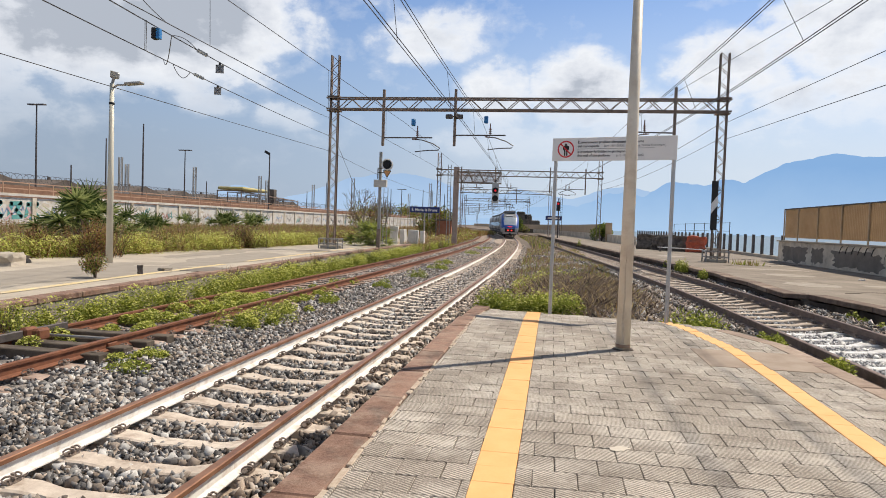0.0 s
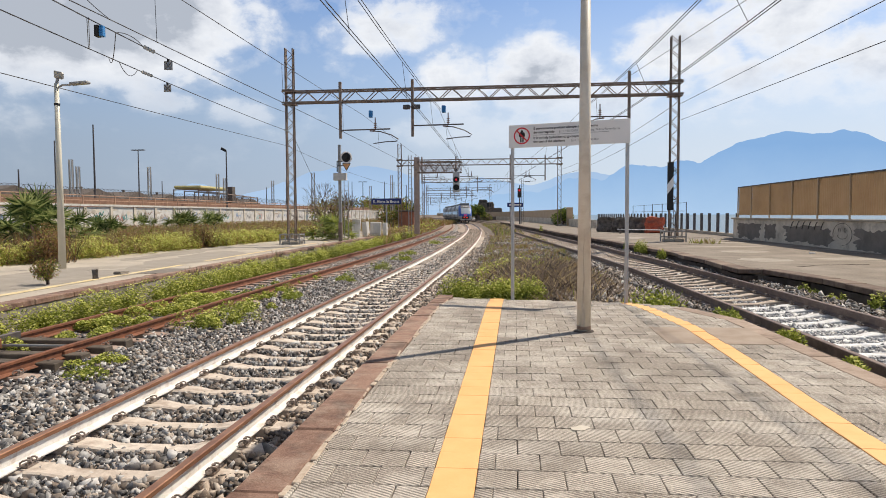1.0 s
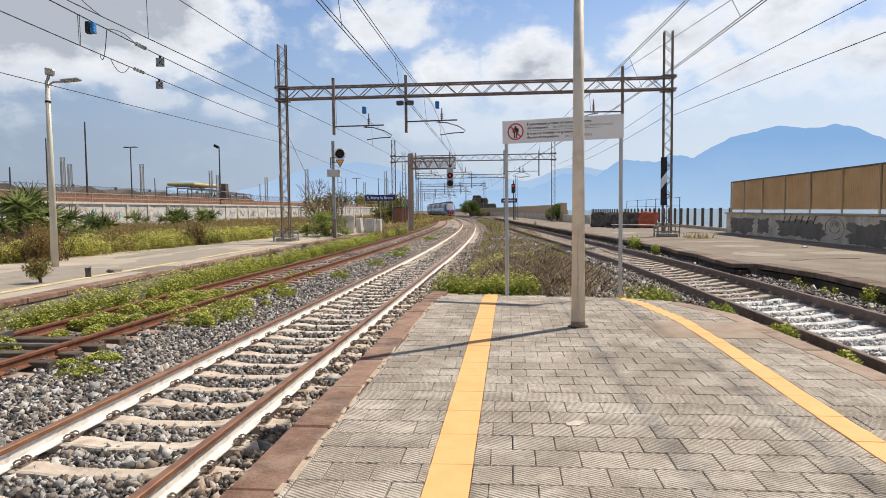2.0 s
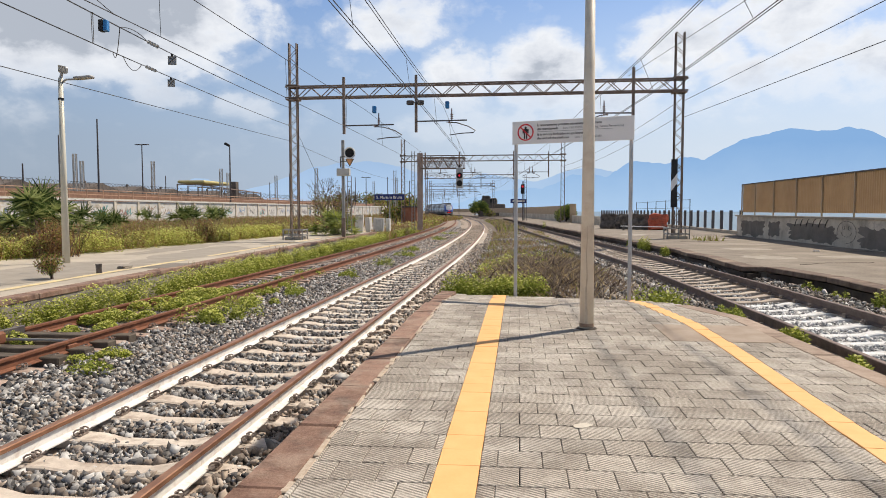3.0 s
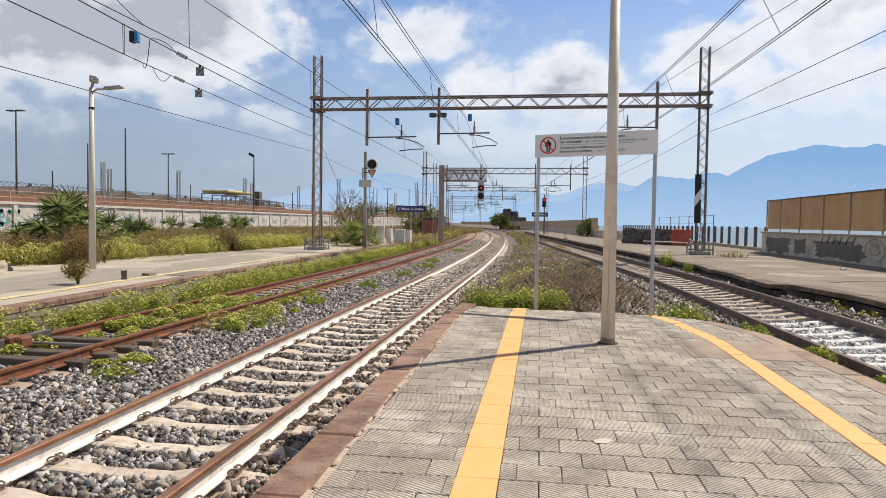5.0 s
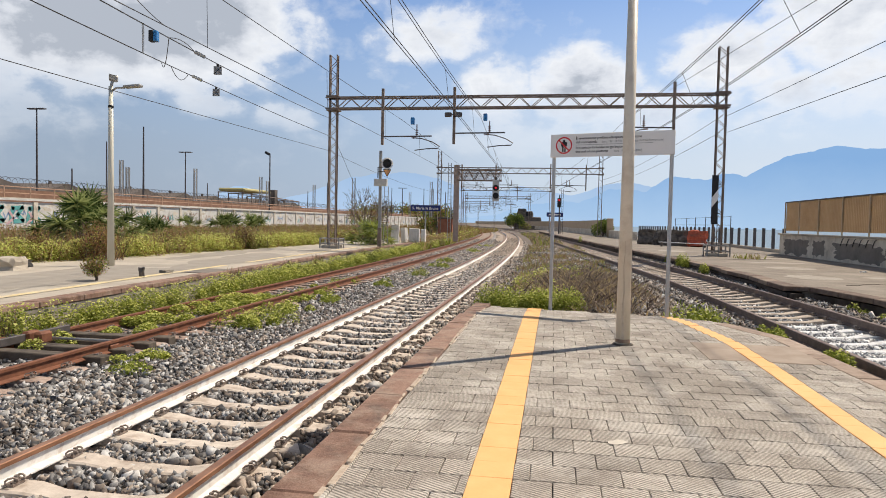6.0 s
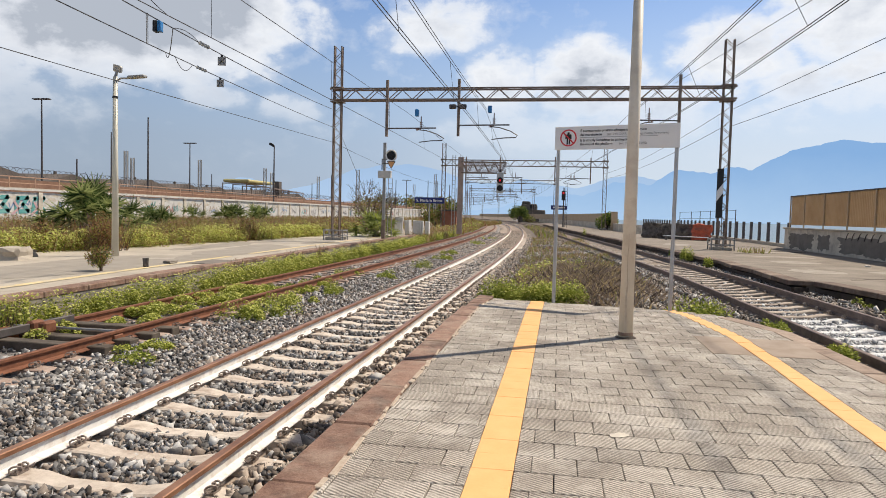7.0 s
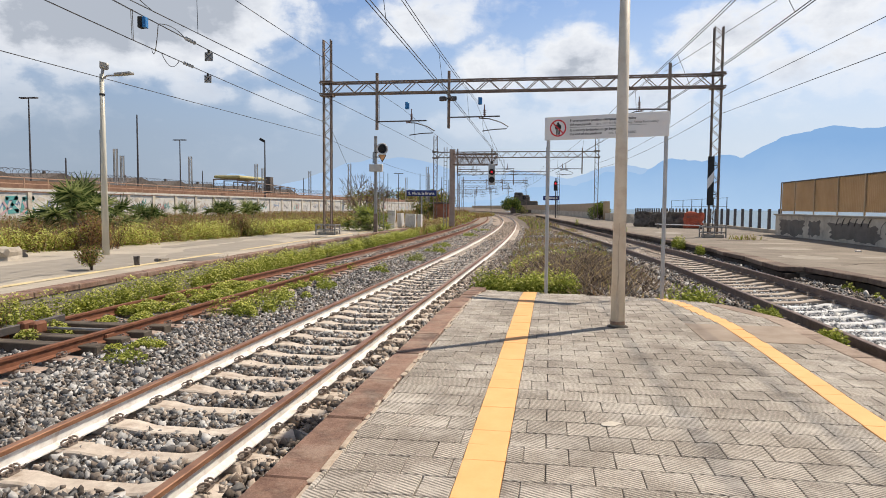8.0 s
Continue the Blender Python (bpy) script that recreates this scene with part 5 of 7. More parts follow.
rubble(-10.16, 15.33, 0.0, 0.12, 0.12, 0.24, "small stub of a cut post on the old platform", 1, STEEL_DARK)
rubble(-10.25, 16.59, 0.0, 0.28, 0.22, 0.09, "loose stone on the old platform", 2, OLD_FACE)
rubble(-14.45, 15.96, 0.0, 0.8, 0.5, 0.36, "broken grey concrete lump beside the weeds", 3, CONCRETE)
rubble(-15.02, 16.96, 0.0, 0.5, 0.4, 0.22, "broken grey concrete lump beside the weeds", 4, OLD_FACE)
rubble(10.15, 24.33, 0.12, 0.16, 0.1, 0.05, "scrap of white litter on the platform", 5, SIGN_WHITE)

# ---- the sea-side platform ----


def sea_wall():
    xw = 12.3
    root = tagged(empty("wall_sea"), "low plastered wall with flaking cement patches", "wall", kind="structure")
    part("wall_body", box(B(), xw + 0.15, 16.2, 0.60, 0.3, 47.2, 1.2, bevel=0.02), WALL_GREY, root)
    part("coping", box(B(), xw + 0.13, 16.2, 1.235, 0.46, 47.3, 0.08, bevel=0.015), CONCRETE, root)
    rng = random.Random(8)
    for i, (yc, zc, ly, lz) in enumerate(((37.3, 0.60, 2.1, 0.46), (34.2, 0.62, 0.8, 0.42), (30.6, 0.62, 2.2, 0.38), (28.9, 0.52, 1.3, 0.40), (24.7, 0.52, 1.5, 0.46), (22.9, 0.80, 1.0, 0.28), (20.5, 0.6, 1.3, 0.4), (16, .6, 1.2, .35))):
        bm = B()
        pts = []
        for k in range(72):
            a = 2 * math.pi * k / 72
            sq = 1 / max(abs(math.cos(a)), abs(math.sin(a)), 0.75)
            r = (0.82 + 0.30 * noise.fractal((2.2 * math.cos(a), 2.2 * math.sin(a), i * 7.3), 0.9, 2.1, 4) + rng.uniform(-0.02, 0.02)) * sq
            pts.append(bm.verts.new((xw - 0.004 - 0.0015 * i, yc + ly * r * math.cos(a), zc + lz * r * math.sin(a))))
        bm.faces.new(pts)
        part("cement_patch", bm, PATCH, root)
    bm = B()
    tube(bm, [(xw - 0.022, 26.9 + 0.75 * math.cos(a), 0.70 + 0.42 * math.sin(a)) for a in [math.pi * k / 10 - 0.3 for k in range(17)]], 0.007, 4)
    for s in (-0.22, 0.22):
        tube(bm, [(xw - 0.022, 26.9 + s + 0.08 * math.cos(a), 0.86 + 0.08 * math.sin(a)) for a in [math.pi * k / 5 for k in range(11)]], 0.006, 4)
    tube(bm, [(xw - 0.022, 26.9 + 0.4 * math.cos(a), 0.70 + 0.18 * math.sin(a)) for a in [math.pi + math.pi * k / 8 for k in range(9)]], 0.007, 4)
    for k in range(6):
        tube(bm, [(xw - 0.022, 28.4 + k * 0.6 + 0.10 * j, 1.15 - 0.035 * j * j) for j in range(4)], 0.014, 4)
    part("graffiti", bm, BLACK, root, "thin black scrawl and a drawn round face")
    # corrugated tan screen on posts above the wall
    ys = [39.3, 37.2, 34.6, 31.9, 29.3, 26.6, 24.0, 21.2, 18, 14, 10, 6, 2, -3, -7]
    for ya, yb in zip(ys, ys[1:]):
        bm = B()
        n = int((ya - yb) / 0.075)
        top_a = 2.93
        for i in range(n):
            y0, y1 = ya + 0.03 - (ya - yb + 0.06) * i / n, ya + 0.03 - (ya - yb + 0.06) * (i + 1) / n
            o0, o1 = (0.0, 0.022) if i % 2 else (0.022, 0.0)
            bm.faces.new([bm.verts.new((xw + 0.13 + o0, y0, 1.42)), bm.verts.new((xw + 0.13 + o1, y1, 1.42)), bm.verts.new((xw + 0.13 + o1, y1, top_a)), bm.verts.new((xw + 0.13 + o0, y0, top_a))])
        bmesh.ops.solidify(bm, geom=bm.faces[:], thickness=0.004)
        part("screen_panel", bm, SCREEN_TAN, root)
        part("screen_post", box(B(), xw + 0.09, ya, 2.1, 0.05, 0.07, 1.7), material("tan_post", tones((0.42, 0.32, 0.20), (0.54, 0.43, 0.29)), 3, 0.6, 0.05), root)
    part("top_rail", box(B(), xw + 0.12, 16.2, 2.955, 0.07, 46.3, 0.05), STEEL_DARK, root)


sea_wall()
rng = random.Random(52)
for k, (x, y, w, l) in enumerate(((8.9, 29.3, 1.7, 0.45), (8.3, 25.5, 0.9, 0.7), (9.9, 33.5, 1.2, 0.5), (7.4, 21.0, 0.7, 0.9), (10.2, 21.5, 1.1, 0.6), (6.6, 40.0, 0.7, 1.6))):
    bm = B()
    bm.faces.new([bm.verts.new((x + w * (1 + 0.35 * noise.fractal((math.cos(a) * 1.5, math.sin(a) * 1.5, k * 3.1), 1.0, 2.0, 4)) * math.cos(a), y + l * (1 + 0.35 * noise.fractal((math.cos(a) * 1.5, math.sin(a) * 1.5, k * 5.7), 1.0, 2.0, 4)) * math.sin(a), 0.124 + 0.0004 * k)) for a in [2 * math.pi * j / 40 for j in range(40)]])
    tagged(part("cement_repair", bm, material("pale_cement_repair", tones((0.27, 0.235, 0.195), (0.43, 0.385, 0.325)), 2, 0.95, 0.3, fine=14)), "pale cement repair in the worn platform", "cement patch", kind="structure")
bm = B()
for k in range(9):
    x, y = rng.uniform(7, 11.5), rng.uniform(14, 40)
    pts = [(x + 0.28 * j + rng.uniform(-.08, .08), y + rng.uniform(-.25, .25) + 0.12 * j * (k % 3 - 1), 0.126) for j in range(9) if 6.6 < x + 0.28 * j < 12.1]
    for a, b in zip(pts, pts[1:]):
        bar(bm, a, b, 0.03, 0.006)
tagged(part("crack", bm, DARK_FACE), "thin dark cracks in the worn platform", "crack", kind="stuff")


def palisade():
    root = tagged(empty("sea_fence"), "row of dark square fence posts above the sea", "fence")
    y = 41.0
    while y < 108:
        part("post", box(B(), 12.9, y, 0.82, 0.15, 0.20, 1.42, bevel=0.01), STEEL_DARK, root)
        y += 1.9
    part("plinth", box(B(), 12.9, 74, 0.2, 0.3, 68, 0.24, bevel=0.01), CONCRETE, root)
    mesh_root = tagged(empty("mesh_fence"), "thin grey wire mesh panels on posts", "fence")
    ys = [50, 54, 58, 62, 66, 72]
    for ya in ys:
        part("post", rod(B(), (12.2, ya, 0.1), (12.2, ya, 2.35), 0.03, seg=6), STEEL_DARK, mesh_root)
    bm = B()
    for z in (2.3, 1.7):
        for ya, yb in zip(ys, ys[1:]):
            bar(bm, (12.2, ya, z), (12.2, yb, z), 0.025)
    part("rail", bm, STEEL_DARK, mesh_root)


palisade()


def barriers():
    for k, (x, y, mat, lab) in enumerate(((9.95, 49.8, ORANGE, "concrete barrier wrapped in orange mesh"), (8.95, 50.8, BARRIER, "dark concrete road barrier"), (7.95, 51.8, BARRIER, "dark concrete road barrier"), (7.05, 53.4, BARRIER, "dark concrete road barrier"))):
        bm = B()
        prof = [(-0.35, 0), (-0.30, 0.35), (-0.18, 0.75), (-0.13, 1.12), (0.13, 1.12), (0.18, 0.75), (0.30, 0.35), (0.35, 0)]
        L = 0.62
        r = [[bm.verts.new((s * L, u * 1.1, v)) for u, v in prof] for s in (-1, 1)]
        for i in range(8):
            bm.faces.new((r[0][i], r[0][(i + 1) % 8], r[1][(i + 1) % 8], r[1][i]))
        bm.faces.new(r[0]), bm.faces.new(r[1])
        bmesh.ops.subdivide_edges(bm, edges=bm.edges[:], cuts=3, use_grid_fill=True)
        for v in bm.verts:
            v.co += Vector((noise.noise(v.co * 2.5 + Vector((k, 0, 0))), noise.noise(v.co * 2.5 + Vector((0, k, 5))), 0.8 * noise.noise(v.co * 2.0 + Vector((9, 0, k))))) * 0.20
            v.co.z = max(v.co.z, -0.01)
        ob = tagged(part("road_barrier", bm, mat), lab, "barrier", group="road barriers")
        ob.matrix_basis = pose(x, y, 0.12, 0, 0, -12)


barriers()
barrier_pole = tagged(part("fence_rail", rod(B(), (7.2, 48.9, 0.42), (10.4, 48.4, 0.36), 0.03, seg=8), SIGN_WHITE), "pale bar laid before the road barriers", "bar")
for x in (7.4, 10.2):
    part("foot", box(B(), x, 48.95 - 0.156 * (x - 7.0), 0.26, 0.12, 0.2, 0.30, bevel=0.01), BARRIER, barrier_pole)


def far_right():
    # tan wall, old tower and station wall along the sea on the curve
    root = tagged(empty("wall_curve"), "long tan screen wall following the curve", "wall", kind="structure")
    low = part("wall_base", sweep(B(), lambda y: track_c(y) + 7.2, [66 + 5 * i for i in range(24)], [(-0.2, 0), (-0.2, 0.9), (0.2, 0.9), (0.2, 0)], lambda y: 0.05), WALL_GREY, root)
    part("screen", sweep(B(), lambda y: track_c(y) + 7.3, [82 + 4 * i for i in range(60)], [(-0.04, 0.9), (-0.04, 2.15), (0.04, 2.15), (0.04, 0.9)], lambda y: 0.0), SCREEN_TAN, root)
    part("pillar", box(B(), track_c(80) + 7.2, 80, 1.15, 0.7, 0.7, 2.3, bevel=0.02), SCREEN_TAN, root)
    tower = tagged(empty("ruined_tower", -8.6, 208, -0.5), "squat ruined dark stone tower by the line", "tower")
    bm = B()
    rng = random.Random(3)
    box(bm, 0.5, 0, 1.8, 8.0, 6, 4.2, bevel=0.3)
    box(bm, -0.4, 0, 4.6, 4.6, 5, 2.2, bevel=0.35)
    box(bm, -1.3, 0, 6.0, 2.4, 4, 1.0, bevel=0.3)
    box(bm, 4.6, 0, 1.0, 3.0, 5, 2.6, bevel=0.3)
    bmesh.ops.subdivide_edges(bm, edges=bm.edges[:], cuts=3, use_grid_fill=True)
    for v in bm.verts:
        v.co += Vector((rng.uniform(-.18, .18), rng.uniform(-.18, .18), rng.uniform(-.15, .15)))
    body = part("wall", bm, material("dark_tuff", tones((0.07, 0.06, 0.05), (0.19, 0.165, 0.14)), 0.7, 0.95, 0.5, fine=6), tower)
    # solid black block stands in for the shade inside an opening
    part("opening", box(B(), 0.6, -2.6, 5.0, 1.2, 0.3, 1.2, bevel=0.1), BLACK, body)


far_right()


def stroke(bm, x, pts, width):
    """A painted line on a wall facing +x through points (y, z)."""
    for (ya, za), (yb, zb) in zip(pts, pts[1:]):
        d = math.hypot(yb - ya, zb - za) or 1.0
        box(bm, x, (ya + yb) / 2, (za + zb) / 2, 0.004, d + width * 0.7, width, Matrix.Rotation(math.atan2(zb - za, yb - ya), 3, "X"))


def left_wall():
    """The long graffiti wall beyond the field, with a pipe railing on it."""
    X = -34.0
    root = tagged(empty("wall_field"), "long white panelled wall with flaking paint and graffiti", "wall", kind="structure")
    rng = random.Random(12)
    cols = [material("graffiti_" + n, tones(a, b), 0.9, 0.8, 0.05) for n, a, b in (("teal", (0.06, 0.30, 0.30), (0.20, 0.45, 0.42)), ("red", (0.38, 0.10, 0.10), (0.55, 0.3, 0.25)), ("blue", (0.12, 0.22, 0.42), (0.35, 0.45, 0.58)), ("grey", (0.16, 0.15, 0.15), (0.30, 0.29, 0.28)), ("tan", (0.30, 0.20, 0.14), (0.45, 0.34, 0.26)))]
    PINK = material("graffiti_pink", tones((0.50, 0.30, 0.32), (0.66, 0.48, 0.48)), 0.9, 0.8, 0.05)
    y = 22.0
    while y < 175:
        top = 2.30 + 0.0028 * (y - 48)
        part("panel", box(B(), X, y + 1.75, top / 2 - 0.2, 0.25, 3.46, top + 0.35), WHITE, root)
        part("pilaster", box(B(), X + 0.16, y, top / 2 - 0.2, 0.12, 0.35, top + 0.38), WALL_GREY, root)
        for k in range(rng.choice((1, 2, 3))):
            bm = B()
            yc, zc, w = y + rng.uniform(0.5, 1.6), rng.uniform(1.1, 1.7), rng.uniform(0.9, 1.7)
            n = rng.randint(7, 12)
            stroke(bm, X + 0.130 + 0.003 * k, [(yc + w * i / n + rng.uniform(-.1, .1), zc + rng.uniform(-.32, .32)) for i in range(n + 1)], rng.uniform(0.05, 0.11))
            part("graffiti", bm, rng.choice(cols + [cols[3], cols[2]]), root)
        for k in range(3):
            bm = B()
            yc, zc, ph = y + rng.uniform(0.4, 3.0), rng.uniform(1.75, 2.15), rng.uniform(0, 6)
            ly, lz = rng.uniform(0.15, 0.5), rng.uniform(0.06, 0.18)
            bm.faces.new([bm.verts.new((X + 0.1265 + 0.0008 * k, yc + ly * (1 + .4 * math.sin(4 * a + ph)) * math.cos(a), zc + lz * (1 + .35 * math.sin(5 * a + ph)) * math.sin(a))) for a in [2 * math.pi * j / 20 for j in range(20)]])
            part("flaked_patch", bm, WALL_GREY, root)
        y += 3.5
    # one large painted piece: teal and pink block shapes
    bm = B()
    for yc in (36.4, 38.0, 39.4):
        stroke(bm, X + 0.146, [(yc - 0.55, 1.0), (yc - 0.35, 1.85), (yc + 0.45, 1.9), (yc + 0.05, 1.45), (yc + 0.5, 1.05), (yc - 0.2, 1.0)], 0.27)
    part("graffiti", bm, cols[0], root, "teal painted lettering shapes")
    bm = B()
    for yc in (35.7, 37.2, 38.8):
        stroke(bm, X + 0.152, [(yc, 0.85), (yc + 0.5, 1.2), (yc + 0.2, 1.6)], 0.16)
    part("graffiti", bm, PINK, root, "pale pink painted shapes")
    part("coping", box(B(), X, 98, 2.40, 0.5, 154, 0.12), WHITE, root)
    part("coping_step", box(B(), X - 0.6, 98, 2.46, 0.7, 154, 0.14), CONCRETE, root)
    bm = B()
    for z in (2.85, 3.25):
        bar(bm, (X - 0.8, 15, z), (X - 0.8, 175, z), 0.06)
    yy = 16
    while yy < 175:
        bar(bm, (X - 0.8, yy, 2.4), (X - 0.8, yy, 3.28), 0.06)
        yy += 2.2
    rail = tagged(part("pipe_railing", bm, material("cream_railing", tones((0.34, 0.19, 0.12), (0.50, 0.33, 0.23)), 2, 0.7, 0.05)), "rusty cream pipe railing on the wall", "railing")
    bm = B()
    box(bm, X - 6, 98, 2.2, 0.3, 170, 2.2)
    tagged(part("rusty_fence", bm, RAIL_ORANGE), "low rust-red fence behind the wall", "fence", kind="structure")
    bm = B()
    for k in range(170):
        y = 18 + k * 0.6
        tube(bm, [(X - 6.0, y + 0.55 * math.cos(a), 3.85 + 0.36 * math.sin(a)) for a in [2 * math.pi * j / 9 for j in range(10)]], 0.02, 3)
    tagged(part("razor_wire", bm, STEEL_DARK), "coils of razor wire on the fence", "razor wire", kind="stuff")


left_wall()


def sheds():
    for k in range(9):
        bm = B()
        r = [[bm.verts.new((x, y, z)) for y, z in ((0, -1), (0, 4.2), (6.5, 5.9), (14.0, 4.2), (14, -1))] for x in (0, -40)]
        for i in range(5):
            bm.faces.new((r[0][i], r[0][(i + 1) % 5], r[1][(i + 1) % 5], r[1][i]))
        bm.faces.new(r[0]), bm.faces.new(r[1])
        ob = tagged(empty("shed", -66 - (k % 3) * 1.5, 52 + k * 14.2, 0), "low brown industrial shed with pitched roof", "shed", group="industrial sheds")
        part("hall", bm, ROOF, ob)
        part("wall_strip", box(B(), 0.15, 7, 2.6, 0.1, 13.6, 0.5), RAIL_ORANGE, ob)
        part("roof_vent", rod(B(), (-3, 6.5, 5.2), (-3, 6.5, 6.3), 0.35, 0.2, 8), ROOF, ob)
    frame_root = tagged(empty("steel_frame", -60, 123, 0), "bare rusty steel frame with a tan canopy", "steel frame")
    bm = B()
    for k in range(8):
        for s in (0, -5):
            bar(bm, (s, k * 4.2, 0), (s, k * 4.2, 6.6 - 0.12 * k), 0.17)
        bar(bm, (0, k * 4.2, 6.5 - 0.12 * k), (-5, k * 4.2, 6.5 - 0.12 * k), 0.17)
    for z in (4.4, 6.4):
        bar(bm, (0, 0, z), (0, 29.4, z - 0.8), 0.17)
    part("frame", bm, STEEL_RUSTY, frame_root)
    part("canopy", box(B(), -2.2, 6, 7.0, 5.4, 12.5, 0.6, bevel=0.2), material("yellow_canopy", tones((0.42, 0.36, 0.14), (0.55, 0.48, 0.22)), 1, 0.7, 0.05), frame_root, "tan canopy roof")
    part("chimney", box(B(), -2, 19, 4.6, 1.5, 1.5, 6.4), ROOF, frame_root)


sheds()


def masts():
    rng = random.Random(77)
    for x, y, h, kind in ((-44.8, 68, 11.3, 0), (-55.8, 77, 10.75, 0), (-35.6, 80.5, 9.6, 2), (-56.3, 66, 13.0, 1), (-52, 66, 6.5, 0), (-55.6, 95, 11.3, 1), (-60.2, 110, 7.5, 0), (-49.3, 130, 7.1, 0), (-48.7, 140, 9.4, 0), (-36.8, 150, 9.0, 0), (-34.3, 150, 9.0, 1),
                          (-31.3, 160, 9.5, 0), (-26, 160, 8.6, 0), (-29, 190, 9, 0)):
        root = tagged(empty("lamp_mast", x, y, 0), "thin grey mast beyond the wall", "mast", group="thin masts")
        part("pole", rod(B(), (0, 0, -0.5), (0, 0, h), 0.13, 0.07, 8), STEEL_DARK, root)
        if kind == 1:
            part("lamp_ring", box(box(B(), -0.55, 0, h, 0.9, 0.5, 0.12), 0.55, 0, h, 0.9, 0.5, 0.12), STEEL_DARK, root)
        if kind == 2:
            part("lamp_head", box(B(), -0.35, 0, h + 0.1, 0.6, 0.3, 0.3, Matrix.Rotation(0.5, 3, "Y")), BLACK, root)
    for x, y, h in ((-59.7, 85.5, 9.2), (-61.8, 90, 8.6), (-56.8, 100, 9.2), (-52.1, 114, 8.9), (-51.9, 116.5, 8.3), (-49.1, 133, 8.6), (-34.7, 160, 8.5), (-33, 108, 8.5), (-24, 130, 9.3), (-27, 148, 8.8)):
        root = tagged(empty("lattice_mast", x, y, 0), "grey lattice mast in the yard", "mast", group="lattice masts")
        lattice_leg(root, 0, 0, -0.5, h, 0.42, 0.36, STEEL)


masts()


def hut():
    root = tagged(empty("brick_hut", -13.5, 84, -0.1), "small rusty orange hut among bushes", "hut")
    part("wall", box(B(), 0, 0, 1.0, 1.8, 1.8, 2.0), material("orange_render", tones((0.30, 0.10, 0.05), (0.45, 0.2, 0.12)), 1.5, 0.9, 0.2), root)
    part("roof", box(B(), 0, 0, 2.1, 2.6, 2.4, 0.18, bevel=0.03), ROOF, root)


hut()

# ---- plants ----


def quads(name, centre, along, across, mats, ids, label, category, tip=0.35, kind="stuff"):
    """Leaves as tapered quads: from centre out along, half as wide as across."""
    n = len(centre)
    V = np.stack([centre - across, centre + across, centre + along + across * tip, centre + along - across * tip], 1)
    F = np.arange(n * 4).reshape(n, 4)
    ob = raw_mesh(name, V.reshape(-1, 3), F, mats, mat_ids=ids)
    return tagged(ob, label, category, kind=kind) if label else ob


def unit(v):
    return v / np.maximum(np.linalg.norm(v, axis=1), 1e-6)[:, None]


def blades(spots, height, width, lean, rs):
    n = len(spots)
    a = rs.uniform(0, 2 * math.pi, n)
    h = height * rs.uniform(0.45, 1.15, n)
    up = np.stack([np.cos(a) * lean * rs.uniform(0.2, 1, n) * h, np.sin(a) * lean * rs.uniform(0.2, 1, n) * h, h], 1)
    b = rs.uniform(0, 2 * math.pi, n)
    side = np.stack([np.cos(b), np.sin(b), np.zeros(n)], 1) * (width * rs.uniform(0.5, 1.3, n))[:, None]
    return spots, up, side


def scatter(rs, n, x0, x1, y0, y1, zf, clump=0.0, centres=0):
    """Points over a stretch of ground, gathered into clumps."""
    if centres:
        c = np.stack([rs.uniform(x0, x1, centres), rs.uniform(y0, y1, centres)], 1)
        p = c[rs.randint(0, centres, n)] + rs.normal(0, clump, (n, 2))
        p[:, 0] = np.clip(p[:, 0], x0, x1)
    else:
        p = np.stack([rs.uniform(x0, x1, n), rs.uniform(y0, y1, n)], 1)
    z = np.array([zf(x, y) for x, y in p])
    return np.column_stack([p, z])


def meadow(name, spots, height, width, lean, mats, label, seed, category="weeds"):
    rs = np.random.RandomState(seed)
    c, u, s = blades(spots, height, width, lean, rs)
    return quads(name, c, u, s, mats, rs.randint(0, len(mats), len(c)), label, category)


def fennel(name, spots, radius, height, leaves, flowers, leaf, label, seed, yellow=("yellow",), green=("green",)):
    """Cushions of fine green leaves under flat yellow flower heads; spots are the cushions' feet."""
    rs = np.random.RandomState(seed)
    n = len(spots)
    size = rs.uniform(0.55, 1.25, n)
    k = rs.randint(0, n, n * leaves)
    d = unit(rs.normal(size=(len(k), 3)))
    d[:, 2] = np.abs(d[:, 2])
    r = rs.uniform(0.35, 1.0, len(k)) ** 0.6
    sc = np.stack([radius * size[k], radius * size[k], height * size[k]], 1)
    c = spots[k] + d * r[:, None] * sc
    al = unit(d * [1, 1, 0.6] + rs.normal(0, 0.55, d.shape)) * (leaf * rs.uniform(0.6, 1.4, len(k)))[:, None]
    ac = unit(np.cross(al, rs.normal(size=al.shape))) * (leaf * 0.22)
    k2 = rs.randint(0, n, n * flowers)
    d2 = unit(rs.normal(size=(len(k2), 3)) * [1, 1, 0.5] + [0, 0, 0.9])
    d2[:, 2] = np.abs(d2[:, 2])
    c2 = spots[k2] + d2 * np.stack([radius * size[k2], radius * size[k2], height * size[k2] * 1.08], 1)
    tilt = unit(rs.normal(0, 0.35, (len(k2), 3)) + [0, 0, 1])
    al2 = unit(np.cross(tilt, rs.normal(size=tilt.shape)))
    ac2 = np.cross(tilt, al2)
    f = leaf * rs.uniform(0.5, 1.0, len(k2))[:, None]
    C = np.concatenate([c, c2 - al2 * f * 0.5])
    A = np.concatenate([al, al2 * f])
    S = np.concatenate([ac, ac2 * f * 0.5])
    mats = [LEAF[g] for g in green] + [LEAF[g] for g in yellow]
    ids = np.concatenate([rs.randint(0, len(green), len(c)), len(green) + rs.randint(0, len(yellow), len(c2))])
    return quads(name, C, A, S, mats, ids, label, "weeds", tip=0.7)


def flat(x, y):
    return 0.0


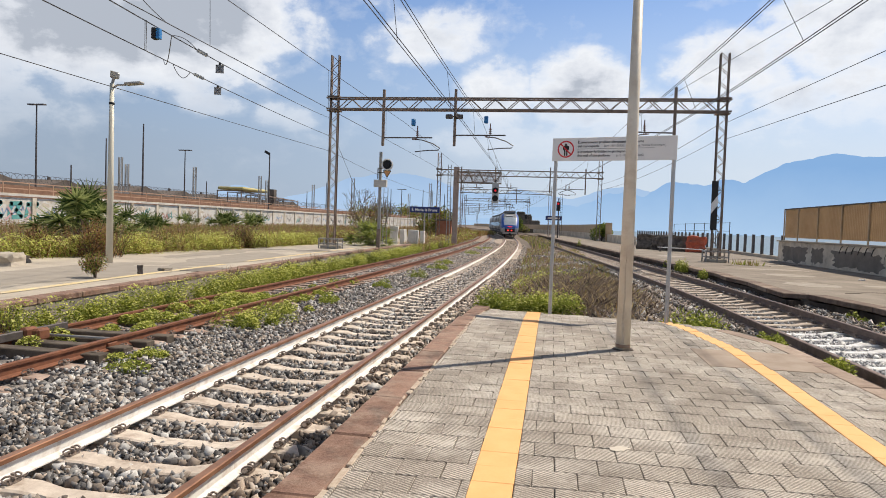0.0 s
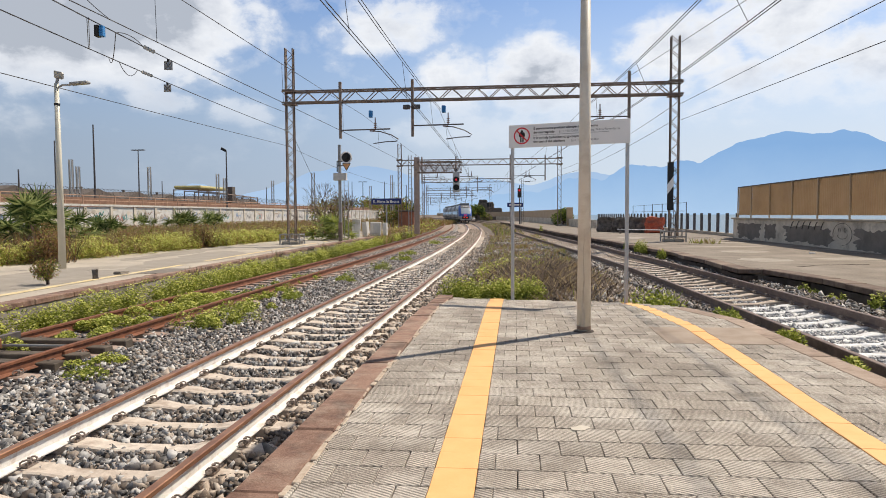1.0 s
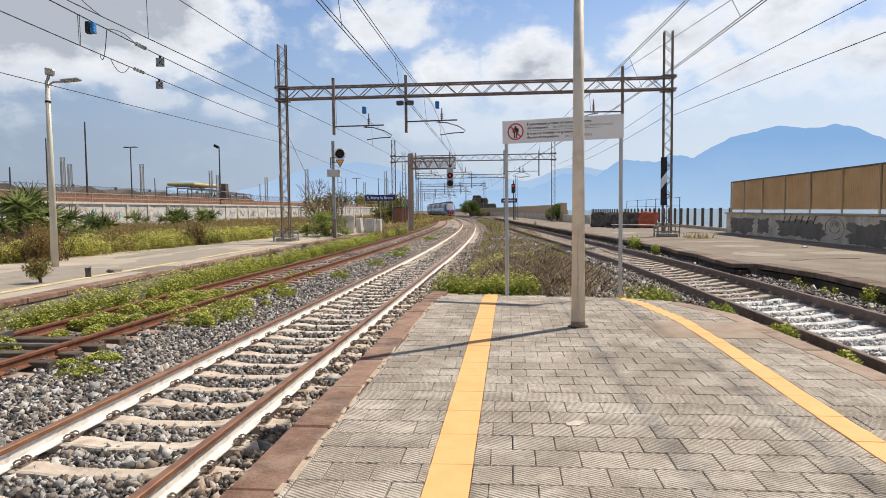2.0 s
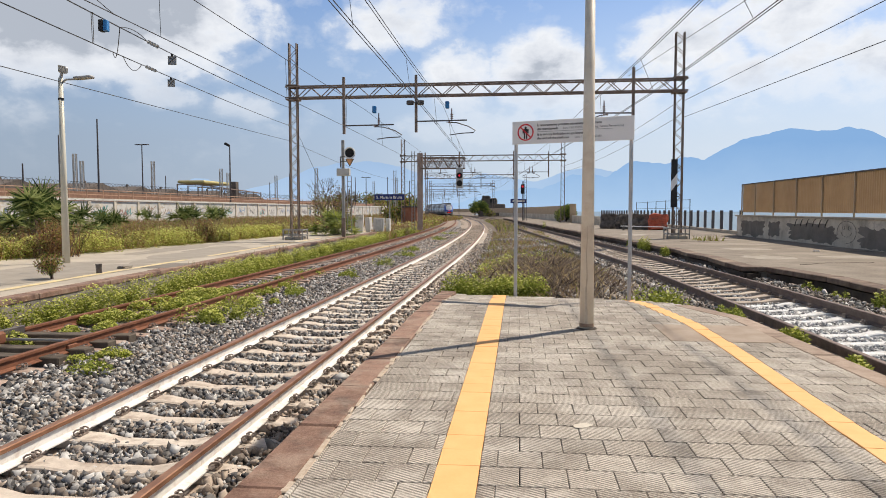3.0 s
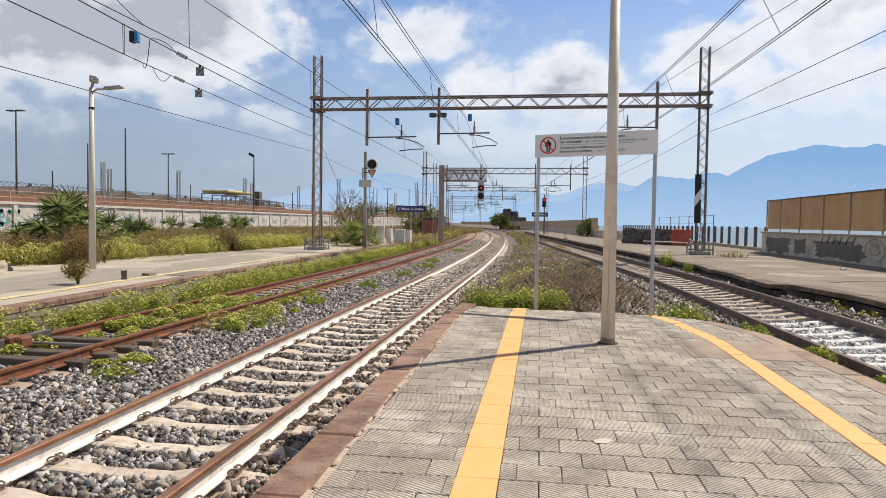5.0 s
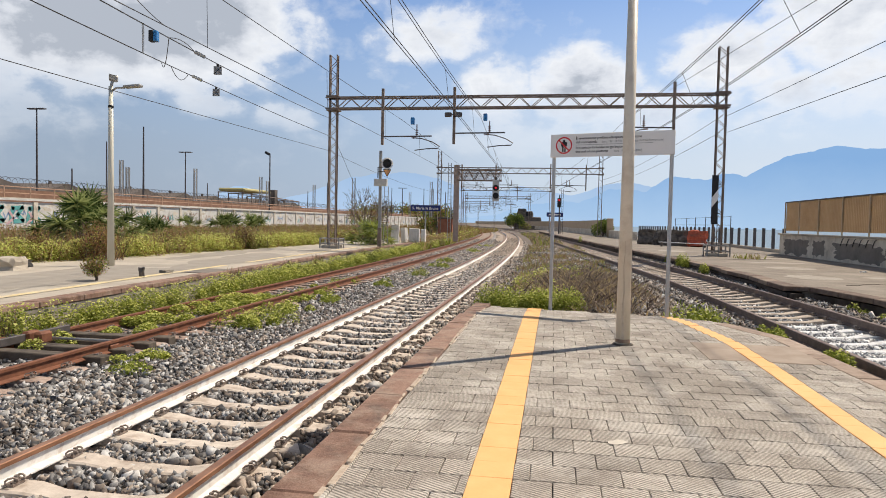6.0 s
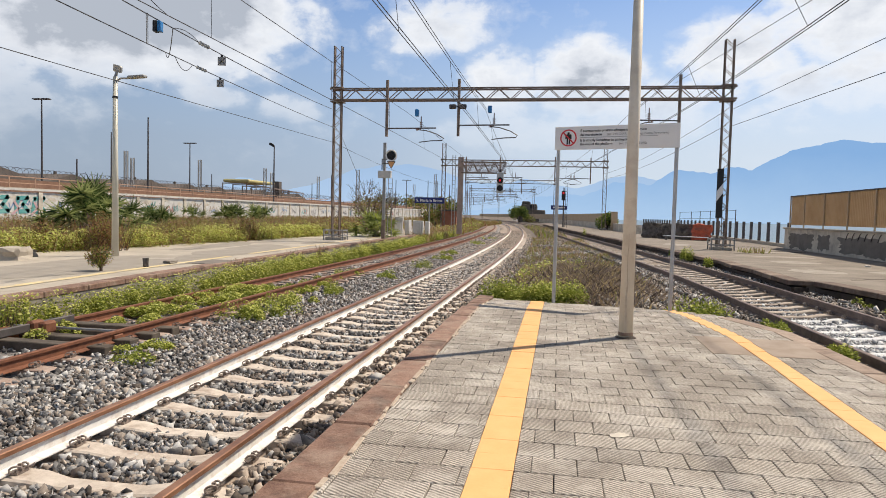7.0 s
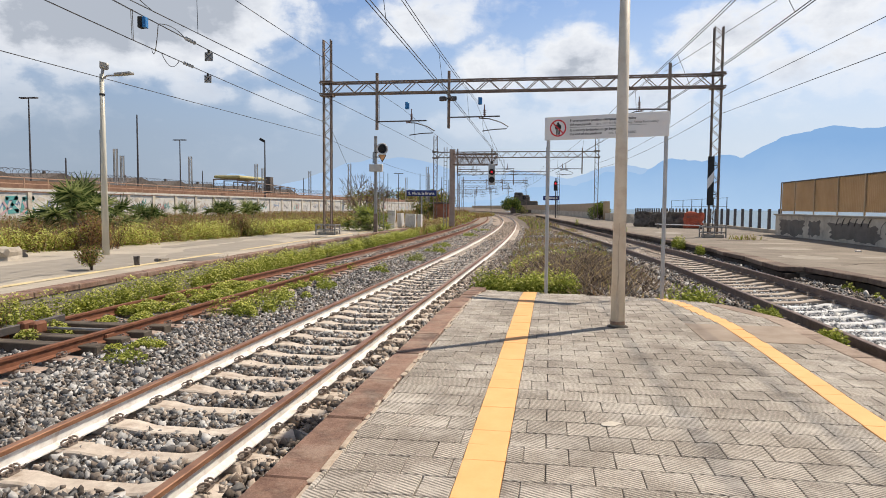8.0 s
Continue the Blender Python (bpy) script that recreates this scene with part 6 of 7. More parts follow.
def siding_z(x, y):
    return -0.46


rs0 = np.random.RandomState(21)
# along the old platform's kerb and over the siding
sp = scatter(rs0, 480, -8.50, -8.12, 7, 62, siding_z)
sp[:, 0] -= np.array([max(0, 0.05 * (y - 15)) * 0.5 for y in sp[:, 1]])
fennel("weed_strip", sp, 0.26, 0.44, 170, 80, 0.042, "flowering yellow-green weeds along the kerb", 1)
sp = scatter(rs0, 52, -7.6, -6.75, 8.9, 15.5, siding_z, 0.26, 14)
fennel("weed_strip", sp, 0.21, 0.18, 180, 100, 0.042, "yellow-flowering weeds growing between the rails", 2)
sp = scatter(rs0, 50, -6.9, -5.9, 13.5, 21, siding_z, 0.3, 8)
fennel("weed_strip", sp, 0.18, 0.16, 90, 18, 0.05, "low green weeds in the siding", 3)
for i, (x, y, r, n) in enumerate(((-5.45, 11.9, 0.42, 16), (-5.5, 13.5, 0.25, 7), (-5.3, 15.6, 0.3, 7), (-5.6, 8.6, 0.34, 5), (-5.3, 7.9, 0.22, 4), (-5.2, 20, 0.3, 6), (-5.0, 24, 0.25, 5), (-5.0, 29, 0.35, 8), (-5.2, 33, 0.4, 9), (-5.4, 45, 0.5, 9), (-5.8, 56, 0.6, 10))):
    sp = np.column_stack([rs0.normal(x, r * 0.6, n), rs0.normal(y, r, n), np.full(n, -0.47)])
    fennel("weed_tuft", sp, 0.17, 0.11 if i in (3, 4) else 0.20 + 0.08 * (i % 3 == 0), 120, 60 if i in (0, 1, 3) else 12, 0.042, "low weed tuft growing in the ballast", 30 + i)
sp = scatter(rs0, 260, -11.5, -8.7, 60, 130, lambda x, y: -0.4)
sp[:, 0] += np.array([track_a(y) + 3.1 for y in sp[:, 1]])
fennel("weed_strip", sp, 0.5, 0.55, 30, 12, 0.2, "weeds along the curving siding", 4, green=("green", "dry"))

# the field behind the old platform


def field_z(x, y):
    return ground_z(x, y)


sp = scatter(rs0, 420, -32.5, -16.4, 14, 80, field_z)
fennel("dry_scrub", sp, 0.75, 0.85, 130, 20, 0.10, "bushy rust-brown scrub in the field", 55, green=("dry", "dry", "straw", "green"), yellow=("dry", "straw"))
sp = scatter(rs0, 130, -32.5, -17.5, 14, 80, field_z)
fennel("green_scrub", sp, 0.7, 0.7, 120, 12, 0.10, "olive green scrub among dry weeds", 56, green=("green", "dark", "green"), yellow=("green",))
sp = scatter(rs0, 34000, -33, -15.6, 10, 90, field_z, 1.0, 300)
meadow("dry_field", sp, 0.85, 0.013, 1.0, [LEAF["dry"], LEAF["dry"], LEAF["straw"], LEAF["green"], LEAF["ash"]], "tall dry brown weeds in the field", 5)
sp = scatter(rs0, 9000, -32, -13, 60, 170, field_z, 1.6, 120)
meadow("dry_field", sp, 0.9, 0.04, 0.45, [LEAF["dry"], LEAF["straw"], LEAF["green"], LEAF["dry"]], "tall dry weeds far along the line", 6)


def edge_back(y):
    return -17.2 + 0.13 * (y - 12) if y < 22 else -15.6 + 0.055 * (y - 22)


ys = rs0.uniform(10, 40, 340)
sp = np.column_stack([[edge_back(y) for y in ys] - np.abs(rs0.normal(0, 1.3, 340)) + 0.5, ys, np.full(340, -0.02)])
fennel("weed_bank", sp, 0.48, 0.60, 240, 170, 0.052, "bank of yellow-flowering weeds behind the platform", 7, green=("green", "green", "dry"))
ys = rs0.uniform(26, 56, 200)
sp = np.column_stack([rs0.uniform(-22, -15, 200), ys, np.full(200, 0.0)])
fennel("weed_bank", sp, 0.6, 0.55, 45, 22, 0.14, "green and yellow weeds in the field", 8, green=("green", "dry"))
for x, y, h in ((-15.2, 20.5, 1.0), (-15.9, 21.5, 0.95), (-16.9, 19.8, 0.8), (-16.3, 27, 0.8), (-15.0, 31, 1.0)):
    sp = np.column_stack([rs0.normal(x, 0.30, 7), rs0.normal(y, 0.30, 7), np.full(7, 0.0)])
    fennel("dry_bush", sp, 0.34, h, 420, 60, 0.055, "reddish dry bush beside the platform", int(y * 10), green=("dry", "dry", "twig", "green"), yellow=("dry",))
    sp = np.column_stack([rs0.normal(x, 0.36, 160), rs0.normal(y, 0.36, 160), np.full(160, 0.0)])
    meadow("dry_stalks", sp, h * 1.1, 0.010, 0.8, [LEAF["dry"], LEAF["twig"]], "thin dry stalks in a bush", int(y * 11), "weeds")
sp = scatter(rs0, 230, -11.2, -8.6, 46, 108, lambda x, y: -0.40)
sp[:, 0] += np.array([track_a(y) + 3.13 for y in sp[:, 1]])
fennel("dry_scrub", sp, 0.42, 0.62, 130, 30, 0.075, "golden dry scrub along the curve", 57, green=("straw", "dry", "dry"), yellow=("straw",))
sp = scatter(rs0, 2600, -10.6, -8.3, 44, 105, lambda x, y: -0.40, 0.5, 60)
sp[:, 0] += np.array([track_a(y) + 3.13 for y in sp[:, 1]])
meadow("dry_field", sp, 0.6, 0.025, 0.7, [LEAF["straw"], LEAF["dry"], LEAF["green"]], "dry grass at the end of the old platform", 9)

# the strip between the two lines, beyond the platform's end
sp = np.column_stack([rs0.uniform(-1.35, 0.45, 60), 13.35 + np.abs(rs0.normal(0, 0.5, 60)), np.full(60, -0.42)])
fennel("weed_cushion", sp, 0.26, 0.54, 300, 90, 0.045, "bright green weeds crowding the platform end", 10, green=("green",), yellow=("yellow", "green"))
sp = np.column_stack([rs0.uniform(2.1, 3.0, 16), rs0.uniform(12.5, 13.3, 16), np.full(16, -0.36)])
fennel("weed_cushion", sp, 0.22, 0.42, 90, 8, 0.06, "low green weeds beside the platform end", 11)
sp = scatter(rs0, 40, -0.9, 0.6, 14, 22, ground_z, 0.3, 12)
fennel("weed_cushion", sp, 0.24, 0.34, 60, 14, 0.07, "green weeds among dead grass", 12, green=("green", "straw"))
sp = scatter(rs0, 9000, -1.5, 2.3, 12.8, 60, ground_z, 0.35, 150)
sp[:, 0] += np.array([(track_a(y) + 3.13) * 0.9 for y in sp[:, 1]])
meadow("dead_grass", sp, 0.20, 0.012, 1.3, [LEAF["straw"], LEAF["ash"], LEAF["dry"], LEAF["green"]], "dead straw-coloured grass between the lines", 13)
d = rs0.normal(0, 1, (8000, 2)) * [0.66, 2.3] + [0.80, 18.0]
sp = np.column_stack([d, [ground_z(x, y) + rs0.uniform(-0.02, 0.12) for x, y in d]])
meadow("twig_heap", sp, 0.19, 0.019, 2.0, [LEAF["twig"], LEAF["ash"], LEAF["ash"], LEAF["straw"]], "heap of dead grey-brown twigs", 14, "twig heap")
sp = np.stack([rs0.uniform(-1.6, 3.2, 24000), 12.9 + 45 * rs0.uniform(0, 1, 24000) ** 1.6, np.zeros(24000)], 1)
sp[:, 0] += np.array([(track_a(y) + 3.13) * 0.95 for y in sp[:, 1]])
sp[:, 2] = [ground_z(x, y) + 0.02 for x, y in sp[:, :2]]
stones("loose_stones", sp, 0.058, [STONE_BROWN, STONE_BROWN, STONE], "brownish loose stones between the lines", 7)
sp = scatter(rs0, 1500, -1.1, 1.6, 60, 120, lambda x, y: -0.4)
sp[:, 0] += np.array([track_a(y) + 3.1 for y in sp[:, 1]])
meadow("dead_grass", sp, 0.45, 0.05, 0.7, [LEAF["straw"], LEAF["ash"], LEAF["green"]], "dead grass between the lines on the curve", 15)
# tufts at the kerbs
for i, (x, y, z, h) in enumerate(((3.50, 9.2, -0.14, 0.16), (3.49, 8.8, -0.14, 0.16), (3.52, 7.4, -0.14, 0.14), (3.30, 10.9, -0.14, 0.18), (3.34, 10.5, -0.14, 0.14), (6.32, 15.2, -0.3, 0.26), (6.30, 12.5, -0.3, 0.42), (6.22, 13.9, -0.3, 0.2), (6.3, 11.4, -0.3, 0.5),
                                     (5.25, 28.5, -0.1, 0.50), (5.2, 29.4, -0.1, 0.42), (5.4, 25.5, -0.15, 0.3), (5.15, 32, -0.1, 0.3), (4.3, 41, 0.1, 0.5), (2.2, 58, 0.1, 0.5))):
    n = 4 if x < 4 else 8
    sp = np.column_stack([rs0.normal(x, 0.04, n), rs0.normal(y, 0.14, n), np.full(n, z)])
    fennel("weed_tuft", sp, 0.05 + 0.2 * h, h, 80, 14, 0.045, "small green weed tuft at the kerb", 60 + i)
sp = np.column_stack([rs0.normal(8.7, 0.35, 90), rs0.normal(32.6, 0.25, 90), np.full(90, 0.12)])
meadow("weed_tuft", sp, 0.22, 0.02, 0.7, [LEAF["straw"], LEAF["green"]], "dry weeds on the sea-side platform", 17)
for x, y in ((-8.3, 7.0), (-8.4, 9.1), (-8.75, 17.5), (-9.0, 22), (-9.3, 25.5), (-9.6, 33.0), (-9.5, 36)):
    sp = np.column_stack([rs0.normal(x, 0.10, 120), rs0.normal(y, 0.14, 120), np.full(120, -0.45 if y > 12 else -0.40)])
    meadow("dry_weed", sp, 0.55 if y > 12 else 0.36, 0.008, 0.5, [LEAF["dry"], LEAF["ash"], LEAF["dark"]], "dark dry stalks at the kerb", int(y * 10), "weeds")

# fan palms


def fan_palm(x, y, z, fronds, size, label, seed, spread=1.0, keys=("palm", "palm", "dark")):
    """Clump of fan leaves: each a stalk with a fan of pointed blades."""
    rng = random.Random(seed)
    root = tagged(empty("fan_palm", x, y, z), label, "palm", group="fan palms")
    C, A, S, bm = [], [], [], B()
    for _ in range(fronds):
        az, el = rng.uniform(0, 2 * math.pi), math.radians(rng.uniform(-12, 82))
        d = Vector((math.cos(az) * math.cos(el) * spread, math.sin(az) * math.cos(el) * spread, math.sin(el)))
        base = Vector((rng.gauss(0, 0.16) * size, rng.gauss(0, 0.16) * size, 0.12 * size * rng.random()))
        hub = base + d * size * rng.uniform(0.5, 0.8)
        tube(bm, [base, base.lerp(hub, 0.5) + Vector((0, 0, 0.03 * size)), hub], 0.012 * size, 4)
        u = d.cross(Vector((0, 0, 1)))
        u = u.normalized() if u.length > 0.05 else Vector((1, 0, 0))
        nrm = u.cross(d).normalized()
        twist = rng.uniform(-0.7, 0.7)
        u, nrm = u * math.cos(twist) + nrm * math.sin(twist), nrm * math.cos(twist) - u * math.sin(twist)
        for k in range(17):
            a = math.radians(-105 + 210 * k / 16)
            w = (d.normalized() * math.cos(a) + u * math.sin(a) - Vector((0, 0, 0.45)) * rng.random() + nrm * rng.uniform(-0.12, 0.12)).normalized()
            C.append(hub)
            A.append(w * size * rng.uniform(0.32, 0.46))
            S.append(w.cross(nrm).normalized() * size * 0.026)
    part("stalk", bm, LEAF["palm"], root)
    ob = quads("fan_leaves", np.array(C), np.array(A), np.array(S), [LEAF[k] for k in keys], np.random.RandomState(seed).randint(0, len(keys), len(C)), "", "", tip=0.1)
    ob.parent = root
    tagged(ob, kind="stuff")
    part("trunk", rod(B(), (0, 0, -0.1), (0, 0, 0.35 * size), 0.16 * size, 0.10 * size, 9), LEAF["ash"], root)


fan_palm(-20.0, 26, 0.55, 62, 2.0, "large bushy fan palm in the field", 1, 1.05)
fan_palm(-18.9, 27.0, 0.2, 22, 1.5, "fan palm in the field", 2)
fan_palm(-29.4, 57, 0.1, 40, 2.0, "fan palm before the graffiti wall", 3)
fan_palm(-28.0, 60, 0.1, 40, 2.0, "fan palm before the graffiti wall", 4)
fan_palm(-30.5, 53, 0.1, 26, 1.5, "fan palm before the graffiti wall", 5)
fan_palm(-22.5, 35, 0.1, 34, 1.5, "fan palm among dry weeds", 6)
fan_palm(-11.3, 41, 0.0, 60, 1.5, "low fan palm growing on the old platform", 7, 1.3, ("palm", "palm", "green"))

# trees and bushes


def leafy(name, x, y, z, rx, ry, rz, leaves, leaf, keys, label, seed, category="bush", trunk=0.0):
    """A bush or small tree: forked limbs and a ragged crown of small leaves."""
    rng, rs = random.Random(seed), np.random.RandomState(seed)
    root = tagged(empty(name, x, y, z), label, category)
    bm, lobes = B(), []
    for k in range(9):
        a, e = rng.uniform(0, 6.28), rng.uniform(0.1, 1.3)
        q = Vector((rx * 0.72 * math.cos(a) * math.cos(e), ry * 0.72 * math.sin(a) * math.cos(e), trunk + rz * (0.45 + 0.5 * math.sin(e) * rng.uniform(0.6, 1))))
        tube(bm, [Vector((0, 0, 0)), Vector((0, 0, trunk * 0.8 + 0.1)), q.lerp(Vector((0, 0, trunk + rz * 0.3)), 0.5), q], 0.03 + 0.012 * rz, 5)
        lobes.append(q)
    part("trunk", bm, LEAF["ash"], root)
    L = np.array([q[:] for q in lobes])
    k = rs.randint(0, len(L), leaves)
    d = unit(rs.normal(size=(leaves, 3)))
    c = L[k] + d * (rs.uniform(0, 1, leaves) ** 0.45)[:, None] * np.array([rx, ry, rz]) * 0.42
    c[:, 2] = np.maximum(c[:, 2], 0.02)
    al = unit(d + rs.normal(0, 0.7, d.shape)) * (leaf * rs.uniform(0.6, 1.4, leaves))[:, None]
    ac = unit(np.cross(al, rs.normal(size=al.shape))) * leaf * 0.3
    ob = quads("crown", c, al, ac, [LEAF[q] for q in keys], rs.randint(0, len(keys), leaves), "", "", tip=0.5)
    ob.parent = root
    tagged(ob, kind="stuff")


def bare_tree(x, y, z, h, label, seed):
    rng = random.Random(seed)
    root = tagged(empty("bare_tree", x, y, z), label, "tree")
    bm = B()

    def grow(p, d, l, r, depth):
        q = p + d * l
        rod(bm, p, q, r, r * 0.65, 5)
        if depth:
            for _ in range(rng.choice((2, 3))):
                e = (d + Vector((rng.gauss(0, .42), rng.gauss(0, .42), rng.gauss(0.1, .25)))).normalized()
                grow(q, e, l * rng.uniform(0.62, 0.85), r * 0.62, depth - 1)
    for k in range(4):
        grow(Vector((rng.gauss(0, .2), rng.gauss(0, .2), 0)), Vector((rng.gauss(0, .3), rng.gauss(0, .3), 1)).normalized(), h * 0.3, 0.05, 4)
    part("trunk", bm, LEAF["ash"], root)


leafy("shrub", -10.42, 14.0, 0.0, 0.34, 0.34, 0.50, 1500, 0.035, ("dry", "green", "dry", "dark"), "small wiry reddish shrub growing from the old platform", 41, "shrub")
bare_tree(-13.6, 47, 0, 4.4, "small bare tree with thin branches", 5)
bare_tree(-12.9, 50, 0, 3.6, "small bare tree with thin branches", 6)
leafy("bush", -14.2, 50, 0, 1.8, 1.8, 2.6, 2600, 0.10, ("dry", "green", "ash"), "brownish thin bush near the gantry", 11)
leafy("bush", 5.7, 82, 0.1, 1.5, 1.7, 1.7, 5200, 0.14, ("dark", "green"), "green bush at the far gantry leg", 13)
leafy("bush", -15.5, 84, -0.1, 1.8, 1.8, 2.0, 2000, 0.16, ("dry", "dark", "green"), "bush beside the hut", 14)
leafy("tree", -10.0, 172, -0.3, 2.5, 2.5, 3.1, 3200, 0.26, ("dark", "dark", "green"), "dark green tree by the ruined tower", 17, "tree", 0.5)
leafy("bush", -7.6, 176, -0.3, 1.6, 1.8, 1.7, 1600, 0.25, ("green", "ash"), "olive bush by the ruined tower", 18)
for i, (x, y, r) in enumerate(((-30, 165, 4), (-34, 200, 5), (-45, 190, 5), (-38, 235, 5), (-52, 240, 6), (-44, 215, 5), (-60, 215, 5))):
    leafy("tree", x, y, -0.3, r, r, r * 1.05, 1500, 0.4, ("dark", "green", "dry"), "far dusty tree beyond the curve", 80 + i, "tree", 0.6)


# point machine and timbers of the siding's switch


def switch():
    root = tagged(empty("track_switch", -7.2, 8.9, -0.42), "rusty switch rods and lock on dark timbers", "track switch")
    for k in range(4):
        part("timber", box(B(), 0.05, -0.75 + 0.5 * k, -0.02, 2.5, 0.22, 0.14, Matrix.Rotation(0.02 * k - 0.03, 3, "Z"), bevel=0.012), TIMBER, root, "dark weathered timber")
    part("switch_rod", rod(B(), (-0.9, 0.02, 0.09), (0.8, 0.02, 0.09), 0.02, seg=8), STEEL, root)
    for x in (-0.42, -0.22):
        part("lock_block", box(B(), x, -0.12, 0.12, 0.13, 0.26, 0.18, bevel=0.03), RUST, root)
    part("blade", box(B(), -0.42, -0.6, 0.12, 0.06, 2.6, 0.12, Matrix.Rotation(0.02, 3, "Z"), bevel=0.01), STEEL_DARK, root, "dark switch blade")
    for x in (-0.75, 0.9):
        part("chair", box(B(), x, -0.25, 0.07, 0.3, 0.2, 0.06, bevel=0.01), RUST, root)


TIMBER = material("dark_timber", tones((0.05, 0.038, 0.03), (0.16, 0.13, 0.10)), 5, 0.9, 0.5)
switch()

# ---- the train ----


def train_car(rear, label, mirror=False):
    """A 16.6 m car along y, standing on z = 0 (rail top); its tail at y = 0."""
    root = tagged(new("train_car"), label, "train", group="train cars")
    L = 16.6
    bm, rows, n = B(), [], 36
    nose = [(0.0, 0.92, 1.42, 2.6), (0.10, 1.12, 1.72, 2.8), (0.30, 1.24, 1.98, 3.0), (0.55, 1.30, 2.24, 3.2), (0.85, 1.34, 2.55, 3.4), (1.15, 1.37, 2.85, 3.6), (1.5, 1.40, 3.15, 3.8), (1.9, 1.42, 3.42, 4.0), (2.4, 1.43, 3.64, 4.2), (3.0, 1.44, 3.78, 4.4), (3.8, 1.44, 3.85, 4.5)]
    for y, hw, zt, e in (nose if rear else [(0.0, 1.44, 3.85, 4.5)]) + [(L, 1.44, 3.85, 4.5)]:
        zc, hz, ring = (zt + 0.55) / 2, (zt - 0.55) / 2, []
        for k in range(n):
            a = 2 * math.pi * (k + 0.5) / n
            c, q = math.cos(a), math.sin(a)
            ring.append(bm.verts.new((math.copysign(hw * abs(c) ** (2 / e), c), y, zc + math.copysign(hz * abs(q) ** (2 / e), q))))
        rows.append(ring)
    for r, t in zip(rows, rows[1:]):
        for k in range(n):
            f = bm.faces.new((r[k], r[(k + 1) % n], t[(k + 1) % n], t[k]))
            m = f.calc_center_median()
            if rear and m.y < 2.9 and m.z > 1.45:
                f.material_index = 1
                if 0.25 < m.y < 1.7 and abs(m.x) < 0.92 and m.z > 1.6:
                    f.material_index = 2
                elif 1.7 < m.y and abs(m.x) < 1.0:
                    f.material_index = 3
    bm.faces.new(rows[0]), bm.faces.new(rows[-1])
    body = part("body", bm, [T_GREY, T_BLUE, T_SCREEN, T_ROOF], root, smooth=True)
    for s in (-1, 1):
        part("window_band", box(B(), s * 1.445, L / 2 + (1.2 if rear else 0), 2.15, 0.03, L - (3.2 if rear else 0.8), 0.75, bevel=0.01), T_GLASS, body)
        part("lower_stripe", box(B(), s * 1.443, L / 2 + (0.9 if rear else 0), 1.10, 0.026, L - (2.4 if rear else 0.4), 0.22), T_DARK, body)
        for y in (5.2, 11.8):
            part("door", box(B(), s * 1.46, y, 1.85, 0.03, 1.3, 1.95, bevel=0.01), T_ROOF, body, "grey sliding door")
    for y in (4.0, 9.5, 13.5):
        part("roof_unit", box(B(), 0, y, 3.98, 1.8, 2.4, 0.40, bevel=0.06), T_ROOF, body)
    for y in (3.0, 13.6):
        bm = B()
        box(bm, 0, y, 0.55, 2.2, 2.6, 0.3, bevel=0.05)
        for yy in (-0.95, 0.95):
            for s in (-0.75, 0.75):
                rod(bm, (s - 0.06, y + yy, 0.43), (s + 0.06, y + yy, 0.43), 0.42, seg=14)
        part("bogie", bm, BLACK, root)
    part("skirt", box(B(), 0, L / 2, 0.72, 2.5, L - 1.0, 0.4, bevel=0.05), T_DARK, body)
    if rear:
        part("destination_panel", box(B(), 0, 1.72, 3.36, 1.1, 0.10, 0.16, Matrix.Rotation(-0.9, 3, "X"), bevel=0.02), T_WHITE, body, "pale destination strip")
        part("front_panel", box(B(), 0, 0.02, 1.12, 1.56, 0.12, 0.52, bevel=0.05), BLACK, body, "black lamp recess")
        for s in (-1, 1):
            part("tail_light", box(B(), s * 0.26, -0.06, 1.12, 0.26, 0.06, 0.22, bevel=0.03), T_TAIL, body, "red tail light")
        part("upper_tail_light", box(B(), 0, 0.10, 1.66, 0.7, 0.08, 0.10, bevel=0.02), T_TAIL, body, "red light strip under the windscreen")
        part("bumper", box(B(), 0, 0.15, 0.66, 2.2, 0.4, 0.26, bevel=0.08), T_GREY, body)
        part("coupler", box(B(), 0, -0.15, 0.62, 0.3, 0.5, 0.22, bevel=0.03), BLACK, body)
        bm = B()
        for s in (-0.5, 0.5):
            bar(bm, (s, 6.2, 3.9), (s * 0.8, 7.4, 4.6), 0.05)
            bar(bm, (s * 0.8, 7.4, 4.6), (s, 6.4, 5.35), 0.05)
        bar(bm, (-0.8, 6.4, 5.38), (0.8, 6.4, 5.38), 0.06)
        part("pantograph", bm, BLACK, root)
    return root


T_GREY = material("silver_car_paint", tones((0.27, 0.275, 0.28), (0.37, 0.375, 0.38)), 1, 0.38, 0.02, metal=0.3)
T_BLUE = material("blue_car_paint", tones((0.02, 0.07, 0.30), (0.03, 0.10, 0.38)), 1, 0.35, 0.02)
T_GLASS = material("dark_car_glass", tones((0.02, 0.03, 0.04), (0.05, 0.07, 0.09)), 2, 0.12, 0.0)
# pale base: the reflected sky is put into the glass colour
T_SCREEN = material("windscreen_sky_reflection", tones((0.28, 0.33, 0.38), (0.42, 0.47, 0.52)), 1, 0.12, 0.0)
T_ROOF = material("grey_roof_unit", tones((0.12, 0.125, 0.13), (0.2, 0.2, 0.21)), 2, 0.7, 0.05)
T_DARK = material("dark_underframe", tones((0.04, 0.04, 0.045), (0.09, 0.09, 0.09)), 2, 0.8, 0.05)
T_WHITE = material("white_car_paint", tones((0.62, 0.64, 0.66), (0.72, 0.73, 0.75)), 2, 0.35, 0.02)
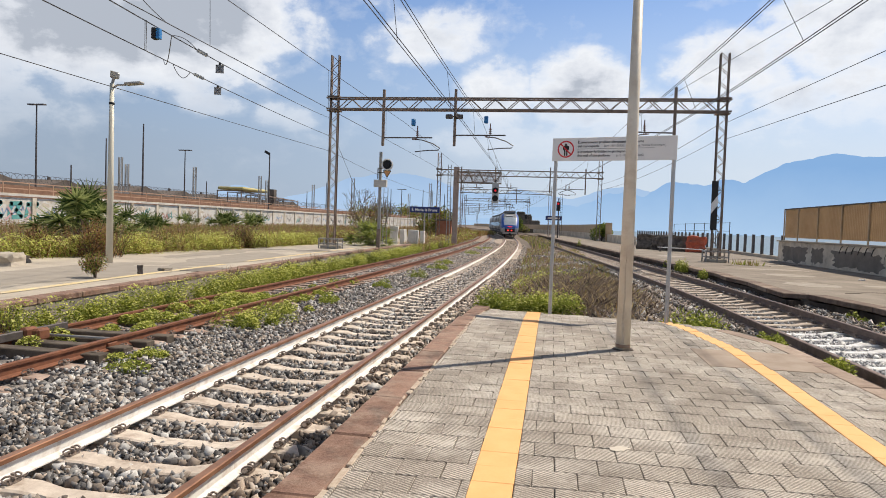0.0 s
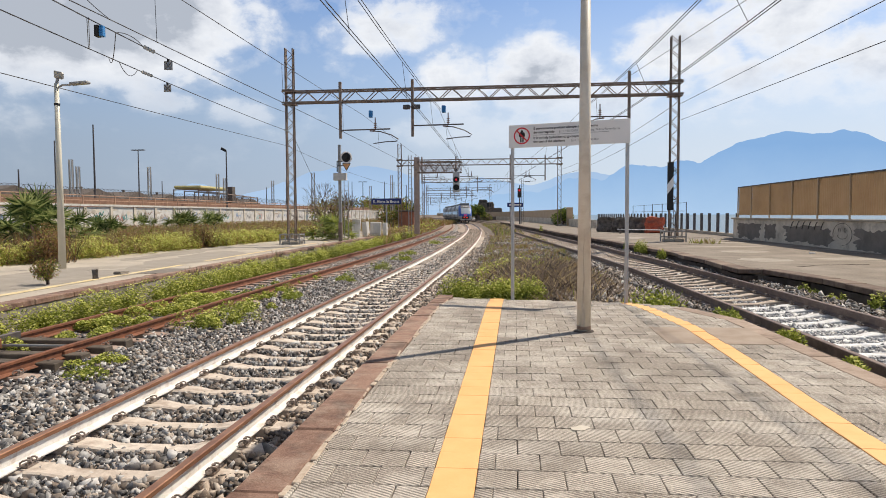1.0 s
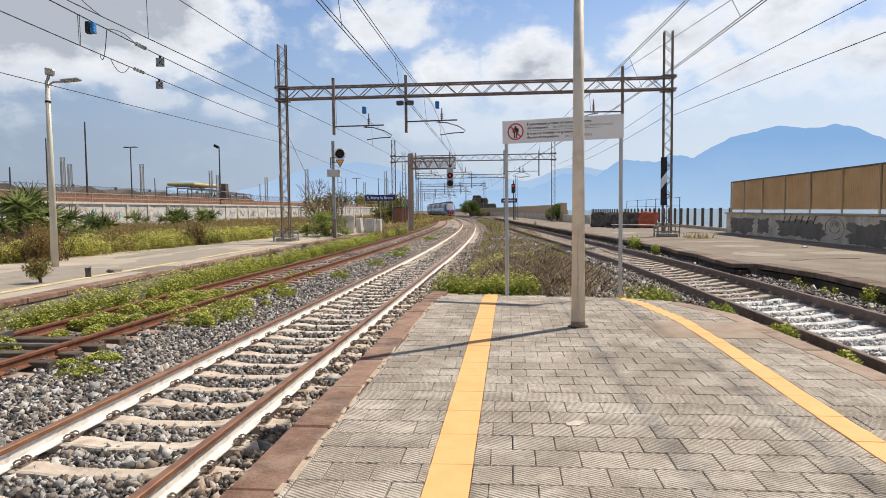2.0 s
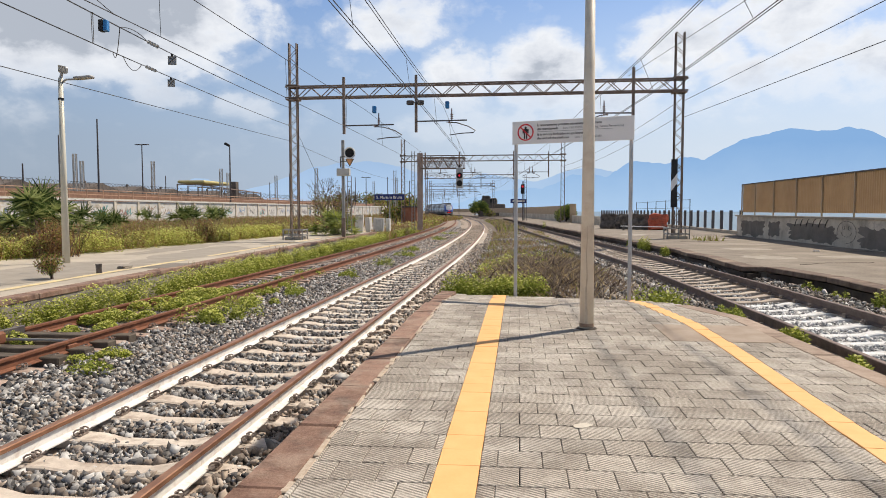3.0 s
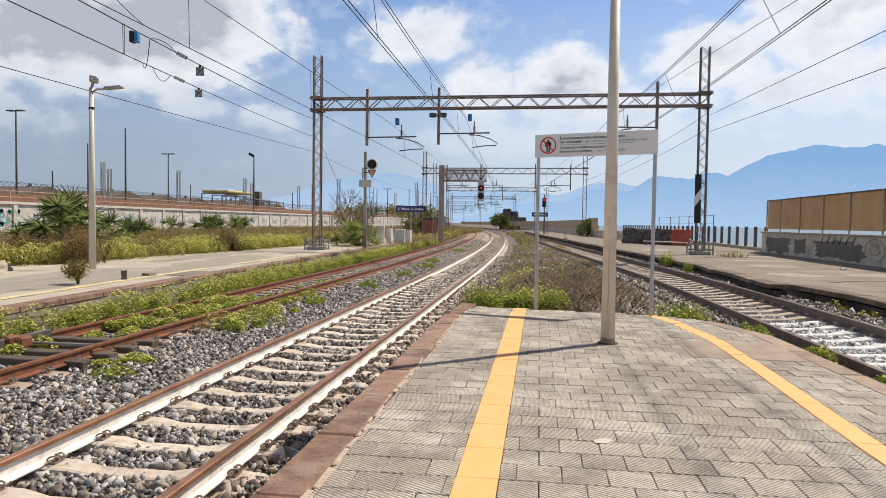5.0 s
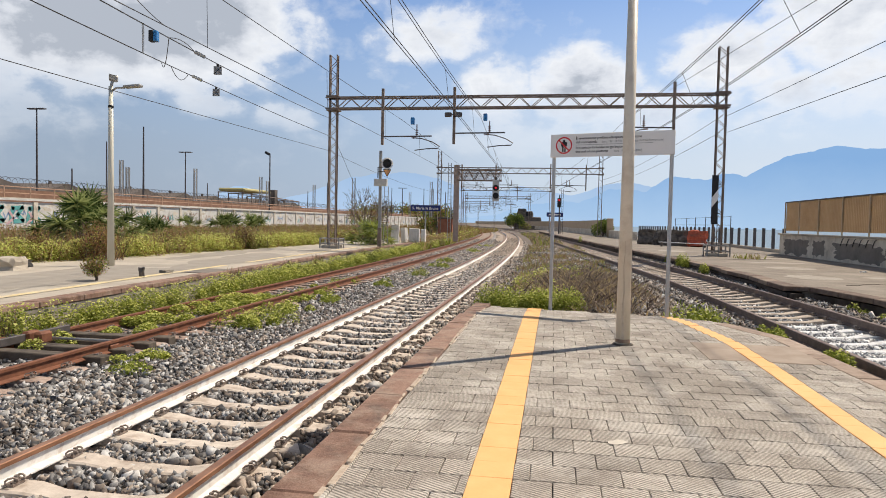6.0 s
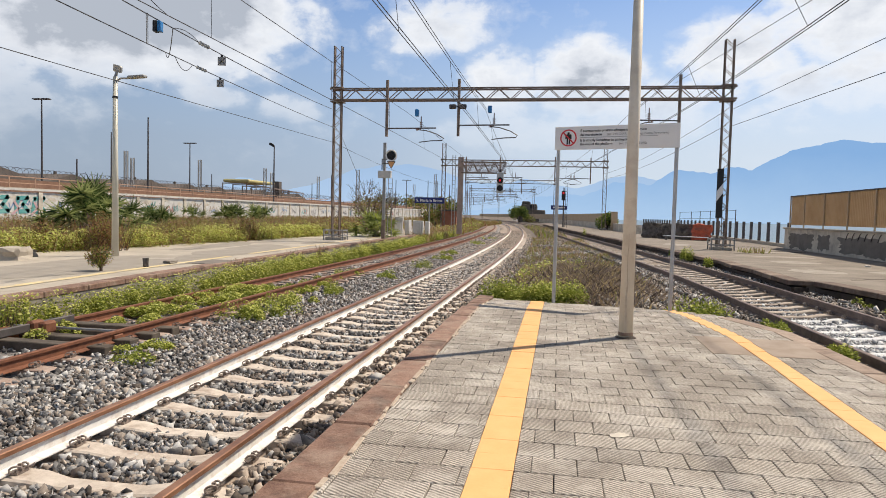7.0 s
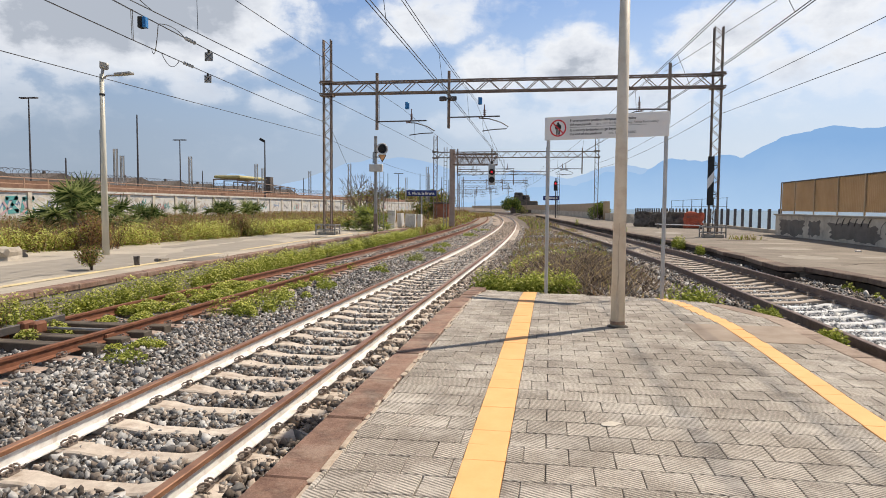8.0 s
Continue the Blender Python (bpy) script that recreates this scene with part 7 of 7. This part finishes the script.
T_TAIL = material("tail_light_glow", tones((0.5, 0.0, 0.0), (0.6, 0.02, 0.01)), 2, 0.3, 0.0, glow=((1.0, 0.03, 0.02), 1.4))
CARS = [train_car(True, "silver and blue train end car with red tail lights")] + [train_car(False, "silver and blue train middle car") for _ in range(3)]


def motions():
    speed, tail = 36.3, 103.8
    for k, car in enumerate(CARS):
        rows = []
        for i in range(17):
            t = i * 0.5
            y = tail + speed * t + 17.0 * k
            y2 = y + 16.6
            a = math.atan2(track_a(y2) - track_a(y), 16.6)
            rows.append((t, pose(track_a(y), y, -0.26, 0, 0, -math.degrees(a))))
        walk(car, rows)

paving()
motions()
